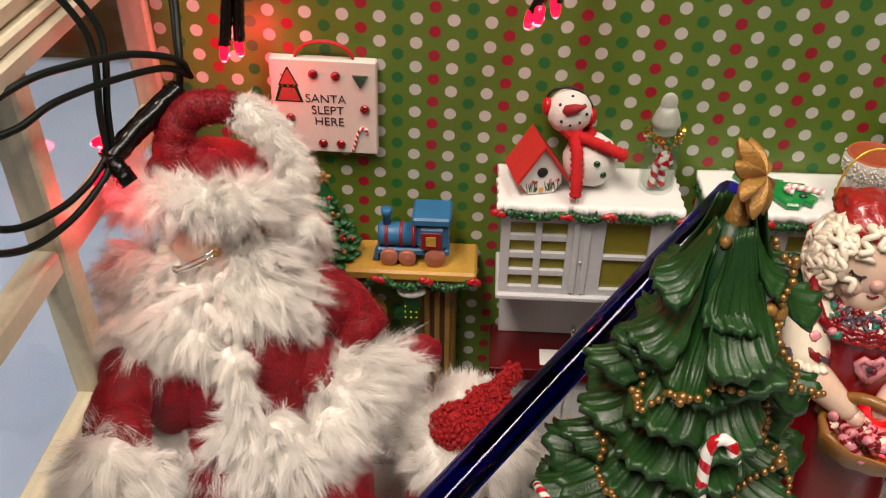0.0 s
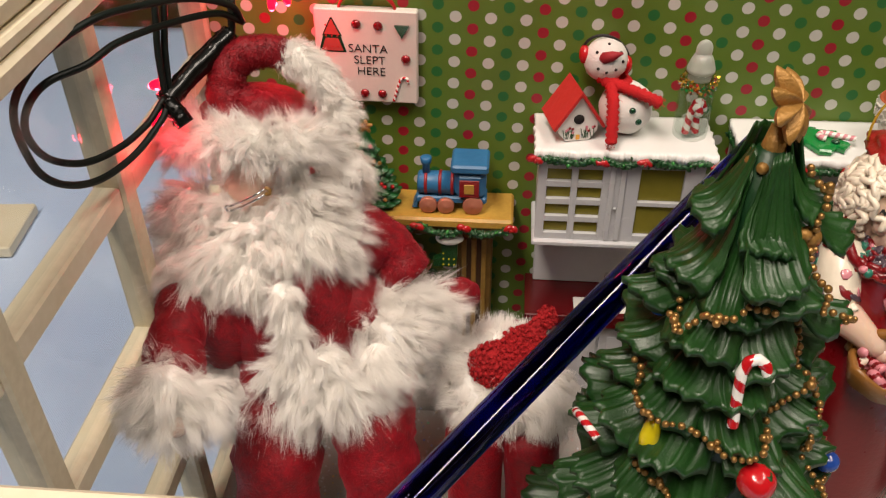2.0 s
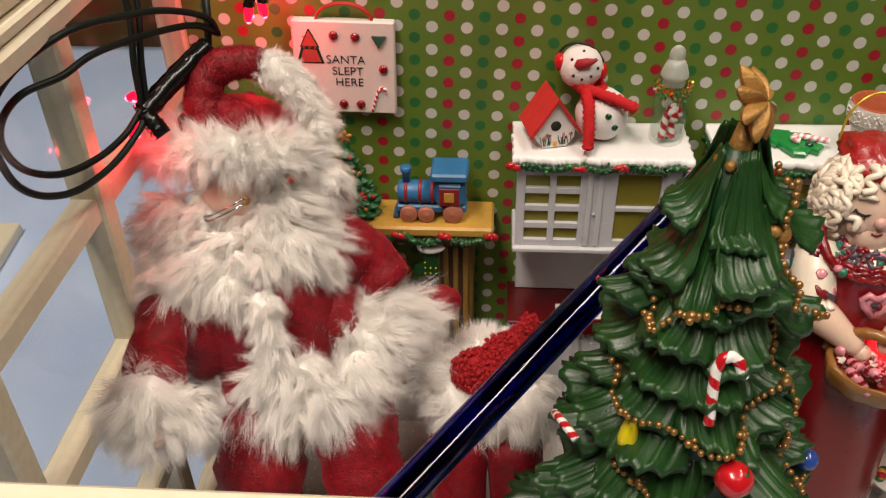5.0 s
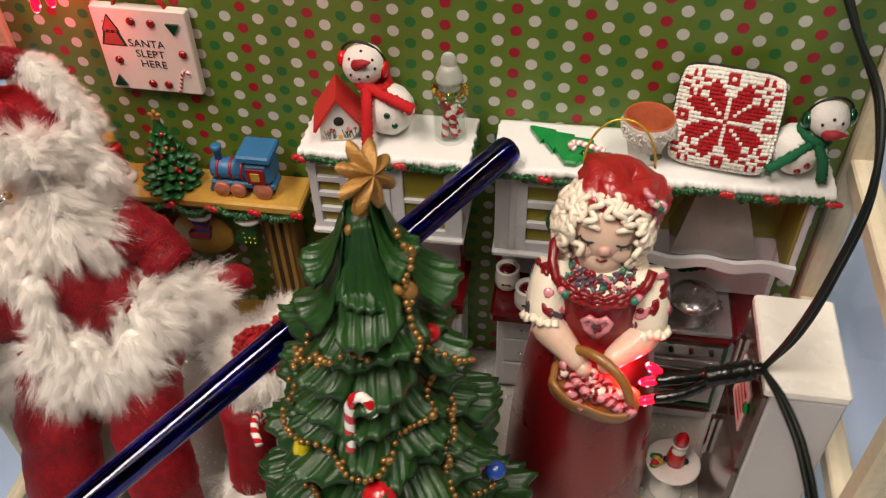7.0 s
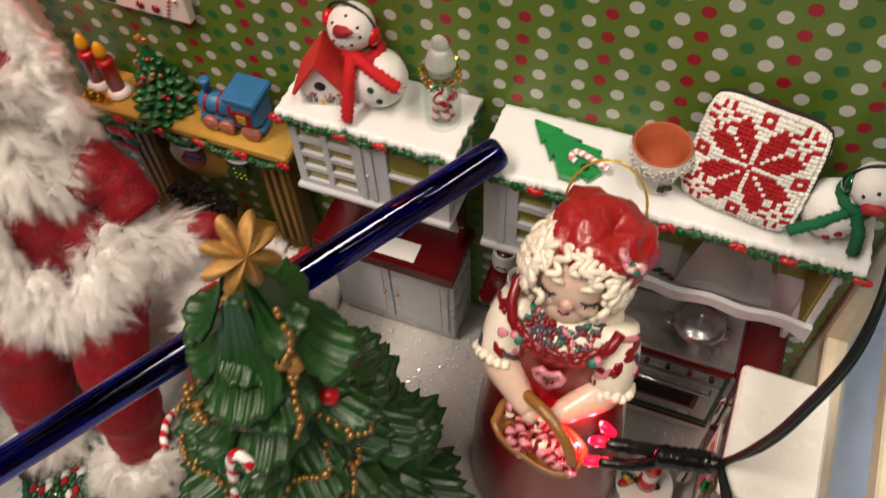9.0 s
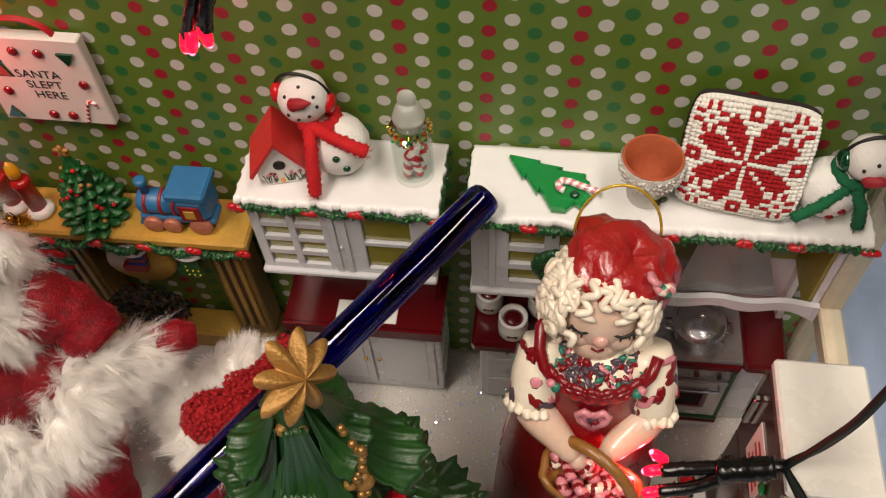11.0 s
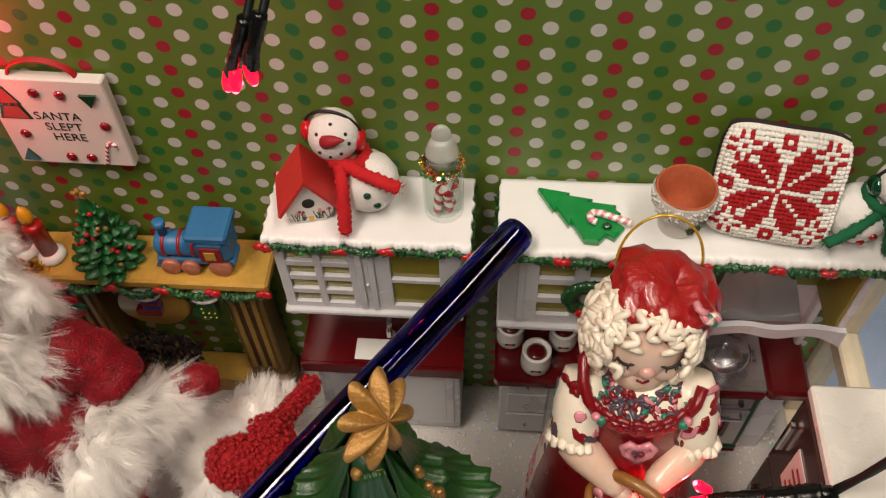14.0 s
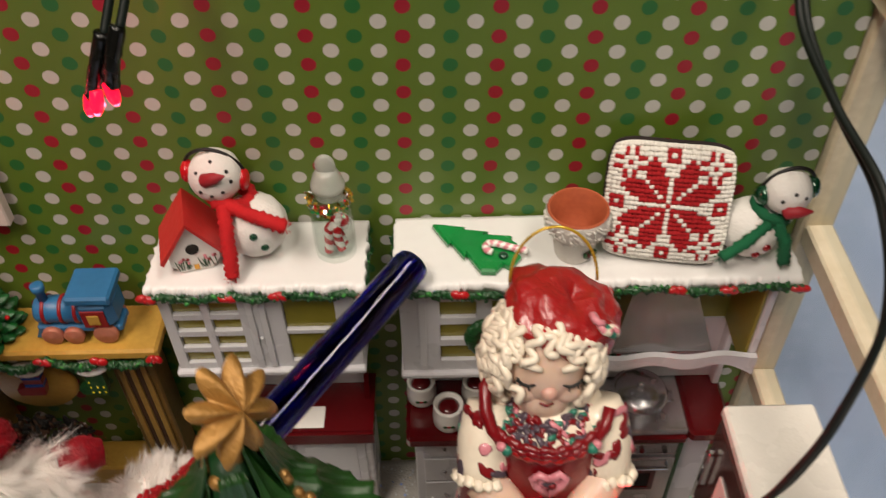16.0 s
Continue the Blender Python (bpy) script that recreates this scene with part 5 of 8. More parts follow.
def pillow():
    at = pose(0.0960, -0.0172, 0.1987, -24.5, -0.5, -10.5)
    p = thing("cross_stitch_pillow", "small needlework pillow with a red eight-pointed star", "pillow", (0.0955, -0.0155, 0.1785))
    half = 0.0221

    def bulge(u, v):
        return 0.0056 * max(0.0, (1 - (2 * u - 1) ** 4) * (1 - (2 * v - 1) ** 4)) ** 0.5

    def shape(sign):
        def fn(u, v):
            k = 1 - 0.11 * (abs(2 * u - 1) * abs(2 * v - 1)) ** 4 - 0.015 * math.cos(math.pi * (2 * u - 1)) * (abs(2 * v - 1) > 0.99)
            return ((2 * u - 1) * half * k, sign * (0.0009 + bulge(u, v)), (2 * v - 1) * half * k)
        return fn

    front = Geo().grid(shape(-1), 24, 24, YARN_WHITE, at)
    part("front", front, p, "white canvas front")
    part("backing", Geo().grid(lambda u, v: tuple(c * (0.995 if i != 1 else 1.0) for i, c in enumerate(shape(1)(u, v))), 24, 24, BACKING, at), p, "black felt backing")
    rim = [(i / 20, 0.0) for i in range(20)] + [(1.0, i / 20) for i in range(20)] + [(1 - i / 20, 1.0) for i in range(20)] + [(0.0, 1 - i / 20) for i in range(20)]
    edge = [tuple(c * (0.985 if i != 1 else 1.0) for i, c in enumerate(shape(1)(u, v))) for u, v in rim]
    part("edging", Geo().tube(edge, 0.0013, BACKING, at, seg=8, loop=True, knob=0.2), p, "black edging")
    st = Geo()
    n = 13
    wob = random.Random(31)
    for i in range(-n, n + 1):
        for j in range(-n, n + 1):
            a, b = max(abs(i), abs(j)), min(abs(i), abs(j))
            red = (a - b >= 1 and 2 <= a <= 10 and (1, 1, 1, 1, 1, 2, 2, 3, 4)[a - 2] <= b <= (1, 2, 3, 4, 5, 5, 5, 5, 4)[a - 2]) or (i == 0 and j == 0) or (a == b and a == 1)
            da, db = abs(abs(i) - 9), abs(abs(j) - 9)
            red = red or (1 <= min(da, db) and max(da, db) <= 3 and da + db in (3, 4) and da != db) or (da == 0 and db == 0)
            red = red or (b <= 1 and 10 <= a <= 12 and (b + abs(a - 11)) in (1, 2) and b + abs(a - 11) < 2 + b)
            u, v = (i + n + 0.5) / (2 * n + 1), (j + n + 0.5) / (2 * n + 1)
            x, y, z = shape(-1)(u, v)
            s = half / (2 * n + 1) * 1.08
            m = YARN_RED if red else YARN_WHITE
            k, lift = wob.uniform(0.85, 1.12), wob.uniform(-0.00018, 0.00028)
            x, z = x + wob.gauss(0, 0.00007), z + wob.gauss(0, 0.00007)
            st.tube([(x - s, y + 0.0002, z - s * 0.45), (x - s * 0.3, y - 0.0003 - lift, z - s * 0.1), (x + s * 0.3, y - 0.0003 - lift, z + s * 0.2), (x + s, y + 0.0002, z + s * 0.55)], [0.0006 * k, 0.00112 * k, 0.00112 * k, 0.0006 * k], m, at, seg=6)
    tagged(part("stitches", st, p, "red and white wool stitches"), kind="stuff")


pillow()

def bough(bx, by, rng, ang, ztip, rtip, rise, half, sag, up, s=1.0, material=None):
    """One spreading bough: hugs the cone, then flares out to a thick rounded tip with combed needles."""
    ph, nr = rng.uniform(0, 6), rng.uniform(12.0, 16.0)
    r0 = max(0.0035 * s, rtip * 0.25 - 0.002 * s)
    lean = rng.uniform(-0.18, 0.18)

    def fn(u, v):
        c = 2 * v - 1
        q = abs(c - lean * u) ** 1.6
        cut = 1 - 0.07 * abs(math.sin(c * math.pi * nr * 0.32 + ph)) * (0.3 + abs(c))
        R = rtip * (1.05 - 0.50 * min(1.0, q)) * cut
        r = r0 + (R - r0) * (0.74 * u + 0.26 * u ** 3.4)
        comb = math.sin(c * math.pi * nr + ph + 0.5 * math.sin(u * 5 + ph))
        r += s * (0.00036 * comb * min(1, u * 2.2) + 0.0009 * noise.noise((u * 3 + ph, c * 2.2, ang * 3)))
        fall = 1 - (1 - u) ** 1.6
        z = ztip + rise - (rise + sag * min(1.3, q)) * fall + up * max(0, u - 0.8) * 5 * (1 - abs(c)) + 0.0005 * s * comb * u
        a = ang + c * half * (0.75 + 0.45 * math.sin(u * 2.6))
        return (bx + r * math.cos(a), by + r * math.sin(a), z)

    return Geo().grid(fn, 10, 84 if s > 0.5 else 26, material or PINE, thick=0.0026 * s)


# ---- things on the mantel shelf ----
MZ = 0.1313
for cx, cy, lean in ((-0.2035, -0.0165, -7), (-0.2165, -0.0145, -4)):
    c = thing("candle", "red painted candle with yellow flame in a white holder", "candle", (cx, cy, MZ), "candles on the mantel")
    at = pose(cx, cy, MZ, -4, lean, 0)
    part("holder", Geo().lathe([(0.0060, 0.0), (0.0064, 0.0012), (0.0060, 0.003), (0.0044, 0.0042)], WHITE_GLOSS, at, seg=22), c, "white round holder")
    part("stick", Geo().lathe([(0.0040, 0.0043), (0.0040, 0.0185), (0.0044, 0.0195), (0.0043, 0.0215), (0.002, 0.0222)], CANDLE_RED, at, seg=20, wobble=0.06), c)
    part("flame", Geo().lathe([(0.0016, 0.0223), (0.0030, 0.0248), (0.0031, 0.0272), (0.0022, 0.0302), (0.0004, 0.0325)], FLAME, at, seg=16, wobble=0.1), c, "yellow painted flame")
rng = random.Random(9)
tn = Geo()
for i in range(170):
    x, y = rng.gauss(-0.2125, 0.0038), rng.gauss(-0.0235, 0.0015)
    m = pose(x, max(-0.027, y), MZ + 0.0004 + abs(rng.gauss(0, 0.0016)), rng.uniform(0, 360), rng.uniform(0, 360), rng.uniform(0, 360))
    tn.box(-0.0015, 0.0015, -0.0003, 0.0003, -0.00005, 0.00005, TINSEL, 0.00002, m)
solo("tinsel_tuft", tn, "crumpled gold tinsel beside the candle", "tinsel", kind="stuff")


def mini_tree():
    x, y = -0.1765, -0.0150
    t = thing("miniature_tree", "little painted green tree with berries and gold star", "tree", (x, y, MZ))
    part("core", Geo().lathe([(0.0075, 0.0), (0.010, 0.002), (0.0065, 0.024), (0.003, 0.032), (0.0008, 0.041)], PINE_DARK, pose(x, y, MZ), seg=18), t)
    rng = random.Random(3)
    for k, (h, R, n) in enumerate(((0.0022, 0.0158, 12), (0.0070, 0.0148, 11), (0.0115, 0.0134, 11), (0.0160, 0.0118, 10), (0.0205, 0.0101, 9), (0.0250, 0.0082, 8), (0.0295, 0.0062, 7), (0.0335, 0.0042, 6))):
        for i in range(n):
            a = 2 * math.pi * (i + 0.5 * (k % 2)) / n + rng.uniform(-0.1, 0.1)
            part("bough", bough(x, y, rng, a, MZ + h + rng.uniform(-0.001, 0.001), R * rng.uniform(0.93, 1.07), 0.0105, math.pi / n * 1.55, 0.0028, 0.0004, 0.24, PINE_BRIGHT), t)
    for i in range(16):
        k = rng.uniform(0.08, 0.85)
        a = rng.uniform(math.pi * 0.95, math.pi * 2.05)
        R = 0.0150 * (1 - k * 0.90)
        part("berry", Geo().ball((x + R * math.cos(a), y + R * math.sin(a), MZ + 0.003 + 0.038 * k), 0.0011, RED_GLOSS if i % 5 else GOLD, seg=9, rings=6), t, "red berry" if i % 5 else "gold ball")
    s = Geo()
    for i in range(5):
        a = math.pi / 2 + i * 2 * math.pi / 5
        s.tube([(x, y, MZ + 0.0435), (x + 0.0034 * math.cos(a), y - 0.0006, MZ + 0.0435 + 0.0034 * math.sin(a))], [0.0016, 0.0007], GOLD, seg=8)
    s.tube([(x, y, MZ + 0.0395), (x, y, MZ + 0.043)], 0.0008, GOLD, seg=8)
    part("star", s, t, "gold star")


mini_tree()


def train():
    x0, y0 = -0.1345, -0.0155
    t = thing("toy_train", "blue and red painted toy locomotive on the mantel", "toy train", (x0, y0, MZ))
    g = Geo().box(x0 - 0.0185, x0 + 0.0165, y0 - 0.0052, y0 + 0.0052, MZ + 0.0046, MZ + 0.0085, TRAIN_BLUE, 0.0014)
    part("chassis", g, t)
    b = Geo().lathe([(0.0005, 0), (0.005, 0.0002), (0.0058, 0.0012), (0.0058, 0.0185)], TRAIN_BLUE, pose(x0 - 0.0178, y0, MZ + 0.0138, 0, 90, 0), seg=24)
    bo = part("boiler", b, t)
    for s in (0.0035, 0.0105, 0.0165):
        part("band", Geo().lathe([(0.0058, 0), (0.00635, 0.0002), (0.00635, 0.0014), (0.0058, 0.0016)], TRAIN_RED, pose(x0 - 0.0178 + s, y0, MZ + 0.0138, 0, 90, 0), seg=24, closed=False), bo, "dark red band")
    part("chimney", Geo().lathe([(0.0019, 0), (0.0018, 0.005), (0.0026, 0.0062), (0.0028, 0.0088), (0.0018, 0.0092)], TRAIN_BLUE, pose(x0 - 0.0135, y0, MZ + 0.019), seg=16), t)
    c = part("cab", Geo().box(x0 + 0.0006, x0 + 0.0160, y0 - 0.0072, y0 + 0.0086, MZ + 0.0086, MZ + 0.0235, TRAIN_BLUE, 0.0026), t)
    part("roof", Geo().box(x0 - 0.0010, x0 + 0.0172, y0 - 0.0084, y0 + 0.0096, MZ + 0.0237, MZ + 0.0282, TRAIN_BLUE, 0.0034), c)
    w = part("window_surround", Geo().box(x0 + 0.0032, x0 + 0.0128, y0 - 0.0080, y0 - 0.0073, MZ + 0.0105, MZ + 0.0200, TRAIN_RED, 0.0006), c, "dark red window surround")
    part("window", Geo().box(x0 + 0.0056, x0 + 0.0104, y0 - 0.0086, y0 - 0.0081, MZ + 0.0128, MZ + 0.0180, OCHRE, 0.0005), w, "ochre lit window")
    for wx, r in ((x0 - 0.0122, 0.0044), (x0 - 0.0035, 0.0042), (x0 + 0.0098, 0.0050)):
        for s in (-1, 1):
            m = pose(wx, y0 + s * 0.0064, MZ + r + 0.0001, 90, 0, 0)
            part("wheel", Geo().lathe([(r * 0.9, -0.0014), (r, -0.001), (r, 0.001), (r * 0.9, 0.0014), (r * 0.5, 0.0012), (r * 0.35, 0.0018)], COPPER, m, seg=22), t, "copper coloured wheel")
    part("cow_catcher", Geo().prism([(x0 - 0.0205, MZ + 0.0012), (x0 - 0.0178, MZ + 0.0012), (x0 - 0.0178, MZ + 0.0072)], y0 - 0.0045, y0 + 0.0045, TRAIN_BLUE), t)


train()


# ---- the wall sign ----
def sign():
    at = pose(-0.1755, -0.0012, 0.2060, 0, 1.2, 0)
    W, H = 0.0472, 0.0456
    s = thing("wall_sign", "white wooden hanging sign with gems and black lettering", "sign", (-0.1755, -0.003, 0.206))
    part("board", Geo().box(-W / 2, W / 2, -0.0052, 0.0, -H / 2, H / 2, CARD, 0.0006, at), s)

    def spot(u, v):
        return (u - 0.5) * W, (0.5 - v) * H

    for u, v in ((0.41, 0.15), (0.62, 0.16), (0.885, 0.50), (0.17, 0.63), (0.47, 0.90), (0.645, 0.90)):
        x, z = spot(u, v)
        part("gem", Geo().lathe([(0.0023, 0), (0.0022, 0.0006), (0.0012, 0.0014)], GEM_RED, at @ pose(x, -0.0052, z, 90), seg=9), s, "faceted red gem")
    for u, v, f in ((0.85, 0.20, 1), (0.12, 0.88, -1)):
        x, z = spot(u, v)
        part("green_gem", Geo().prism([(x - 0.0034, z + 0.0028 * f), (x + 0.0034, z + 0.0028 * f), (x, z - 0.0032 * f)], -0.0064, -0.0053, GEM_GREEN, at), s, "green triangular gem")
    x, z = spot(0.17, 0.28)
    for k, (w, v, b, h) in enumerate(((0.0064, 0.0040, -0.0078, 0.0078), (0.0046, 0.0004, 0.0000, 0.0088))):
        rimmed = [(x - w, z + b), (x + w, z + b), (x + v, z + b + h), (x - v, z + b + h)]
        filled = [(x - w * 0.80, z + b + 0.0007), (x + w * 0.80, z + b + 0.0007), (x + v * 0.72, z + b + h - 0.0010), (x - v * 0.72, z + b + h - 0.0010)]
        part("painted_tree", Geo().prism(rimmed, -0.0054, -0.00525, GEM_GREEN, at).prism(filled, -0.0057, -0.0055, TREE_PINK, at), s, "painted pink tree with dark green edge")
    for k in range(7):
        part("painted_dot", Geo().ball((x - 0.0026 + 0.0026 * (k % 3), -0.0057, z - 0.0052 + 0.0052 * (k // 3)), (0.0005, 0.0002, 0.0005), BERRY, at, seg=7, rings=5), s, "tiny red painted dot")
    x, z = spot(0.82, 0.83)
    g = Geo()
    cane(g, [(x - 0.0028, -0.0055, z - 0.0065), (x - 0.001, -0.0055, z), (x + 0.0003, -0.0055, z + 0.0042), (x + 0.0018, -0.0055, z + 0.0058), (x + 0.0036, -0.0055, z + 0.0052), (x + 0.0040, -0.0055, z + 0.0032)], 0.0007, 7, at)
    part("painted_cane", g, s, "red and white candy cane")
    for i, word in enumerate(("SANTA", "SLEPT", "HERE")):
        cu = bpy.data.curves.new("lettering", "FONT")
        cu.body, cu.size, cu.align_x, cu.align_y, cu.extrude = word, 0.0058, "CENTER", "CENTER", 0.00008
        cu.offset = -0.00004
        tmp = bpy.data.objects.new("lettering", cu)
        scene.collection.objects.link(tmp)
        bpy.context.view_layer.update()
        me = bpy.data.meshes.new_from_object(tmp.evaluated_get(bpy.context.evaluated_depsgraph_get()))
        bpy.data.objects.remove(tmp)
        me.materials.clear()
        me.materials.append(INK)
        me.transform(at @ pose(0.0008 + 0.0006 * i, -0.0054, 0.0042 - 0.0056 * i, 90))
        part("lettering", me, s, "black printed word")
    rb = []
    for i in range(25):
        a = math.pi * i / 24
        rb.append((0.0128 * math.cos(a) + 0.0005, -0.0022 - 0.001 * math.sin(a), H / 2 - 0.001 + 0.0088 * math.sin(a)))
    g = Geo()
    for k in (-0.0008, 0, 0.0008):
        g.tube([(p[0], p[1] + k, p[2]) for p in rb], 0.0006, RIBBON, at, seg=8, knob=0.15)
    part("ribbon", g, s, "red ribbon loop")


sign()


# ---- the big resin tree ----
def frond(bx, by, rng, ang, ztip, rtip, rise, wide, sag, up):
    """One cast frond: hugs the cone, then flares to a broad scalloped leaf with fine carved veins."""
    ph, r0 = rng.uniform(0, 6), max(0.003, rtip * 0.22)
    bend, lean = rng.uniform(-0.25, 0.25), rng.uniform(-0.12, 0.12)
    ca, sa = math.cos(ang), math.sin(ang)

    def fn(u, v):
        c = 2 * v - 1
        e = u * (1 - 0.20 * abs(c - bend) ** 2.0 * u) * (1 - 0.055 * abs(math.sin(c * 6.5 + ph)) * u * u)
        w = wide * (0.26 + 0.74 * math.sin(min(1.0, u / 0.90) * math.pi / 2) ** 1.3)
        edge = abs(c) ** 3
        w *= 1 + edge * (0.10 * abs(math.sin(u * 10.5 + ph + (2 if c > 0 else 0))) - 0.04)
        t = c * w + 0.7 * bend * wide * u * u
        r = r0 + (rtip - r0) * (0.62 * e + 0.38 * e ** 2.6)
        n1 = noise.noise((c * 2.3 + ph, u * 1.9, ang * 3))
        vein = math.sin(c * 15.0 + 1.6 * n1 + ph) + 0.6 * math.sin(c * 33.0 + u * 3.0 + 2.0 * n1)
        relief = 0.00042 * vein * min(1, u * 2.5) + 0.0006 * n1
        z = ztip + rise * (1 - e) ** 2.0 - sag * c * c * (0.25 + 0.75 * u) + up * max(0.0, u - 0.7) * 3.3 * (1 - c * c) + relief + lean * t
        r += relief * 0.6 - 0.25 * t * t / max(rtip, 0.01)
        return (bx + r * ca - t * sa, by + r * sa + t * ca, z)

    return Geo().grid(fn, 18, 34, PINE, thick=0.0026)


def big_tree():
    bx, by = -0.0330, -0.1520
    t = thing("christmas_tree", "green cast resin tree with gold star and bead garland", "tree", (bx, by, 0.0))
    part("trunk", Geo().lathe([(0.016, 0.0012), (0.0135, 0.01), (0.012, 0.03)], BARK, pose(bx, by, 0), seg=18, wobble=0.1), t, "brown trunk")
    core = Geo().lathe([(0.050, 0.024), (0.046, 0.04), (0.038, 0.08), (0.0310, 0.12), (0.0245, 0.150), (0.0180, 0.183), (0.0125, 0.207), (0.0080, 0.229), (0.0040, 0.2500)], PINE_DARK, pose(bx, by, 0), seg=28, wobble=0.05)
    part("core", core, t, "inner cone, green darkened as shade between fronds")
    rng = random.Random(21)
    # tip height, reach, rise to the root, count, first angle, droop of the edges
    tiers = [(0.2310, 0.0215, 0.020, 4, -3.06, 0.004), (0.2180, 0.0300, 0.034, 4, -1.28, 0.004), (0.2045, 0.0290, 0.029, 6, -3.10, 0.005), (0.1940, 0.0350, 0.034, 6, -2.20, 0.006), (0.1780, 0.0370, 0.032, 8, -3.05, 0.006), (0.1620, 0.0420, 0.034, 8, -3.12, 0.007), (0.1520, 0.0460, 0.036, 8, -2.80, 0.007), (0.1385, 0.0500, 0.036, 9, -3.08, 0.008), (0.1220, 0.0530, 0.037, 9, -2.80, 0.008), (0.1060, 0.0565, 0.037, 10, -3.05, 0.008), (0.0880, 0.0605, 0.040, 10, -2.75, 0.009), (0.0670, 0.0645, 0.044, 11, -2.95, 0.009), (0.0500, 0.0665, 0.044, 11, -2.60, 0.009)]
    shell = []
    for k, (z, r, rise, n, a0, sag) in enumerate(tiers):
        for i in range(n):
            a = a0 + 2 * math.pi * i / n + rng.uniform(-0.11, 0.11) * (1 if i else 0)
            f = rng.uniform(0.88, 1.08) if i else 1.0
            dz = rng.uniform(-0.008, 0.005) if i else 0.0
            wide = min(0.0140, 0.0070 + 0.125 * r) * rng.uniform(0.85, 1.15)
            gb = frond(bx, by, rng, a, z + dz, r * f, rise, wide, sag * rng.uniform(0.8, 1.15), rng.uniform(0.0004, 0.0022))
            shell.append(np.concatenate([np.asarray(v) for v in gb.v]))
            part("frond", gb, t)
    # star: eight soft ridged points
    s = Geo()
    n = 8
    face = Matrix.Translation((-0.0303, -0.1498, 0.2625)) @ Vector((0.78, -0.40, 0.47)).to_track_quat("-Y", "Z").to_matrix().to_4x4()
    rings, seg = 9, n * 12
    vs = []
    for side in (-1, 1):
        for i in range(rings + 1):
            q = i / rings
            for j in range(seg):
                a = 2 * math.pi * j / seg
                lobe = (0.5 + 0.5 * math.cos(a * n)) ** 0.55
                rim = 0.0060 + 0.0060 * lobe * (1 + 0.07 * math.sin(a * 3 + 1))
                ridge = 0.0030 * (1 - q) + 0.0016 * (0.5 + 0.5 * math.cos(a * n)) ** 2.2 * math.sin(math.pi * min(1.0, q * 1.05)) + 0.0010 * (1 - q ** 6) ** 0.5
                vs.append((rim * q * math.sin(a), side * (ridge if side < 0 else 0.0016 * (1 - q ** 6) ** 0.5), rim * q * math.cos(a)))
    fs = []
    for k in range(2):
        o = k * (rings + 1) * seg
        for i in range(rings):
            for j in range(seg):
                q = (o + i * seg + j, o + i * seg + (j + 1) % seg, o + (i + 1) * seg + (j + 1) % seg, o + (i + 1) * seg + j)
                fs.append(q if k else q[::-1])
    s.add(vs, fs, GOLD, face)
    s.tube([(bx, by, 0.244), (-0.0308, -0.1500, 0.256)], [0.0042, 0.0030], GOLD, seg=14, knob=0.1)
    for i in range(6):
        a = i * 1.05
        s.ball((bx + 0.0048 * math.cos(a), by + 0.0048 * math.sin(a), 0.2455), 0.0019, GOLD, seg=9, rings=7)
    part("star", s, t, "eight-pointed gold star")
    # outer surface of the fronds, on which the trimmings lie
    S = np.concatenate(shell) - np.array((bx, by, 0))
    s_ang, s_rad = np.arctan2(S[:, 1], S[:, 0]), np.hypot(S[:, 0], S[:, 1])

    def skin(a, z, reach=0.0028):
        off = np.abs((s_ang - a + math.pi) % (2 * math.pi) - math.pi) * s_rad
        for grow in (1, 2, 3.5):
            near = s_rad[(off < reach * grow) & (np.abs(S[:, 2] - z) < reach * grow)]
            if len(near):
                return float(near.max()) / (1 + 0.04 * (grow - 1))
        return float(np.interp(z, [0.05, 0.10, 0.16, 0.204, 0.25], [0.06, 0.05, 0.036, 0.024, 0.006]))

    # bead garland: close-strung beads between the given turns (degrees, height)
    bead = Geo().ball((0, 0, 0), 0.00132, BEAD_GOLD, seg=9, rings=6).mesh("bead")
    swags = [[(-10, 0.2450), (-24, 0.2370), (-33, 0.2300), (-30, 0.2230), (-40, 0.2130), (-48, 0.2050)],
             [(-150, 0.2000), (-142, 0.1972), (-134, 0.1972), (-122, 0.2035), (-110, 0.2065), (-95, 0.2080), (-75, 0.2080)],
             [(-28, 0.2010), (-14, 0.1935), (-5, 0.1865), (-20, 0.1815), (-30, 0.1775), (-44, 0.1745), (-57, 0.1672), (-70, 0.1632), (-88, 0.1612), (-104, 0.1615), (-120, 0.1645), (-134, 0.1660), (-148, 0.1690), (-163, 0.1745)],
             [(-164, 0.1420), (-150, 0.1415), (-138, 0.1410), (-127, 0.1398), (-116, 0.1368), (-100, 0.1330), (-85, 0.1340)],
             [(-12, 0.1660), (-24, 0.1660), (-30, 0.1600), (-36, 0.1530), (-37, 0.1430), (-50, 0.1330), (-70, 0.1270)],
             [(-160, 0.1120), (-140, 0.1060), (-118, 0.1050), (-95, 0.1100), (-70, 0.1080), (-40, 0.1120), (-10, 0.1180)]]
    for turns in swags:
        pts = []
        for (a0, z0), (a1, z1) in zip(turns, turns[1:]):
            for i in range(12):
                f = i / 12
                a, z = radians(a0 + (a1 - a0) * f), z0 + (z1 - z0) * f
                pts.append((a, z, skin(a, z)))
        R = np.array([p[2] for p in pts])
        R = np.convolve(np.pad(R, 3, mode="edge"), np.ones(7) / 7, mode="valid")
        P = [Vector((bx + r * math.cos(a), by + r * math.sin(a), z + 0.0004)) for (a, z, _), r in zip(pts, np.maximum(R, [p[2] * 0.96 for p in pts]) + 0.0005)]
        run, last = 0.0, P[0]
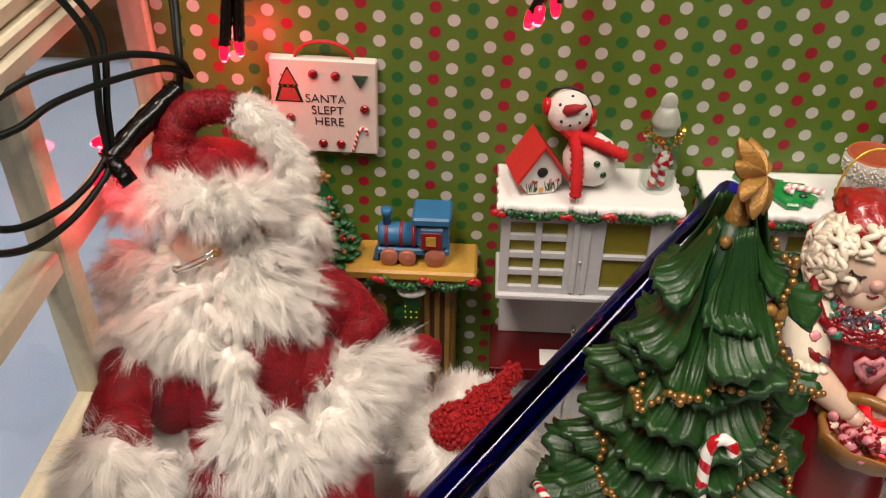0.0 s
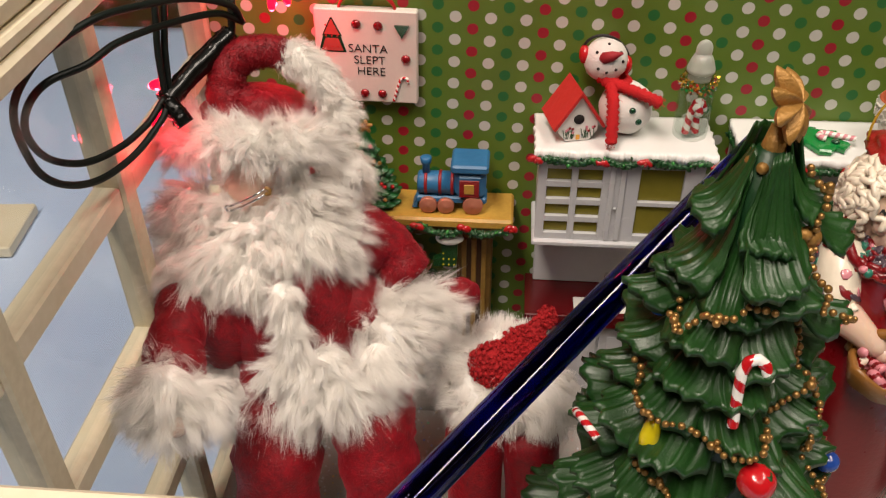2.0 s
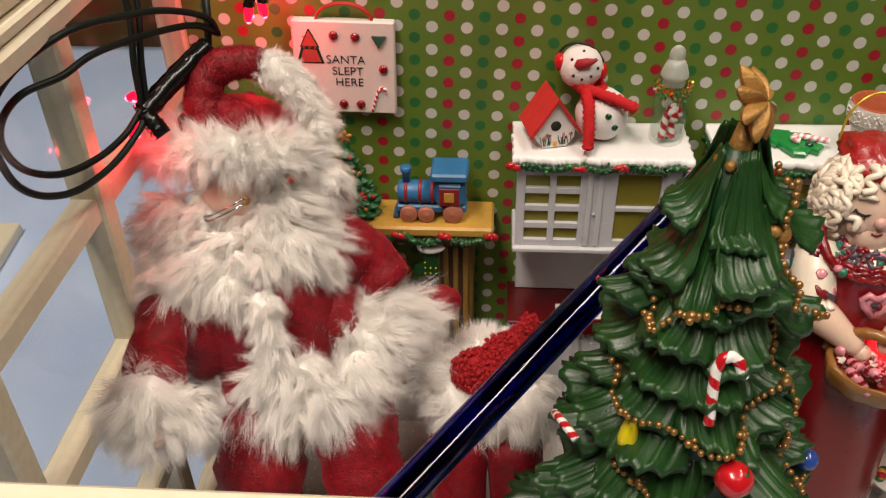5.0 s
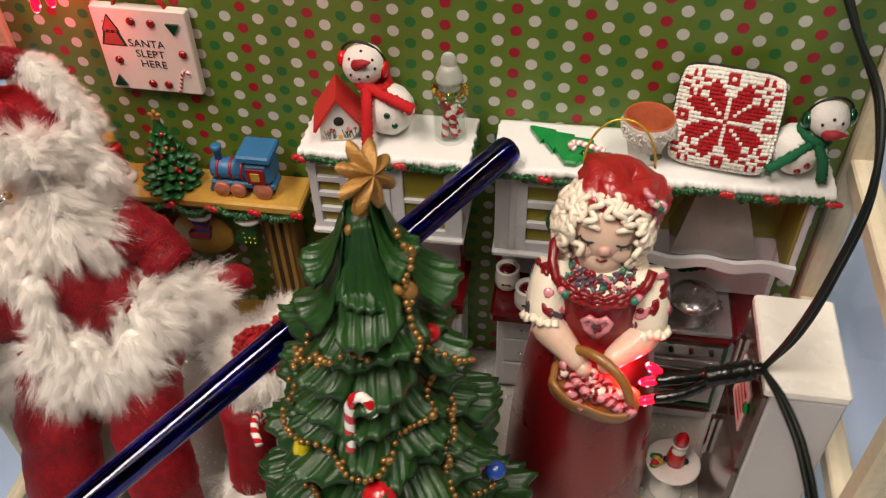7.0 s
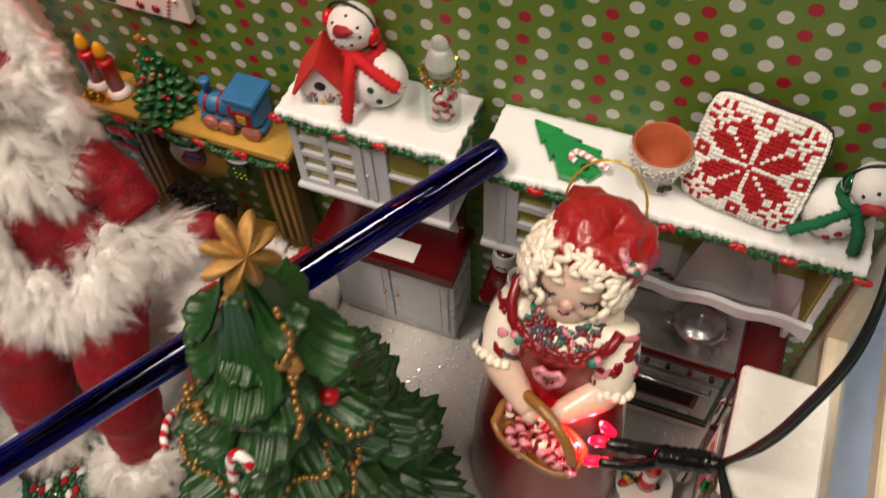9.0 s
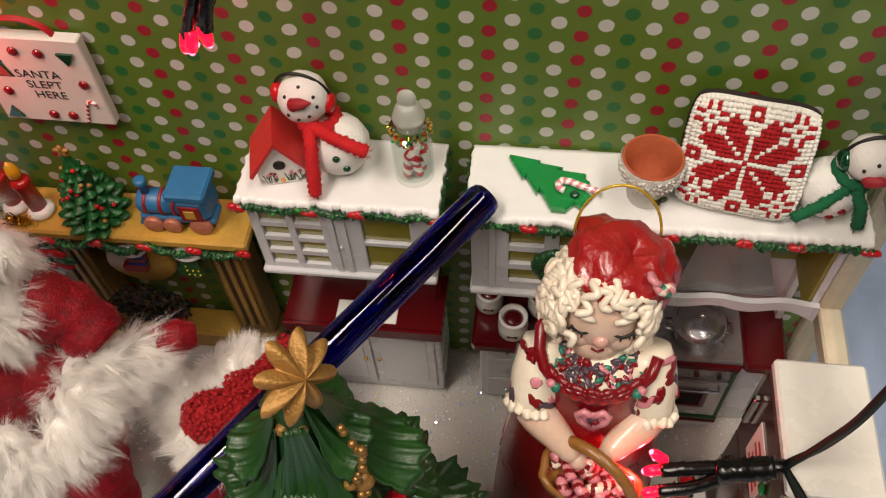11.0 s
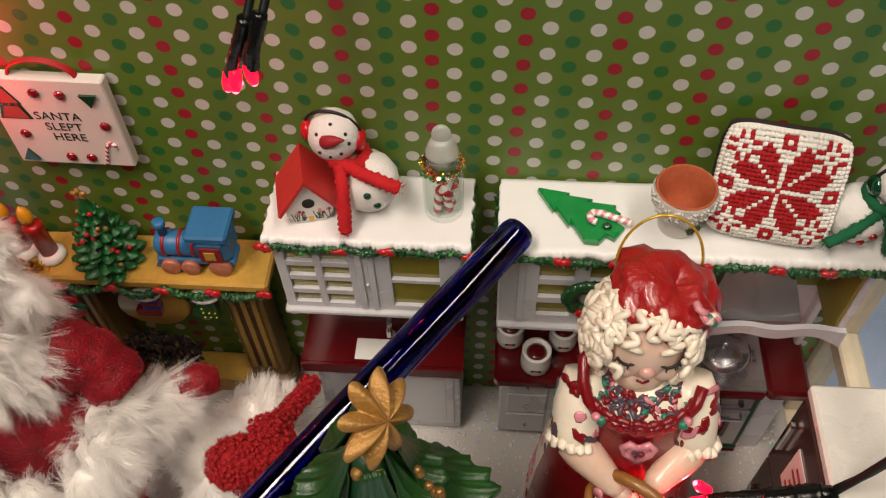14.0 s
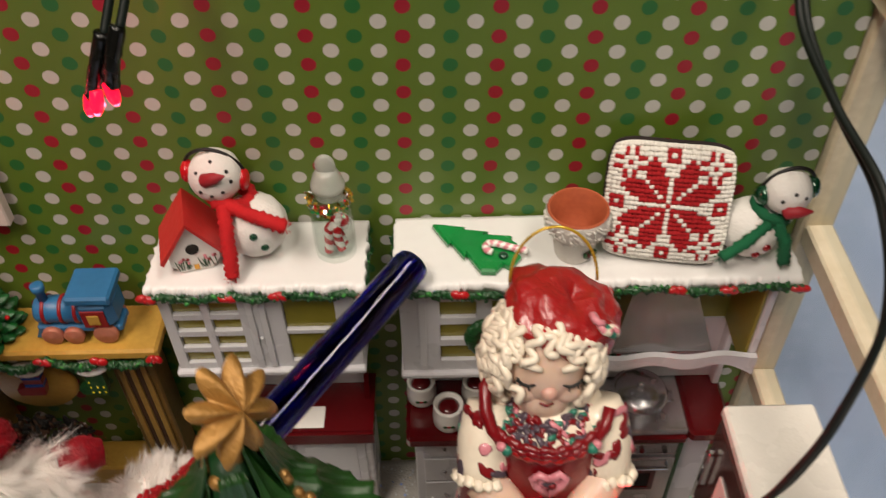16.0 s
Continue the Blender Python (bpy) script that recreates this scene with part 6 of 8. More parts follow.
        for i, p in enumerate(P):
            if i and (p - last).length < 0.00215:
                continue
            last = p
            run += 1
            for extra in range(3 if int(run) % 9 == 4 else 1):
                q = rng.uniform(0.75, 1.05) * (1.3 if extra == 0 and int(run) % 9 == 4 else 1)
                b = new("bead", bead)
                b.parent = t
                b.matrix_parent_inverse = Matrix.Translation(-t.location)
                b.location = p + Vector((rng.uniform(-1, 1), rng.uniform(-1, 1), rng.uniform(-1, 1))) * (0.0018 if extra else 0.00035)
                b.scale = (q, q, q)
    part("bead_cluster", Geo().ball((-0.0175, -0.1590, 0.2240), 0.0034, GOLD, seg=16, rings=10).ball((-0.0200, -0.1610, 0.2262), 0.0023, GOLD, seg=12, rings=8), t, "large gold beads")

    # ornaments
    for x, y, z, rr, tall, m, lab in ((-0.0253, -0.1935, 0.1520, 0.0062, 0.95, RED_GLOSS, "round red bauble"), (0.0055, -0.1605, 0.1295, 0.0036, 1.35, PINK_GLOSS, "pink oval bauble"), (-0.0560, -0.1520, 0.1890, 0.0040, 1.0, BLUE_GLOSS, "blue bauble"), (-0.0115, -0.1560, 0.2000, 0.0034, 1.1, RED_GLOSS, "small red bauble"), (0.0125, -0.1600, 0.1242, 0.0042, 1.0, BLUE_GLOSS, "blue bauble")):
        o = Geo().ball((x, y, z), (rr, rr, rr * tall), m, seg=20, rings=14, rough=0.06, freq=250)
        part("bauble", o, t, lab)
    part("light_bulb", Geo().lathe([(0.0008, 0), (0.0027, 0.0018), (0.0034, 0.005), (0.0030, 0.009), (0.0022, 0.0122), (0.0008, 0.0130)], YELLOW_GLOSS, pose(-0.0585, -0.1800, 0.1480, -16, 10, 0), seg=18), t, "yellow bulb ornament")
    c = Geo()
    X, Y, Z = -0.0352, -0.1835, 0.1705
    cane(c, [(X, Y - 0.004, Z), (X, Y - 0.001, Z + 0.010), (X + 0.0002, Y + 0.0012, Z + 0.0185), (X + 0.0018, Y + 0.0022, Z + 0.0222), (X + 0.0044, Y + 0.0024, Z + 0.0232), (X + 0.0070, Y + 0.0018, Z + 0.0212), (X + 0.0084, Y, Z + 0.0165)], 0.0018, 5)
    part("candy_cane", c, t, "red and white candy cane")
    c = Geo()

    def on(a, r, z):
        return (bx + r * math.cos(radians(a)), by + r * math.sin(radians(a)), z)

    cane(c, [on(-170, 0.0475, 0.1425), on(-167, 0.0490, 0.1470), on(-161, 0.0495, 0.1505), on(-154, 0.0495, 0.1515), on(-148, 0.0490, 0.1505)], 0.0015, 5)
    part("candy_cane", c, t, "red and white candy cane")
    return t


big_tree()


# ---- the dolls ----
def bearded_doll():
    """One soft doll: velvet suit, long white fur trim and beard."""
    g = Geo()
    seed = [100]

    def puff(c, r, k, length, flow=(0, 0, 0), lift=0.75, width=0.0003, keep=None, clump=0.7, curl=0.3, base=True):
        seed[0] += 1
        if base:
            g.ball(c, tuple(v * 0.97 for v in r), FUR_PILE, seg=20, rings=14, rough=0.16, freq=140)
        p, n = on_ball(c, r, k, seed[0], keep)
        g.fur(p, n, length, FUR, flow, lift, width, curl, clump, seed[0])

    def velvet(pts, rad, k=1500):
        P = [Vector(p) for p in pts]
        fine, rr = [], []
        for i in range(len(P) - 1):
            for j in range(8):
                fine.append(P[i].lerp(P[i + 1], j / 8))
                rr.append(rad[i] + (rad[i + 1] - rad[i]) * j / 8)
        fine.append(P[-1])
        rr.append(rad[-1])
        rr = [v * (1 + 0.13 * noise.noise(p * 130) + 0.07 * noise.noise(p * 420)) for p, v in zip(fine, rr)]
        g.tube(fine, rr, VELVET, seg=20, knob=0.05)
        rng = np.random.default_rng(len(g.v))
        spots, norms = [], []
        for _ in range(k):
            i = rng.integers(0, len(fine))
            d = rng.normal(0, 1, 3)
            ax = np.array((fine[min(i + 1, len(fine) - 1)] - fine[max(i - 1, 0)]).normalized())
            d -= ax * d.dot(ax)
            d /= np.linalg.norm(d)
            spots.append(np.array(fine[i]) + d * rr[i] * 0.98 + ax * rng.uniform(-0.002, 0.002))
            norms.append(d)
        g.fur(spots, norms, 0.0012, VELVET, (0, 0, -0.2), 0.8, 0.00012, 0.3, 0.5, len(g.v))

    toward = (0, -0.8, 0.5)

    def tuft(c, R, flow, dens=1.0, lift=0.55):
        """A fur puff of overall radius R: half solid, half hair."""
        rr = R * (0.80 if R > 0.0085 else 0.68)
        puff(c, (rr, rr * 0.9, rr), int(6200 * dens * (R / 0.011) ** 2), R * 1.0, tuple(1.3 * v for v in flow), lift * 0.8, 0.00008, toward, 1.1, 0.5)

    # body and legs
    g.ball((-0.203, -0.088, 0.128), (0.041, 0.033, 0.045), VELVET, seg=36, rings=26, rough=0.10, freq=60)
    p, n = on_ball((-0.203, -0.088, 0.128), (0.0412, 0.0332, 0.0452), 6000, 5)
    g.fur(p, n, 0.0013, VELVET, (0, 0, -0.2), 0.8, 0.0001, 0.3, 0.5, 6)
    velvet([(-0.2030, -0.108, 0.106), (-0.2030, -0.132, 0.082), (-0.2035, -0.147, 0.050), (-0.2045, -0.156, 0.018)], [0.020, 0.0195, 0.0185, 0.015], 5000)
    velvet([(-0.1650, -0.106, 0.106), (-0.1620, -0.124, 0.082), (-0.1550, -0.140, 0.050), (-0.1510, -0.148, 0.018)], [0.019, 0.0180, 0.0170, 0.0145], 5000)
    for bx in (-0.2055, -0.1500):
        for i in range(7):
            a = radians(-200 + 220 * i / 6)
            tuft((bx + 0.0125 * math.cos(a), -0.157 + 0.0125 * math.sin(a), 0.0165), 0.0095, (0.3 * math.cos(a), 0.3 * math.sin(a), -0.25), 0.7)
        g.ball((bx, -0.168, 0.0068), (0.013, 0.018, 0.0062), BACKING, seg=16, rings=10)
    # arms
    velvet([(-0.2300, -0.088, 0.152), (-0.2375, -0.112, 0.145), (-0.2370, -0.136, 0.140), (-0.2310, -0.152, 0.138)], [0.015, 0.0120, 0.0115, 0.0115], 3500)
    for c in ((-0.2395, -0.1580, 0.1355), (-0.2310, -0.1600, 0.1440), (-0.2220, -0.1560, 0.1345), (-0.2290, -0.1640, 0.1330), (-0.2340, -0.1500, 0.1400)):
        tuft(c, 0.0112, (-0.10 - (c[0] + 0.231) * -25, -0.25, -0.40), 0.9)
    g.ball((-0.2265, -0.1690, 0.1335), (0.0045, 0.0040, 0.0048), SKIN, seg=14, rings=10)
    velvet([(-0.1740, -0.080, 0.158), (-0.1600, -0.078, 0.150), (-0.1500, -0.082, 0.138)], [0.0165, 0.0140, 0.012], 3500)
    for c in ((-0.1640, -0.1000, 0.1270), (-0.1550, -0.0960, 0.1150), (-0.1520, -0.0880, 0.1310), (-0.1400, -0.0800, 0.1200), (-0.1590, -0.0950, 0.1320), (-0.1470, -0.0880, 0.1230)):
        tuft(c, 0.0112, (0.35, -0.05, -0.12), 1.0)
    velvet([(-0.1350, -0.074, 0.120), (-0.1270, -0.068, 0.118), (-0.1210, -0.065, 0.116)], [0.008, 0.0075, 0.005], 900)
    g.ball((-0.2265, -0.1080, 0.1290), (0.0180, 0.0150, 0.0220), VELVET, seg=24, rings=16, rough=0.12, freq=90)
    g.ball((-0.1700, -0.0960, 0.1330), (0.0120, 0.0140, 0.0160), VELVET, seg=20, rings=14, rough=0.12, freq=90)
    # coat trim: hem and front band
    for c, R, fl in (((-0.2300, -0.1220, 0.0985), 0.0110, (-0.2, -0.15, -0.5)), ((-0.2190, -0.1250, 0.0960), 0.0108, (-0.1, -0.2, -0.55)), ((-0.2390, -0.1210, 0.1050), 0.0105, (-0.4, -0.1, -0.4)), ((-0.1580, -0.1170, 0.1200), 0.0112, (0.4, -0.1, -0.3)), ((-0.1510, -0.1080, 0.1300), 0.0105, (0.5, -0.05, -0.1)), ((-0.1640, -0.1210, 0.1050), 0.0112, (0.35, -0.15, -0.5)), ((-0.1720, -0.1230, 0.1030), 0.0108, (0.15, -0.2, -0.55))):
        tuft(c, R, fl)
    for c, R, fl in (((-0.2180, -0.1230, 0.1010), 0.0113, (-0.25, -0.1, -0.5)), ((-0.2050, -0.1270, 0.1010), 0.0122, (-0.1, -0.15, -0.6)), ((-0.1880, -0.1290, 0.1090), 0.0122, (0.05, -0.2, -0.6)), ((-0.1740, -0.1260, 0.1130), 0.0116, (0.2, -0.15, -0.5)), ((-0.1640, -0.1150, 0.1110), 0.0104, (0.35, -0.1, -0.45)), ((-0.1980, -0.1260, 0.1200), 0.0098, (-0.15, -0.2, -0.4)), ((-0.1790, -0.1240, 0.1250), 0.0090, (0.2, -0.2, -0.3)), ((-0.1570, -0.1000, 0.1080), 0.0100, (0.4, 0, -0.4)), ((-0.2280, -0.1130, 0.1030), 0.0100, (-0.4, 0, -0.4)), ((-0.1880, -0.1280, 0.1190), 0.0090, (0, -0.2, -0.4))):
        tuft(c, R, fl)
    for c, R in (((-0.1955, -0.1170, 0.1550), 0.0078), ((-0.1940, -0.1200, 0.1470), 0.0078), ((-0.1925, -0.1230, 0.1380), 0.0082), ((-0.1920, -0.1250, 0.1300), 0.0085)):
        tuft(c, R, (0.05, -0.2, -0.5))
    # collar and beard
    for c, R, fl in (((-0.2360, -0.0910, 0.1810), 0.0088, (-0.3, -0.1, -0.25)), ((-0.2400, -0.0930, 0.1620), 0.0116, (-0.35, -0.1, -0.3)), ((-0.2380, -0.0990, 0.1500), 0.0105, (-0.3, -0.1, -0.5)), ((-0.2210, -0.1060, 0.1640), 0.0118, (-0.1, -0.2, -0.45)), ((-0.2100, -0.1120, 0.1570), 0.0092, (0.0, -0.2, -0.55)), ((-0.2210, -0.0960, 0.1830), 0.0070, (-0.3, -0.2, -0.2)), ((-0.1960, -0.0960, 0.1850), 0.0068, (0.3, -0.2, -0.1)), ((-0.2260, -0.1060, 0.1510), 0.0095, (-0.2, -0.15, -0.55)), ((-0.1875, -0.0900, 0.1840), 0.0106, (0.35, -0.1, -0.1)), ((-0.1795, -0.0870, 0.1690), 0.0104, (0.45, -0.05, -0.2)), ((-0.1850, -0.0990, 0.1710), 0.0110, (0.25, -0.15, -0.4)), ((-0.1960, -0.1070, 0.1680), 0.0084, (0.1, -0.2, -0.5)), ((-0.1760, -0.0910, 0.1590), 0.0084, (0.35, -0.1, -0.5)), ((-0.1920, -0.0970, 0.1790), 0.0075, (0.2, -0.2, -0.2)), ((-0.2290, -0.0970, 0.1740), 0.0085, (-0.2, -0.2, -0.2))):
        tuft(c, R, fl)
    for c, R, fl in (((-0.2150, -0.1020, 0.1730), 0.0080, (-0.35, -0.2, -0.35)), ((-0.1990, -0.1010, 0.1780), 0.0080, (0.35, -0.2, -0.35)), ((-0.2070, -0.1030, 0.1760), 0.0062, (0.0, -0.2, -0.4)), ((-0.2060, -0.1060, 0.1680), 0.0080, (0.05, -0.2, -0.5))):
        tuft(c, R, fl, 0.8)
    for c, R, fl in (((-0.2400, -0.1060, 0.1560), 0.0105, (-0.3, -0.15, -0.5)), ((-0.2310, -0.1120, 0.1560), 0.0095, (-0.2, -0.2, -0.5)), ((-0.1760, -0.0930, 0.1610), 0.0095, (0.4, -0.1, -0.4)), ((-0.2450, -0.0900, 0.1720), 0.0095, (-0.4, 0, -0.3))):
        tuft(c, R, fl)
    for c, R, fl in (((-0.2070, -0.0945, 0.1790), 0.0072, (0.0, -0.2, -0.3)), ((-0.2150, -0.0940, 0.1800), 0.0064, (-0.2, -0.2, -0.2)), ((-0.1990, -0.0940, 0.1820), 0.0064, (0.2, -0.2, -0.2)), ((-0.2200, -0.0900, 0.1930), 0.0052, (-0.3, -0.1, 0.0)), ((-0.1965, -0.0900, 0.1930), 0.0052, (0.3, -0.1, 0.0))):
        tuft(c, R, fl, 0.8)
    # face: a plain rounded patch, with the pin that holds it
    g.ball((-0.2090, -0.0850, 0.1880), (0.0155, 0.0130, 0.0110), SKIN, seg=24, rings=16)
    pin = [(-0.2165, -0.1022, 0.1842), (-0.2115, -0.1034, 0.1872), (-0.2060, -0.1034, 0.1902), (-0.2012, -0.1022, 0.1930)]
    g.tube(pin, 0.0005, CHROME, seg=8)
    g.tube([(a, b + 0.0002, c + 0.0021) for a, b, c in pin], 0.0005, CHROME, seg=8)
    g.tube(arc((-0.2170, -0.1020, 0.1853), 0.0013, 60, 300, 10), 0.0006, CHROME, seg=8)
    g.tube(arc((-0.2007, -0.1020, 0.1941), 0.0013, -130, 110, 10), 0.0008, GOLD, seg=8)
    # hat: brim, velvet crown folded over, furry end
    for c, R, fl in (((-0.2390, -0.0760, 0.2010), 0.0098, (-0.4, 0.0, -0.05)), ((-0.2280, -0.0860, 0.2060), 0.0096, (-0.15, -0.15, 0.05)), ((-0.2170, -0.0905, 0.2090), 0.0096, (-0.1, -0.2, 0.1)), ((-0.2050, -0.0935, 0.2105), 0.0096, (0.0, -0.2, 0.1)), ((-0.1930, -0.0915, 0.2095), 0.0096, (0.1, -0.2, 0.1)), ((-0.1900, -0.0860, 0.2055), 0.0096, (0.2, -0.1, 0.05)), ((-0.1850, -0.0770, 0.2030), 0.0096, (0.4, 0.0, 0.0)), ((-0.1855, -0.0640, 0.2020), 0.0096, (0.4, 0.2, 0.0)), ((-0.2420, -0.0620, 0.2000), 0.0090, (-0.4, 0.2, 0.0))):
        tuft(c, R, fl, 1.0, 0.6)
    g.ball((-0.2110, -0.0690, 0.2080), (0.0245, 0.0205, 0.0120), VELVET, seg=24, rings=14)
    velvet([(-0.2150, -0.0760, 0.2100), (-0.2205, -0.0740, 0.2220), (-0.2190, -0.0700, 0.2305), (-0.2120, -0.0670, 0.2350), (-0.2020, -0.0660, 0.2360), (-0.1960, -0.0655, 0.2340)], [0.0105, 0.0080, 0.0068, 0.0062, 0.0058, 0.0054], 6500)
    velvet([(-0.2050, -0.0830, 0.2110), (-0.2060, -0.0820, 0.2190), (-0.2120, -0.0790, 0.2240)], [0.0115, 0.0080, 0.0040], 3000)
    for f in range(7):
        k = f / 6
        c = (-0.1945 + 0.0185 * k, -0.0655 - 0.004 * k, 0.2335 - 0.0215 * k * k - 0.001 * k)
        puff(c, (0.0060, 0.0056, 0.0060), 3200, 0.0048, (0.35, -0.05, -0.45), 0.5, 0.00008, None, 0.9, 0.4)
    # collar fur between the beard and the far shoulder
    for c in ((-0.1745, -0.0745, 0.1880), (-0.1760, -0.0715, 0.1790)):
        puff(c, (0.0080, 0.0080, 0.0085), 2600, 0.0075, (0.25, 0.0, -0.45), 0.5, 0.00008, None, 1.0, 0.5)
    return solo("bearded_doll", g, "soft bearded doll in red velvet suit with white fur trim", "doll")


bearded_doll()


def plush_toy():
    g = Geo()
    for c, r, k, fl in (((-0.1100, -0.0920, 0.0820), (0.023, 0.021, 0.019), 7500, (0, -0.1, -0.25)),
                        ((-0.1060, -0.0640, 0.0800), (0.019, 0.013, 0.011), 3800, (0.2, 0.1, 0.1)),
                        ((-0.1300, -0.0850, 0.0880), (0.011, 0.012, 0.011), 2400, (-0.1, -0.1, 0)),
                        ((-0.1160, -0.1250, 0.0160), (0.022, 0.018, 0.013), 3800, (0, -0.1, -0.2)),
                        ((-0.0880, -0.0980, 0.0840), (0.014, 0.015, 0.016), 3000, (0.2, -0.1, -0.3))):
        g.ball(c, tuple(v * 0.97 for v in r), FUR_PILE, seg=18, rings=12, rough=0.1, freq=120)
        p, n = on_ball(c, r, k * 2, k)
        g.fur(p, n, 0.0085, FUR, fl, 0.6, 0.00013, 0.35, 0.9, k)
    for a, b in (((-0.1180, -0.1060, 0.0700), (-0.1170, -0.1240, 0.0180)), ((-0.0930, -0.1040, 0.0700), (-0.0890, -0.1120, 0.0120))):
        P = [Vector(a).lerp(Vector(b), i / 8) for i in range(9)]
        g.tube(P, [0.0135, 0.0140, 0.0135, 0.0130, 0.0125, 0.0125, 0.0130, 0.0130, 0.0110], VELVET, seg=18, knob=0.06)
    # crocheted scarf: a thick knot of looped wool and one tail
    rng = random.Random(44)
    nrg = np.random.default_rng(3)
    spots, norms = [], []
    knots = [((-0.1075, -0.0960, 0.1010), (0.0135, 0.0110, 0.0092), 300), ((-0.0935, -0.0920, 0.1030), (0.0105, 0.0100, 0.0082), 200), ((-0.0975, -0.0830, 0.1030), (0.0085, 0.0080, 0.0062), 120)]
    tail = [Vector(p) for p in ((-0.0960, -0.0790, 0.1030), (-0.0920, -0.0700, 0.1000), (-0.0890, -0.0630, 0.0975), (-0.0865, -0.0575, 0.0960), (-0.0850, -0.0530, 0.0965))]
    knots += [(a.lerp(b, f), (0.0036, 0.0042, 0.0034), 22) for a, b in zip(tail, tail[1:]) for f in (0.0, 0.5)]
    for c, r, k in knots:
        c = Vector(c)
        g.ball(c, tuple(v * 0.95 for v in r), YARN_RED, seg=20, rings=14, rough=0.1, freq=240)
        for q in range(k):
            z = 1 - 2 * (q + 0.5) / k
            a = q * 2.39996
            d = Vector((math.sqrt(1 - z * z) * math.cos(a), math.sqrt(1 - z * z) * math.sin(a), z))
            p = c + Vector((d.x * r[0], d.y * r[1], d.z * r[2])) + Vector((rng.gauss(0, 1), rng.gauss(0, 1), rng.gauss(0, 1))) * 0.0005
            o = d.orthogonal().normalized()
            o = (o * math.cos(q * 0.9) + d.cross(o) * math.sin(q * 0.9)) * 0.0011
            e = rng.uniform(0.0006, 0.0010)
            g.tube([p - o, p - o * 0.4 + d * 0.0005, p + o * 0.4 + d * 0.0005, p + o], [e * 0.6, e, e, e * 0.6], YARN_RED, seg=7)
            for _ in range(30):
                v = nrg.normal(0, 1, 3) + np.array(d) * 0.8
                v /= np.linalg.norm(v)
                spots.append(np.array(p) + v * 0.0010)
                norms.append(v)
    g.fur(spots, norms, 0.0018, YARN_RED, (0, 0, 0), 0.9, 0.00012, 0.3, 0.8, 9)
    return solo("plush_doll", g, "white furry plush doll with red crocheted scarf and red trousers", "doll")


plush_toy()


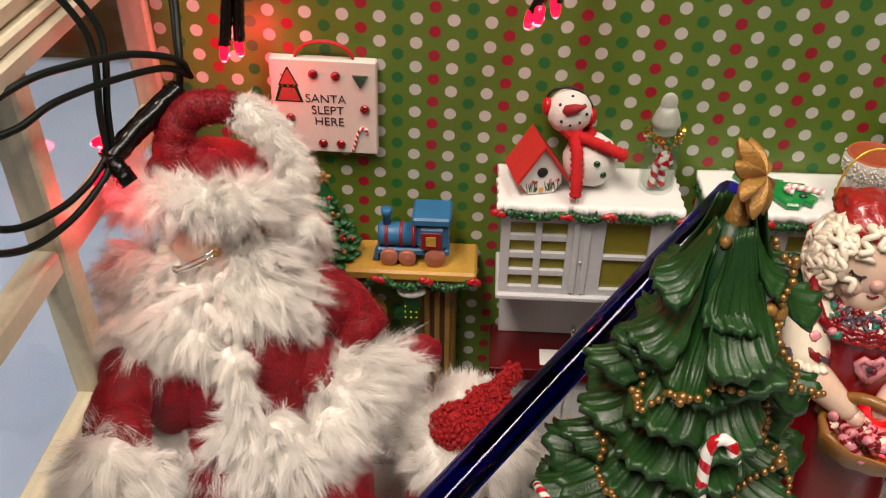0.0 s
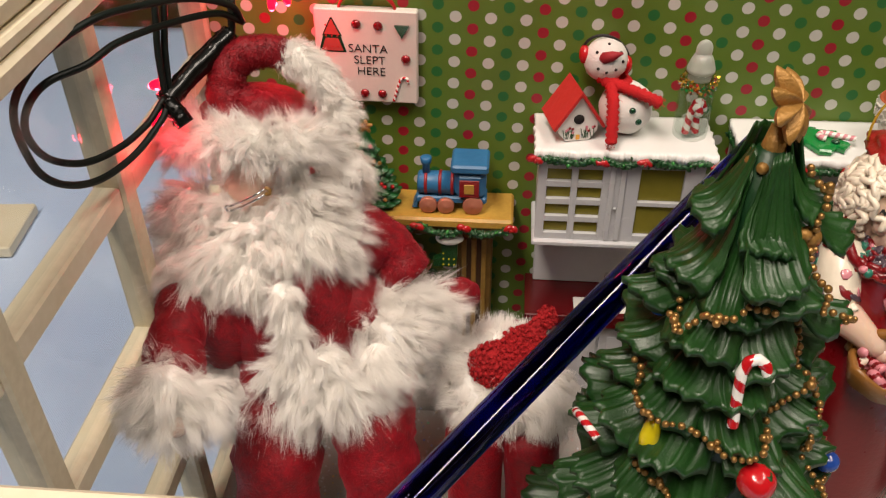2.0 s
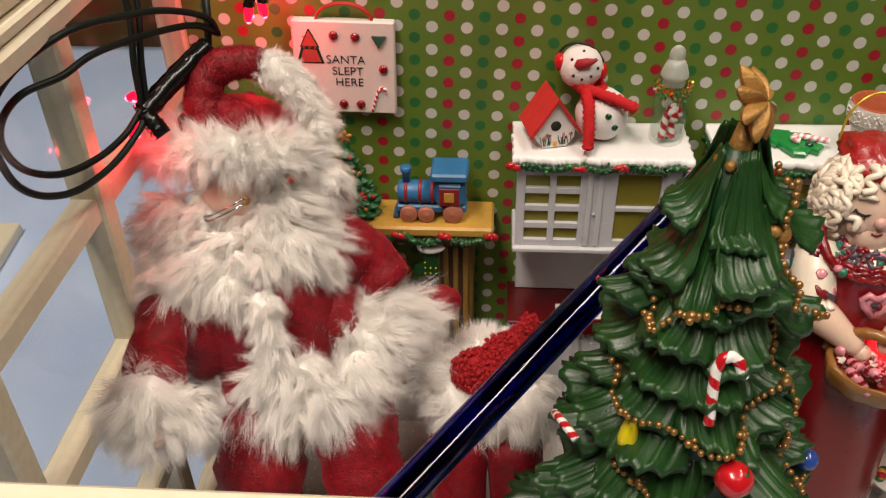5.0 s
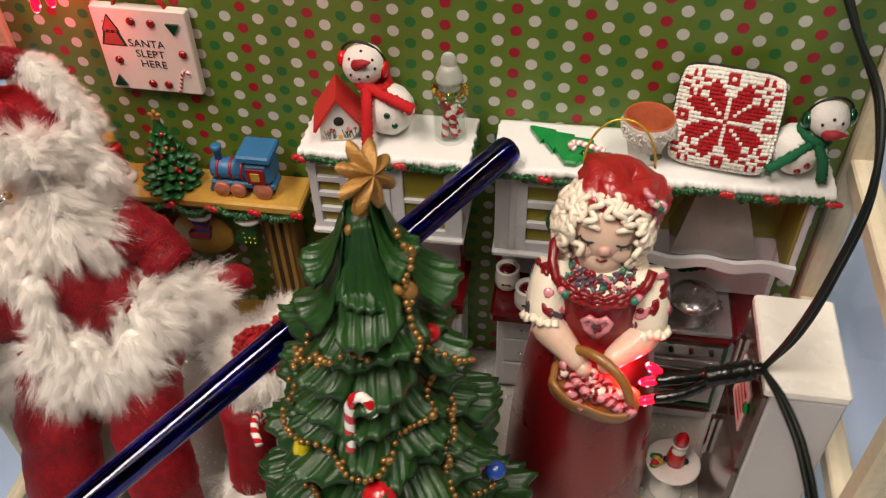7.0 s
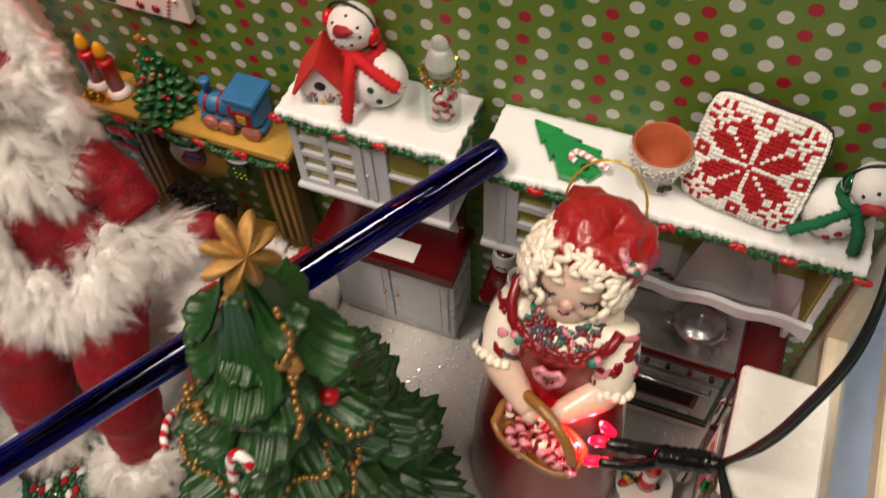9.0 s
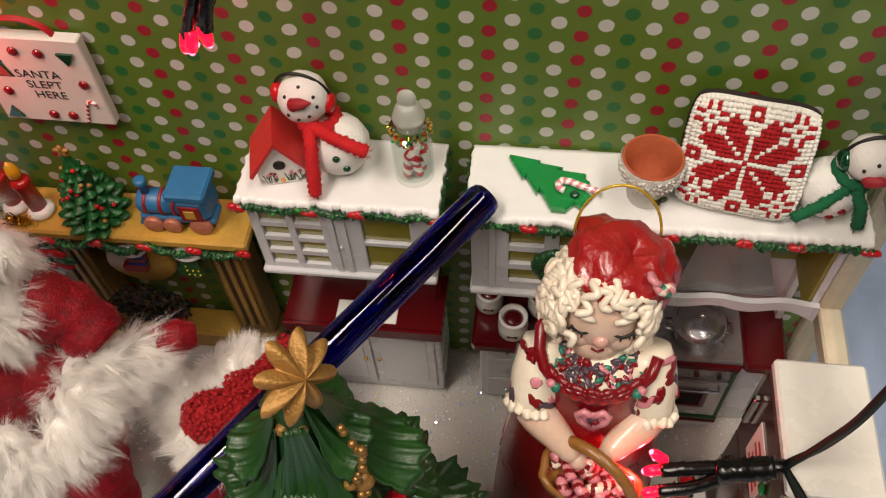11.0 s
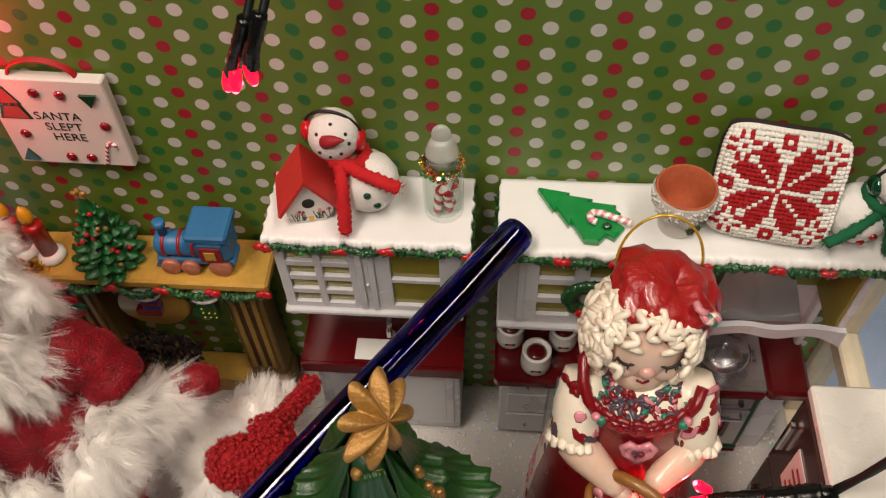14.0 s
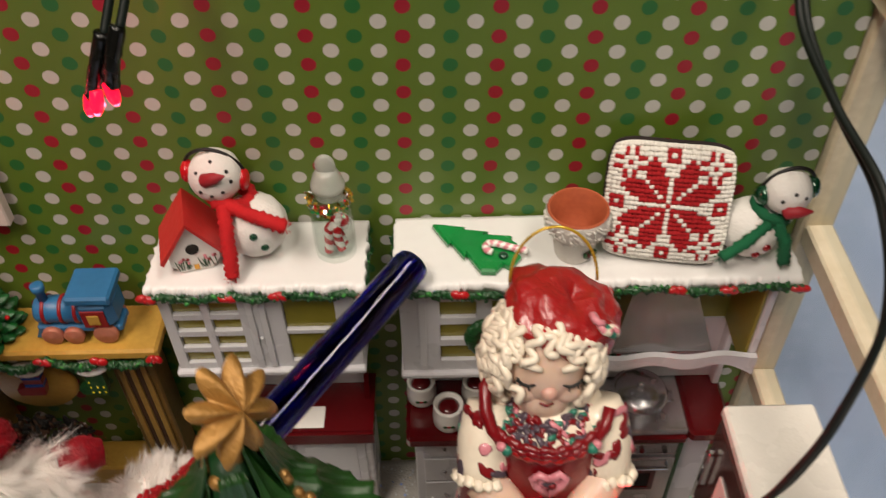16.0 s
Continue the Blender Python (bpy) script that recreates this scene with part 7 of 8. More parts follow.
def clay_figurine():
    """Clay ornament of a woman in a red apron: one cast piece."""
    g = Geo()
    X, Y = 0.0475, -0.0800
    at = pose(X, Y, 0)
    rng = random.Random(12)

    def dab(p, nrm, w, h, m):
        q = Vector(nrm).normalized().to_track_quat("Z", "Y").to_matrix().to_4x4()
        g.ball((0, 0, 0), (w, h, 0.0004), m, Matrix.Translation(p) @ q @ pose(0, 0, 0, 0, 0, rng.uniform(0, 180)), seg=10, rings=4, rough=0.35, freq=700)

    # skirt: printed dress behind, red apron in front
    g.lathe([(0.0, 0.0012), (0.0345, 0.0012), (0.0365, 0.006), (0.0355, 0.030), (0.0340, 0.060), (0.0315, 0.090), (0.0275, 0.118), (0.0245, 0.132), (0.0225, 0.150), (0.0205, 0.164), (0.0120, 0.169), (0.0, 0.170)], HAIR, at, seg=48, closed=False, wobble=0.03)
    ap = []
    prof = [(0.0375, 0.004), (0.0367, 0.030), (0.0352, 0.060), (0.0327, 0.090), (0.0287, 0.118), (0.0255, 0.132)]
    for r, z in prof:
        for j in range(29):
            a = radians(-168 + 156 * j / 28)
            ap.append((r * 1.012 * math.cos(a), r * 1.012 * math.sin(a), z))
    g.add(ap, [(i * 29 + j, i * 29 + j + 1, (i + 1) * 29 + j + 1, (i + 1) * 29 + j) for i in range(5) for j in range(28)], CLAY_RED, at)
    # apron bib
    bib = []
    for i in range(8):
        z = 0.130 + 0.0345 * i / 7
        r = 0.0262 - 0.0050 * i / 7
        for j in range(17):
            a = radians(-142 + 104 * j / 16)
            bib.append((r * math.cos(a), r * math.sin(a), z))
    g.add(bib, [(i * 17 + j, i * 17 + j + 1, (i + 1) * 17 + j + 1, (i + 1) * 17 + j) for i in range(7) for j in range(16)], CLAY_RED, at)
    for k, (r, z) in enumerate(((0.0220, 0.1628), (0.0217, 0.1646), (0.0209, 0.1662))):
        rope = [(X + r * math.cos(radians(-154 + 128 * s / 48)), Y + r * math.sin(radians(-154 + 128 * s / 48)), z + 0.0006 * math.sin(s * 1.1 + k)) for s in range(49)]
        g.tube(rope, [0.0014 * (1 + 0.22 * math.sin(s * (1.5 + 0.3 * k))) for s in range(49)], CLAY_RED if k else HAT_RED, seg=9, knob=0.25)
    for s in (-1, 1):
        g.tube([(X + s * 0.0150, Y - 0.0168, 0.1640), (X + s * 0.0185, Y - 0.0130, 0.1672), (X + s * 0.0205, Y - 0.0080, 0.1715), (X + s * 0.0205, Y - 0.0015, 0.1755), (X + s * 0.0160, Y + 0.0060, 0.1775)][:5 if s < 0 else 3], [0.0015, 0.0020, 0.0022, 0.0022, 0.0018][:5 if s < 0 else 3], CLAY_RED, seg=12, knob=0.08)
        g.ball((X + s * 0.0140, Y - 0.0190, 0.1645), 0.0020, CLAY_GREEN, seg=8, rings=6, rough=0.3, freq=600)
        g.ball((X + s * 0.0156, Y - 0.0182, 0.1655), 0.0018, CLAY_PINK, seg=8, rings=6, rough=0.3, freq=600)
    # printed spots on dress and sleeves
    for i in range(150):
        a, z = radians(rng.uniform(-10, 192)), rng.uniform(0.01, 0.125)
        r = np.interp(z, [0.006, 0.06, 0.118, 0.132], [0.0367, 0.0343, 0.0278, 0.0248])
        dab((X + r * math.cos(a), Y + r * math.sin(a), z), (math.cos(a), math.sin(a), 0.05), rng.uniform(0.0015, 0.003), rng.uniform(0.002, 0.0045), rng.choice([CLAY_GREY, CLAY_PINK, CLAY_RED, CLAY_GREEN, CLAY_PINK]))
    # crumpled printed ruffle under the chin
    for i in range(130):
        a = radians(rng.uniform(-174, -6))
        f = rng.random()
        r = 0.0182 - 0.0080 * f
        m = pose(X + r * math.cos(a), Y - 0.0015 + r * math.sin(a), 0.1638 + 0.0056 * f + rng.uniform(-0.0006, 0.0006), rng.uniform(-60, 60), rng.uniform(-60, 60), rng.uniform(0, 360))
        g.ball((0, 0, 0), (rng.uniform(0.0016, 0.0034), rng.uniform(0.0007, 0.0013), rng.uniform(0.0010, 0.0020)), rng.choice([CLAY_GREEN, CLAY_GREY, CLAY_RED, CLAY_RED, CLAY_GREY, CLAY_PINK, CLAY_GREY, CLAY_RED]), m, seg=8, rings=6, rough=0.5, freq=520)
    # sleeves, arms
    for s, elbow, wrist in ((-1, (0.0255, -0.0985, 0.1465), (0.0440, -0.1130, 0.1350)), (1, (0.0695, -0.0955, 0.1425), (0.0530, -0.1125, 0.1385))):
        sh = Vector((X + s * 0.0180, Y + 0.000, 0.1650))
        el = Vector(elbow)
        P = [sh.lerp(el, i / 6) for i in range(7)]
        g.tube(P, [0.0080, 0.0093, 0.0100, 0.0100, 0.0095, 0.0088, 0.0080], HAIR, seg=20, knob=0.04)
        for i in range(16):
            a = 2 * math.pi * i / 16
            d = (el - sh).normalized()
            o = d.orthogonal().normalized()
            o2 = d.cross(o)
            c = el + (o * math.cos(a) + o2 * math.sin(a)) * 0.0080
            g.ball(c + Vector((rng.uniform(-1, 1), rng.uniform(-1, 1), rng.uniform(-1, 1))) * 0.0006, (0.0021, 0.0026, 0.0017), HAIR, seg=8, rings=6, rough=0.5, freq=420)
        for i in range(34):
            f = rng.uniform(0.05, 0.85)
            d = (el - sh).normalized()
            o = d.orthogonal().normalized()
            o2 = d.cross(o)
            a = rng.uniform(0, 6.28)
            rr = 0.0098 if f < 0.7 else 0.0088
            u = o * math.cos(a) + o2 * math.sin(a)
            dab(sh.lerp(el, f) + u * (rr - 0.0001), u, rng.uniform(0.0012, 0.0026), rng.uniform(0.0022, 0.0046), rng.choice([CLAY_RED, CLAY_GREEN, CLAY_GREY, CLAY_PINK, CLAY_RED]))
        w = Vector(wrist)
        A = [el.lerp(w, i / 6) for i in range(7)]
        g.tube(A, [0.0070, 0.0074, 0.0070, 0.0062, 0.0054, 0.0048, 0.0030], SKIN, seg=16)
        g.ball(w, 0.0038, SKIN, seg=12, rings=8)
    # heart on the bib
    for s in (-1, 1):
        g.tube([(X + s * 0.0003, Y - 0.0258, 0.1478), (X + s * 0.0044, Y - 0.0250, 0.1522), (X + s * 0.0056, Y - 0.0242, 0.1552), (X + s * 0.0034, Y - 0.0240, 0.1574), (X, Y - 0.0246, 0.1552)], 0.0014, CLAY_PINK, seg=8)
    g.ball((X, Y - 0.0242, 0.1530), (0.0046, 0.0012, 0.0042), CLAY_PINK, seg=16, rings=10)
    g.ball((X, Y - 0.0250, 0.1532), (0.0027, 0.0010, 0.0021), CLAY_GREY, seg=8, rings=6, rough=0.3, freq=600)
    g.ball((X + 0.001, Y - 0.0258, 0.1530), (0.0013, 0.0010, 0.0012), CLAY_RED, seg=8, rings=6)
    # head, tipped forward
    H = Matrix.Translation((X - 0.0008, -0.0718, 0.1805)) @ pose(0, 0, 0, -14, 5, 1)
    g.ball((0, 0, 0), (0.0162, 0.0168, 0.0188), SKIN, H, seg=30, rings=20)
    g.ball((0.0002, -0.0164, -0.0036), (0.0028, 0.0023, 0.0025), BLUSH, H, seg=16, rings=12)
    g.ball((0, -0.0098, -0.0108), (0.0092, 0.0062, 0.0078), SKIN, H, seg=20, rings=14)
    for s in (-1, 1):
        g.ball((s * 0.0066, -0.0126, -0.0056), (0.0052, 0.0030, 0.0048), SKIN, H, seg=14, rings=8)
        e = [(s * 0.0066 + 0.0038 * math.cos(a), -0.0162 + 0.0011 * abs(math.cos(a)), 0.0012 + 0.0022 * math.sin(a)) for a in np.linspace(math.pi, 2 * math.pi, 9)]
        g.tube(e, 0.00055, INK, H, seg=6)
        for k in (0, 2, 4, 6, 8):
            p = e[k]
            g.tube([p, (p[0] + (k - 4) * 0.00022, p[1] - 0.0004, p[2] - 0.0016)], 0.0003, INK, H, seg=5)
        g.tube([(s * 0.0032, -0.0164, 0.0056), (s * 0.0062, -0.0160, 0.0068), (s * 0.0100, -0.0140, 0.0060)], [0.0009, 0.0014, 0.0010], HAIR, H, seg=8, knob=0.25)
    g.tube([(-0.0022, -0.0158, -0.0082), (0, -0.0165, -0.0088), (0.0022, -0.0158, -0.0082)], 0.00045, CLAY_RED, H, seg=6)
    # hair: wavy clay ropes
    T = Matrix.Translation((0.0535, -0.0652, 0.1932)) @ pose(0, 0, 0, 6, 21, 0)
    under = T.inverted() @ H
    g.ball((0, 0.0036, 0.0018), (0.0180, 0.0162, 0.0195), HAIR, H, seg=26, rings=18, rough=0.08, freq=300)
    for i in range(250):
        th, ph = rng.uniform(0, 2 * math.pi), math.acos(rng.uniform(-0.7, 1.0))
        d = Vector((math.sin(ph) * math.cos(th), math.sin(ph) * math.sin(th), math.cos(ph)))
        if d.y < -0.22 and d.z < 0.60 and abs(d.x) < 0.64:
            continue
        w = under @ (d * 0.0205)
        if (w.x / 0.0205) ** 2 + (w.y / 0.0185) ** 2 + (w.z / 0.0110) ** 2 < 0.86:
            continue
        o = Vector((-d.x * d.z, -d.y * d.z, 1 - d.z * d.z)) * -1 + Vector((rng.uniform(-0.6, 0.6), rng.uniform(-0.6, 0.6), rng.uniform(-0.6, 0.6)))
        o = (o - d * o.dot(d)).normalized()
        o2 = d.cross(o)
        ln, wv, p0 = rng.uniform(0.010, 0.016), rng.uniform(0.0015, 0.0023), rng.uniform(0, 6.28)
        pts = []
        for k in range(25):
            f = k / 24
            q = d * 0.0186 + o * (ln * (f - 0.5)) + o2 * wv * math.sin(p0 + f * 15.0)
            q = q.normalized() * (0.0192 + 0.0009 * math.sin(p0 * 2 + f * 9.5) + 0.0004 * (i % 3))
            pts.append((q.x * 1.02, q.y * 1.0, q.z * 1.06))
        g.tube(pts, [0.0009] + [0.00138] * 23 + [0.0008], HAIR, H, seg=8)
    # soft red hat, modelled in folds
    crown = []
    nu, nv = 30, 44
    for i in range(nu + 1):
        ph = math.pi * i / nu
        for j in range(nv):
            a = 2 * math.pi * j / nv
            d = Vector((math.sin(ph) * math.cos(a), math.sin(ph) * math.sin(a), math.cos(ph)))
            fold = 0.16 * noise.noise(d * 2.1 + Vector((3, 1, 7))) + 0.09 * noise.noise(d * 4.7) + 0.035 * noise.noise(d * 11)
            dent = 0.42 * math.exp(-((d.x - 0.05) ** 2 / 0.035 + (d.y - 0.05) ** 2 / 0.16)) * max(0, d.z)
            k = 1 + fold - dent
            crown.append((d.x * 0.0200 * k, d.y * 0.0180 * k, d.z * (0.0108 if d.z > 0 else 0.0085) * k))
    g.add(crown, [(i * nv + j, (i + 1) * nv + j, (i + 1) * nv + (j + 1) % nv, i * nv + (j + 1) % nv) for i in range(nu) for j in range(nv)], HAT_RED, T)
    for i, (x, y, z) in enumerate(((0.0045, -0.0090, 0.0100), (0.0068, -0.0105, 0.0092), (0.0090, -0.0108, 0.0084), (0.0114, -0.0104, 0.0078), (0.0136, -0.0095, 0.0070))):
        m = T @ pose(x, y, z, 30 * i, 20, 50 * i)
        g.tube([(0.0021 * math.cos(k * 0.9), 0.0021 * math.sin(k * 0.9), 0.0006 * k) for k in range(7)], 0.0012, CLAY_GREEN if i == 2 else CLAY_PINK, m, seg=8, stripe=HAIR if i % 2 else None, twist=0.4)
    # gold hanging loop
    loop = [(X + 0.003 + 0.0145 * math.cos(a), -0.0570 + 0.0060 * math.sin(a), 0.2000 + 0.0190 * math.sin(a)) for a in np.linspace(0, math.pi, 22)]
    g.tube(loop, 0.0005, GOLD_WIRE, seg=8)
    # basket with sweets: a thick pinched trough, its handle over the hands
    K = pose(0.0490, -0.1180, 0.1265, 0, 10, -12)

    def trough(r, z0, z1, dep):
        """Closed ring wall from outside to inside of an oblong bowl."""
        prof = [(0.72, z0), (0.90, z0 + dep * 0.25), (1.0, z0 + dep * 0.7), (1.04, z1), (0.96, z1 + 0.0006), (0.88, z1), (0.84, z0 + dep * 0.6), (0.60, z0 + dep * 0.55), (0.0, z0 + dep * 0.54)]
        vs, n = [], 40
        for s, z in prof:
            for q in range(n):
                a = 2 * math.pi * q / n
                ex = 0.62
                cx, sy = math.copysign(abs(math.cos(a)) ** ex, math.cos(a)), math.copysign(abs(math.sin(a)) ** ex, math.sin(a))
                w = 1 + 0.035 * noise.noise((cx * 3, sy * 3, z * 400))
                vs.append((r[0] * s * cx * w, r[1] * s * sy * w, z + 0.0012 * noise.noise((cx * 2, sy * 2, 5)) + 0.0025 * abs(cx) ** 3 * (z - z0) / dep))
        g.add(vs, [(p * n + q, p * n + (q + 1) % n, (p + 1) * n + (q + 1) % n, (p + 1) * n + q) for p in range(len(prof) - 1) for q in range(n)], BASKET, K)

    trough((0.0190, 0.0100), -0.0085, 0.0015, 0.0100)
    hp = [(0.0170 * math.cos(a) - 0.001, 0.0030 + 0.0060 * math.cos(a) * -1, 0.0008 + 0.0170 * math.sin(a)) for a in np.linspace(0, math.pi, 18)]
    g.tube(hp, 0.0023, BASKET, K, seg=10, knob=0.12)
    for i in range(14):
        m = K @ pose(-0.0135 + 0.0021 * i, rng.uniform(-0.0058, 0.0054), 0.0008 + rng.uniform(0, 0.0040), rng.uniform(-60, 60), rng.uniform(-60, 60), rng.uniform(0, 360))
        cane(g, [(-0.0066, 0, 0), (-0.0026, 0, 0.0012), (0.0014, 0, 0.0028), (0.0036, 0, 0.0016), (0.0042, 0, -0.0012)], 0.0021, 4.0, m, a=CLAY_PINK if i % 4 else HAIR, b=CLAY_RED)
    return solo("clay_figurine", g, "clay figurine of a woman in red apron with basket", "figurine")


clay_figurine()


# ---- small things on the floor ----
def gnome_stand():
    s = thing("cake_stand", "small white round stand on the snowy floor", "stand", (0.0985, -0.0830, 0.001))
    part("foot", Geo().lathe([(0.009, 0.0), (0.0085, 0.001), (0.0035, 0.004), (0.003, 0.024)], WHITE_GLOSS, pose(0.0985, -0.083, 0.001), seg=24), s)
    part("plate", Geo().lathe([(0.003, 0.0242), (0.0135, 0.0252), (0.0142, 0.0266), (0.0135, 0.0270), (0.0, 0.0268)], WHITE_GLOSS, pose(0.0985, -0.083, 0.001), seg=32, closed=False), s)
    g = Geo()
    z = 0.0280
    g.lathe([(0.0052, 0.0), (0.0050, 0.004), (0.0038, 0.010), (0.002, 0.013)], RED_GLOSS, pose(0.0995, -0.0825, z), seg=18)
    g.ball((0.0995, -0.0830, z + 0.0145), 0.0036, SKIN, seg=12, rings=8)
    g.ball((0.0995, -0.0850, z + 0.0122), (0.0036, 0.0022, 0.0034), WHITE_GLOSS, seg=10, rings=8, rough=0.2, freq=400)
    g.lathe([(0.0044, 0.0), (0.0042, 0.0016)], WHITE_GLOSS, pose(0.0995, -0.083, z + 0.0165), seg=14)
    g.lathe([(0.0040, 0.0), (0.0032, 0.005), (0.0016, 0.0085), (0.0003, 0.0100)], RED_GLOSS, pose(0.0995, -0.083, z + 0.0180, 10, 6, 0), seg=16)
    for s2 in (-1, 1):
        g.ball((0.0995 + s2 * 0.0048, -0.0838, z + 0.0022), 0.0018, INK, seg=8, rings=6)
    solo("gnome_figurine", g, "tiny figurine in red cap on the white stand", "figurine")
    rng = random.Random(8)
    h = Geo()
    for i in range(9):
        h.ball((0.0895 + rng.uniform(-0.0022, 0.0022), -0.0850 + rng.uniform(-0.003, 0.003), z + 0.0012 + 0.0015 * (i // 3)), (0.0022, 0.0018, 0.0014), rng.choice([LEAF, FELT_GREEN, RED_GLOSS, OCHRE]), seg=8, rings=6)
    solo("holly_cluster", h, "tiny cluster of green leaves and red berries on the stand", "holly")


gnome_stand()

rug = Geo()
rng = random.Random(15)
for ringno in range(9):
    R = 0.006 + 0.0042 * ringno
    n = max(8, int(2 * math.pi * R / 0.0042))
    for i in range(n):
        a = 2 * math.pi * i / n
        rug.ball((0, 0, 0), (0.0030, 0.0019, 0.0016), rng.choice([LEAF, CHENILLE_GREEN, LEAF, YARN_WHITE if ringno % 2 else LEAF, YARN_RED]), pose(-0.172 + R * math.cos(a), -0.168 + R * 0.92 * math.sin(a), 0.0022, 0, 0, math.degrees(a) + 60), seg=7, rings=5)
solo("braided_mat", rug, "round green braided mat with white and red flecks", "mat", kind="stuff")

gl = Geo()
flake = [(-0.00035, -0.00035, 0), (0.00035, -0.00035, 0), (0.00035, 0.00035, 0), (-0.00035, 0.00035, 0)]
SPARK = [mat("glitter_silver", "e8ecf0", 0.08, bump=0, vary=0.02, coat=1.0, Specular_IOR_Level=1.0), mat("glitter_gold", "f2dca0", 0.08, bump=0, vary=0.02, coat=1.0, Specular_IOR_Level=1.0), mat("glitter_blue", "a9c4ff", 0.08, bump=0, vary=0.02, coat=1.0, Specular_IOR_Level=1.0), mat("glitter_green", "a8f0d0", 0.08, bump=0, vary=0.02, coat=1.0, Specular_IOR_Level=1.0)]
for i in range(9000):
    x, y = rng.uniform(-0.245, 0.150), rng.uniform(-0.29, -0.004)
    gl.add(flake, [(0, 1, 2, 3)], SPARK[0 if i % 3 else rng.randrange(4)], pose(x, y, 0.0022, rng.gauss(0, 24), rng.gauss(0, 24), rng.uniform(0, 90)) @ Matrix.Scale(rng.uniform(0.7, 2.0), 4), smooth=False)
solo("floor_glitter", gl, "silver and gold glitter flakes scattered on the snow", "glitter", kind="stuff")


# ---- strings of red lights ----
def smooth_path(pts, n=8):
    P = [Vector(p) for p in pts]
    P = [P[0] * 2 - P[1]] + P + [P[-1] * 2 - P[-2]]
    out = []
    for i in range(1, len(P) - 2):
        a, b, c, d = P[i - 1], P[i], P[i + 1], P[i + 2]
        for k in range(n):
            t = k / n
            out.append(0.5 * ((2 * b) + (c - a) * t + (2 * a - 5 * b + 4 * c - d) * t * t + (3 * b - a - 3 * c + d) * t ** 3))
    out.append(P[-2])
    return out


def light_string(label, at, cables, sleeves, bulbs, watts, r=0.0013):
    s = thing("light_string", label, "string lights", at, "red light strings")
    for pts in cables:
        part("cable", Geo().tube(smooth_path(pts), r, CABLE, seg=10), s, "dark green cable")
    for pts, rad in sleeves:
        part("sleeve", Geo().tube(smooth_path(pts), rad, TAPE, seg=14, knob=0.22), s, "shiny black taped sleeve")
    for p, d in bulbs:
        q = Vector(d).normalized().to_track_quat("Z", "Y").to_matrix().to_4x4()
        m = Matrix.Translation(p) @ q
        b = part("bulb", Geo().lathe([(0.0014, -0.004), (0.0019, -0.0034), (0.0020, 0.0), (0.0018, 0.0016), (0.0013, 0.0028), (0.0004, 0.0034)], LED, m, seg=16), s, "glowing red bulb")
        part("filament", Geo().ball((0, 0, 0.0026), 0.0012, LED_CORE, m, seg=10, rings=8).ball((0.0012, -0.0010, 0.0004), 0.0009, LED_CORE, m, seg=8, rings=6), b, "bright glowing core")
        led_light(*(Vector(p) + Vector(d).normalized() * 0.0075), watts)


light_string("dark cable with two red bulbs hanging by the sign", (-0.208, -0.02, 0.25),
             [[(-0.2090, -0.0190, 0.2580), (-0.2085, -0.0120, 0.2800), (-0.2080, -0.0040, 0.3030), (-0.2078, 0.0100, 0.3025)], [(-0.2045, -0.0180, 0.2580), (-0.2040, -0.0110, 0.2800), (-0.2030, -0.0030, 0.3025), (-0.2028, 0.0100, 0.3020)]],
             [([(-0.2112, -0.0240, 0.2415), (-0.2100, -0.0215, 0.2500), (-0.2088, -0.0180, 0.2620)], 0.0024), ([(-0.2058, -0.0205, 0.2425), (-0.2052, -0.0195, 0.2510), (-0.2044, -0.0170, 0.2620)], 0.0024)],
             [((-0.2116, -0.0245, 0.2385), (-0.1, -0.15, -1)), ((-0.2060, -0.0210, 0.2395), (0.15, -0.1, -1))], 0.030)
light_string("dark cable with three red bulbs hanging before the wall", (-0.08, -0.043, 0.28),
             [[(-0.0790, -0.0400, 0.2840), (-0.0740, -0.0260, 0.3000), (-0.0720, -0.0060, 0.3040), (-0.0715, 0.0100, 0.3020)], [(-0.0740, -0.0400, 0.2860), (-0.0690, -0.0260, 0.3010), (-0.0665, -0.0060, 0.3040), (-0.0660, 0.0100, 0.3020)]],
             [([(-0.0868, -0.0412, 0.2660), (-0.0835, -0.0415, 0.2740), (-0.0785, -0.0400, 0.2860)], 0.0023), ([(-0.0790, -0.0440, 0.2715), (-0.0770, -0.0435, 0.2790), (-0.0738, -0.0400, 0.2880)], 0.0023)],
             [((-0.0883, -0.0415, 0.2630), (-0.25, -0.1, -1)), ((-0.0792, -0.0448, 0.2690), (0.1, -0.1, -1)), ((-0.0850, -0.0440, 0.2655), (-0.1, -0.5, -1))], 0.005)
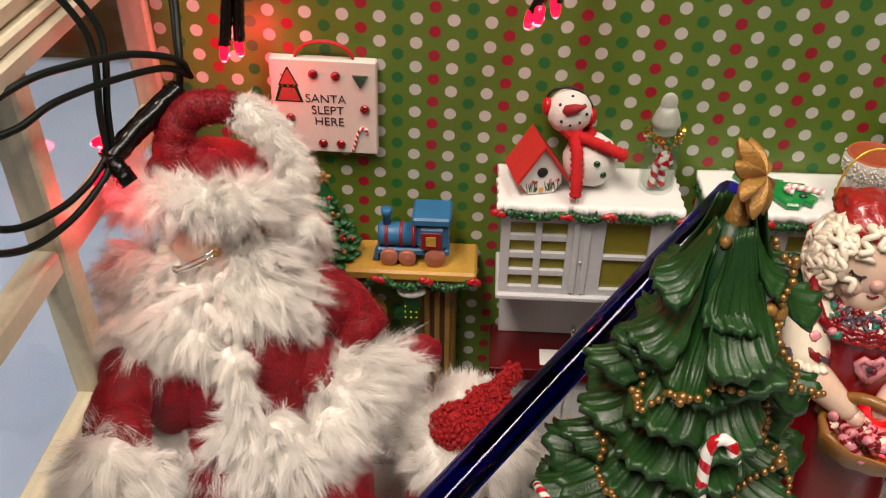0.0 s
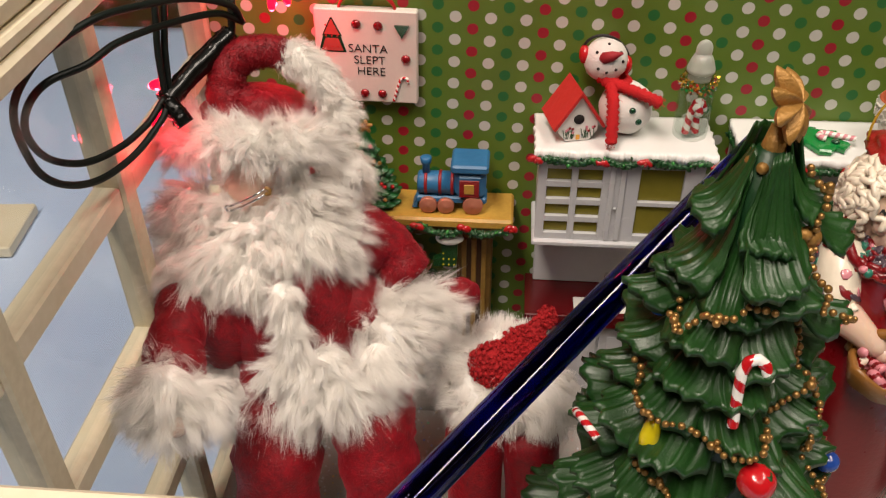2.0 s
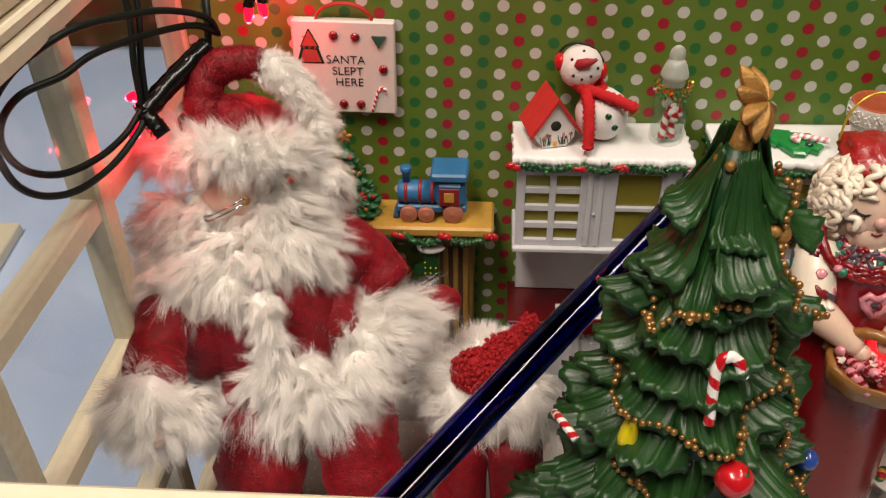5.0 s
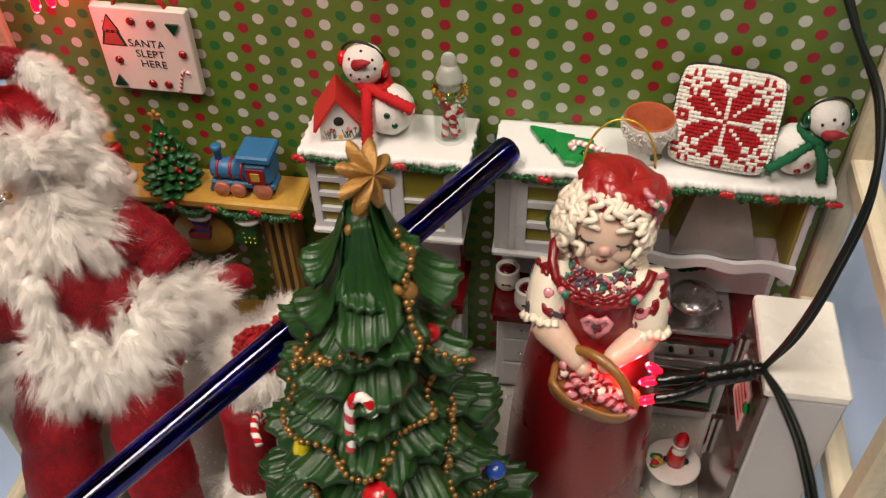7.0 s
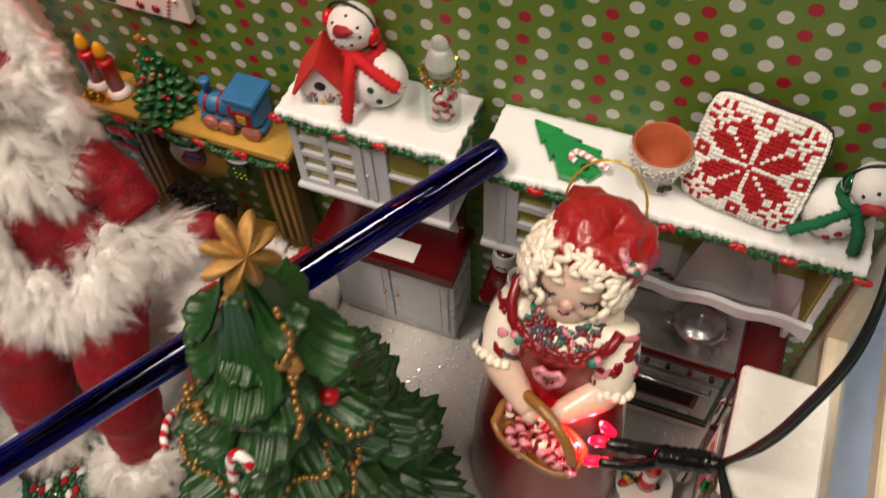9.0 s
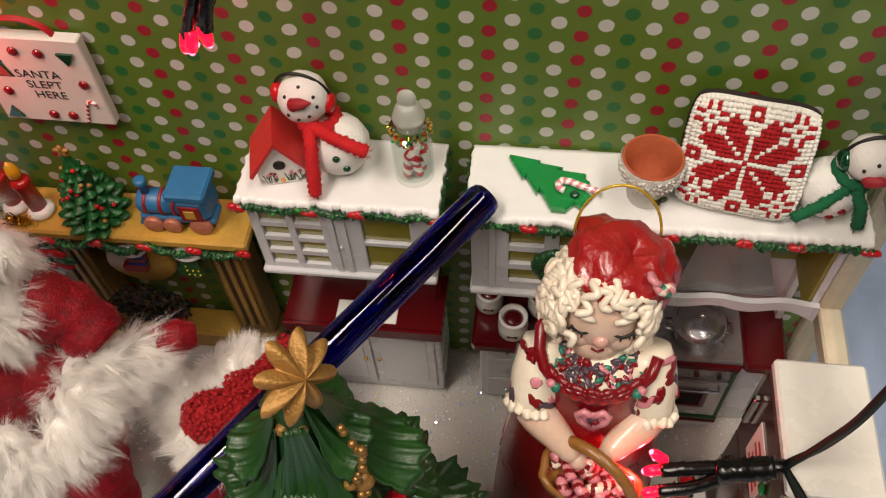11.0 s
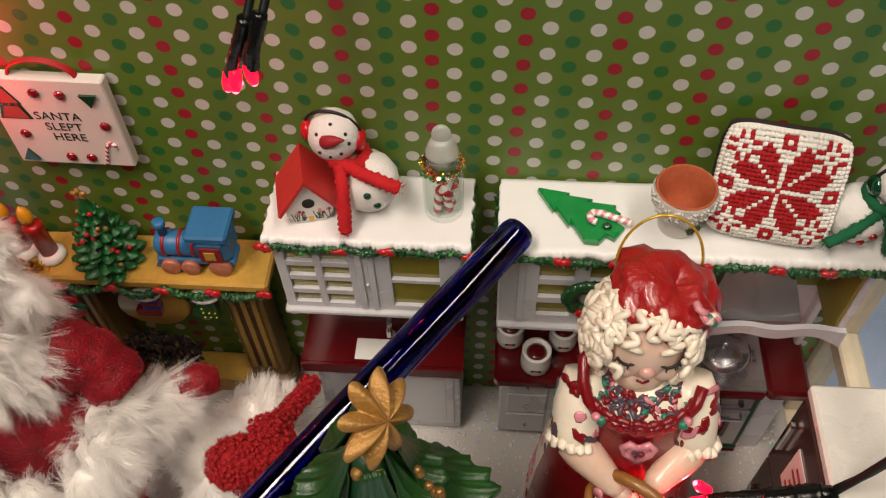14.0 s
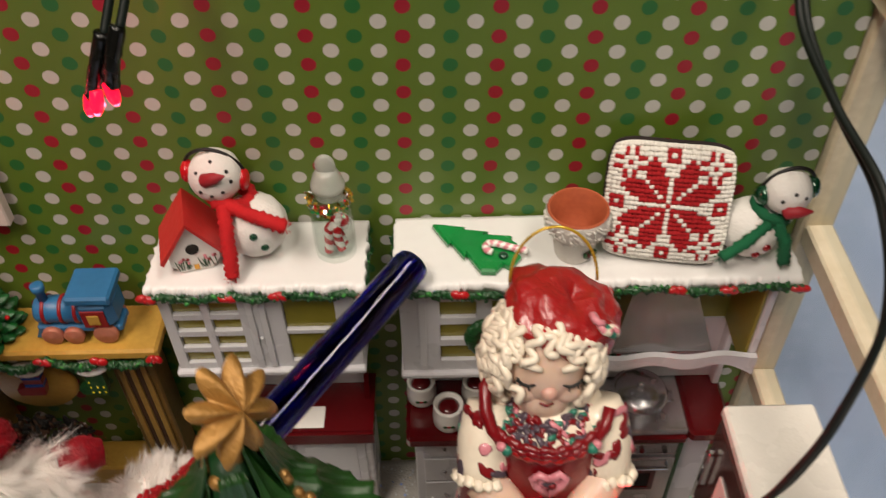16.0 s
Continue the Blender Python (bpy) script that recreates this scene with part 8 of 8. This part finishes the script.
light_string("tangled dark cable and taped red bulbs by the side frame", (-0.235, -0.06, 0.22),
             [[(-0.2352, -0.0926, 0.2281), (-0.2367, -0.1009, 0.2232), (-0.2418, -0.1167, 0.2181), (-0.2477, -0.1333, 0.2178), (-0.2526, -0.1461, 0.2233), (-0.2566, -0.1527, 0.2316), (-0.2589, -0.1537, 0.2432), (-0.2592, -0.1524, 0.2524), (-0.2575, -0.1474, 0.2593), (-0.2528, -0.1361, 0.2656), (-0.2434, -0.1190, 0.2695), (-0.2350, -0.1004, 0.2669), (-0.2256, -0.0808, 0.2620), (-0.2164, -0.0639, 0.2528), (-0.2142, -0.0589, 0.2439)],
              [(-0.2371, -0.0933, 0.2284), (-0.2409, -0.1030, 0.2231), (-0.2461, -0.1170, 0.2212), (-0.2530, -0.1316, 0.2230), (-0.2593, -0.1416, 0.2304), (-0.2620, -0.1449, 0.2410), (-0.2602, -0.1426, 0.2499), (-0.2545, -0.1369, 0.2559), (-0.2458, -0.1261, 0.2571), (-0.2403, -0.1125, 0.2588), (-0.2315, -0.0915, 0.2565), (-0.2205, -0.0693, 0.2518), (-0.2148, -0.0589, 0.2444)],
              [(-0.2370, -0.0930, 0.2270), (-0.2365, -0.0920, 0.2450), (-0.2370, -0.0860, 0.2700), (-0.2480, -0.0900, 0.2915), (-0.2600, -0.0900, 0.2918)],
              [(-0.2360, -0.0910, 0.2270), (-0.2350, -0.0890, 0.2450), (-0.2355, -0.0800, 0.2700), (-0.2480, -0.0830, 0.2915), (-0.2600, -0.0830, 0.2918)],
              [(-0.2190, -0.0600, 0.2400), (-0.2195, -0.0540, 0.2550), (-0.2300, -0.0270, 0.2760), (-0.2460, -0.0280, 0.2915), (-0.2600, -0.0300, 0.2918)],
              [(-0.2185, -0.0610, 0.2400), (-0.2180, -0.0560, 0.2550), (-0.2270, -0.0320, 0.2760), (-0.2460, -0.0360, 0.2915), (-0.2600, -0.0380, 0.2918)]],
             [([(-0.2195, -0.0610, 0.2395), (-0.2240, -0.0690, 0.2365), (-0.2310, -0.0810, 0.2315), (-0.2370, -0.0930, 0.2265)], 0.0042), ([(-0.2362, -0.0935, 0.2275), (-0.2330, -0.0950, 0.2235), (-0.2298, -0.0962, 0.2190)], 0.0036)],
             [((-0.2420, -0.0860, 0.2300), (-0.8, -0.1, -0.2)), ((-0.2395, -0.0985, 0.2210), (-0.3, -0.3, -1))], 0.013)
light_string("dark cable with taped red bulbs lying across the refrigerator", (0.10, -0.115, 0.14),
             [[(0.1140, -0.1140, 0.1490), (0.1200, -0.1140, 0.1700), (0.1240, -0.1150, 0.2000), (0.1290, -0.1080, 0.2380), (0.1290, -0.0880, 0.2600), (0.1240, -0.0560, 0.2680), (0.1210, -0.0240, 0.2780), (0.1220, -0.0050, 0.3030), (0.1220, 0.0100, 0.3025)],
              [(0.1150, -0.1125, 0.1490), (0.1225, -0.1130, 0.1700), (0.1265, -0.1130, 0.2000), (0.1310, -0.1050, 0.2340), (0.1300, -0.0840, 0.2560), (0.1255, -0.0530, 0.2660), (0.1230, -0.0220, 0.2790), (0.1245, -0.0050, 0.3030), (0.1245, 0.0100, 0.3025)],
              [(0.1140, -0.1150, 0.1490), (0.1200, -0.1290, 0.1500), (0.1270, -0.1480, 0.1440), (0.1330, -0.1700, 0.1250), (0.1360, -0.2000, 0.0700), (0.1300, -0.2300, 0.0040)],
              [(0.1145, -0.1165, 0.1490), (0.1190, -0.1310, 0.1495), (0.1255, -0.1510, 0.1430), (0.1310, -0.1740, 0.1230), (0.1330, -0.2050, 0.0680), (0.1260, -0.2330, 0.0040)]],
             [([(0.0745, -0.1130, 0.1320), (0.0850, -0.1125, 0.1355), (0.0960, -0.1130, 0.1410), (0.1140, -0.1140, 0.1490)], 0.0026), ([(0.0740, -0.1195, 0.1285), (0.0850, -0.1185, 0.1325), (0.0960, -0.1160, 0.1400)], 0.0024), ([(0.0930, -0.1145, 0.1400), (0.1020, -0.1145, 0.1440), (0.1110, -0.1145, 0.1485)], 0.0042)],
             [((0.0712, -0.1130, 0.1310), (-1, -0.1, -0.3)), ((0.0706, -0.1200, 0.1270), (-1, -0.2, -0.25)), ((0.0730, -0.1085, 0.1345), (-0.8, 0.2, 0.5))], 0.030)
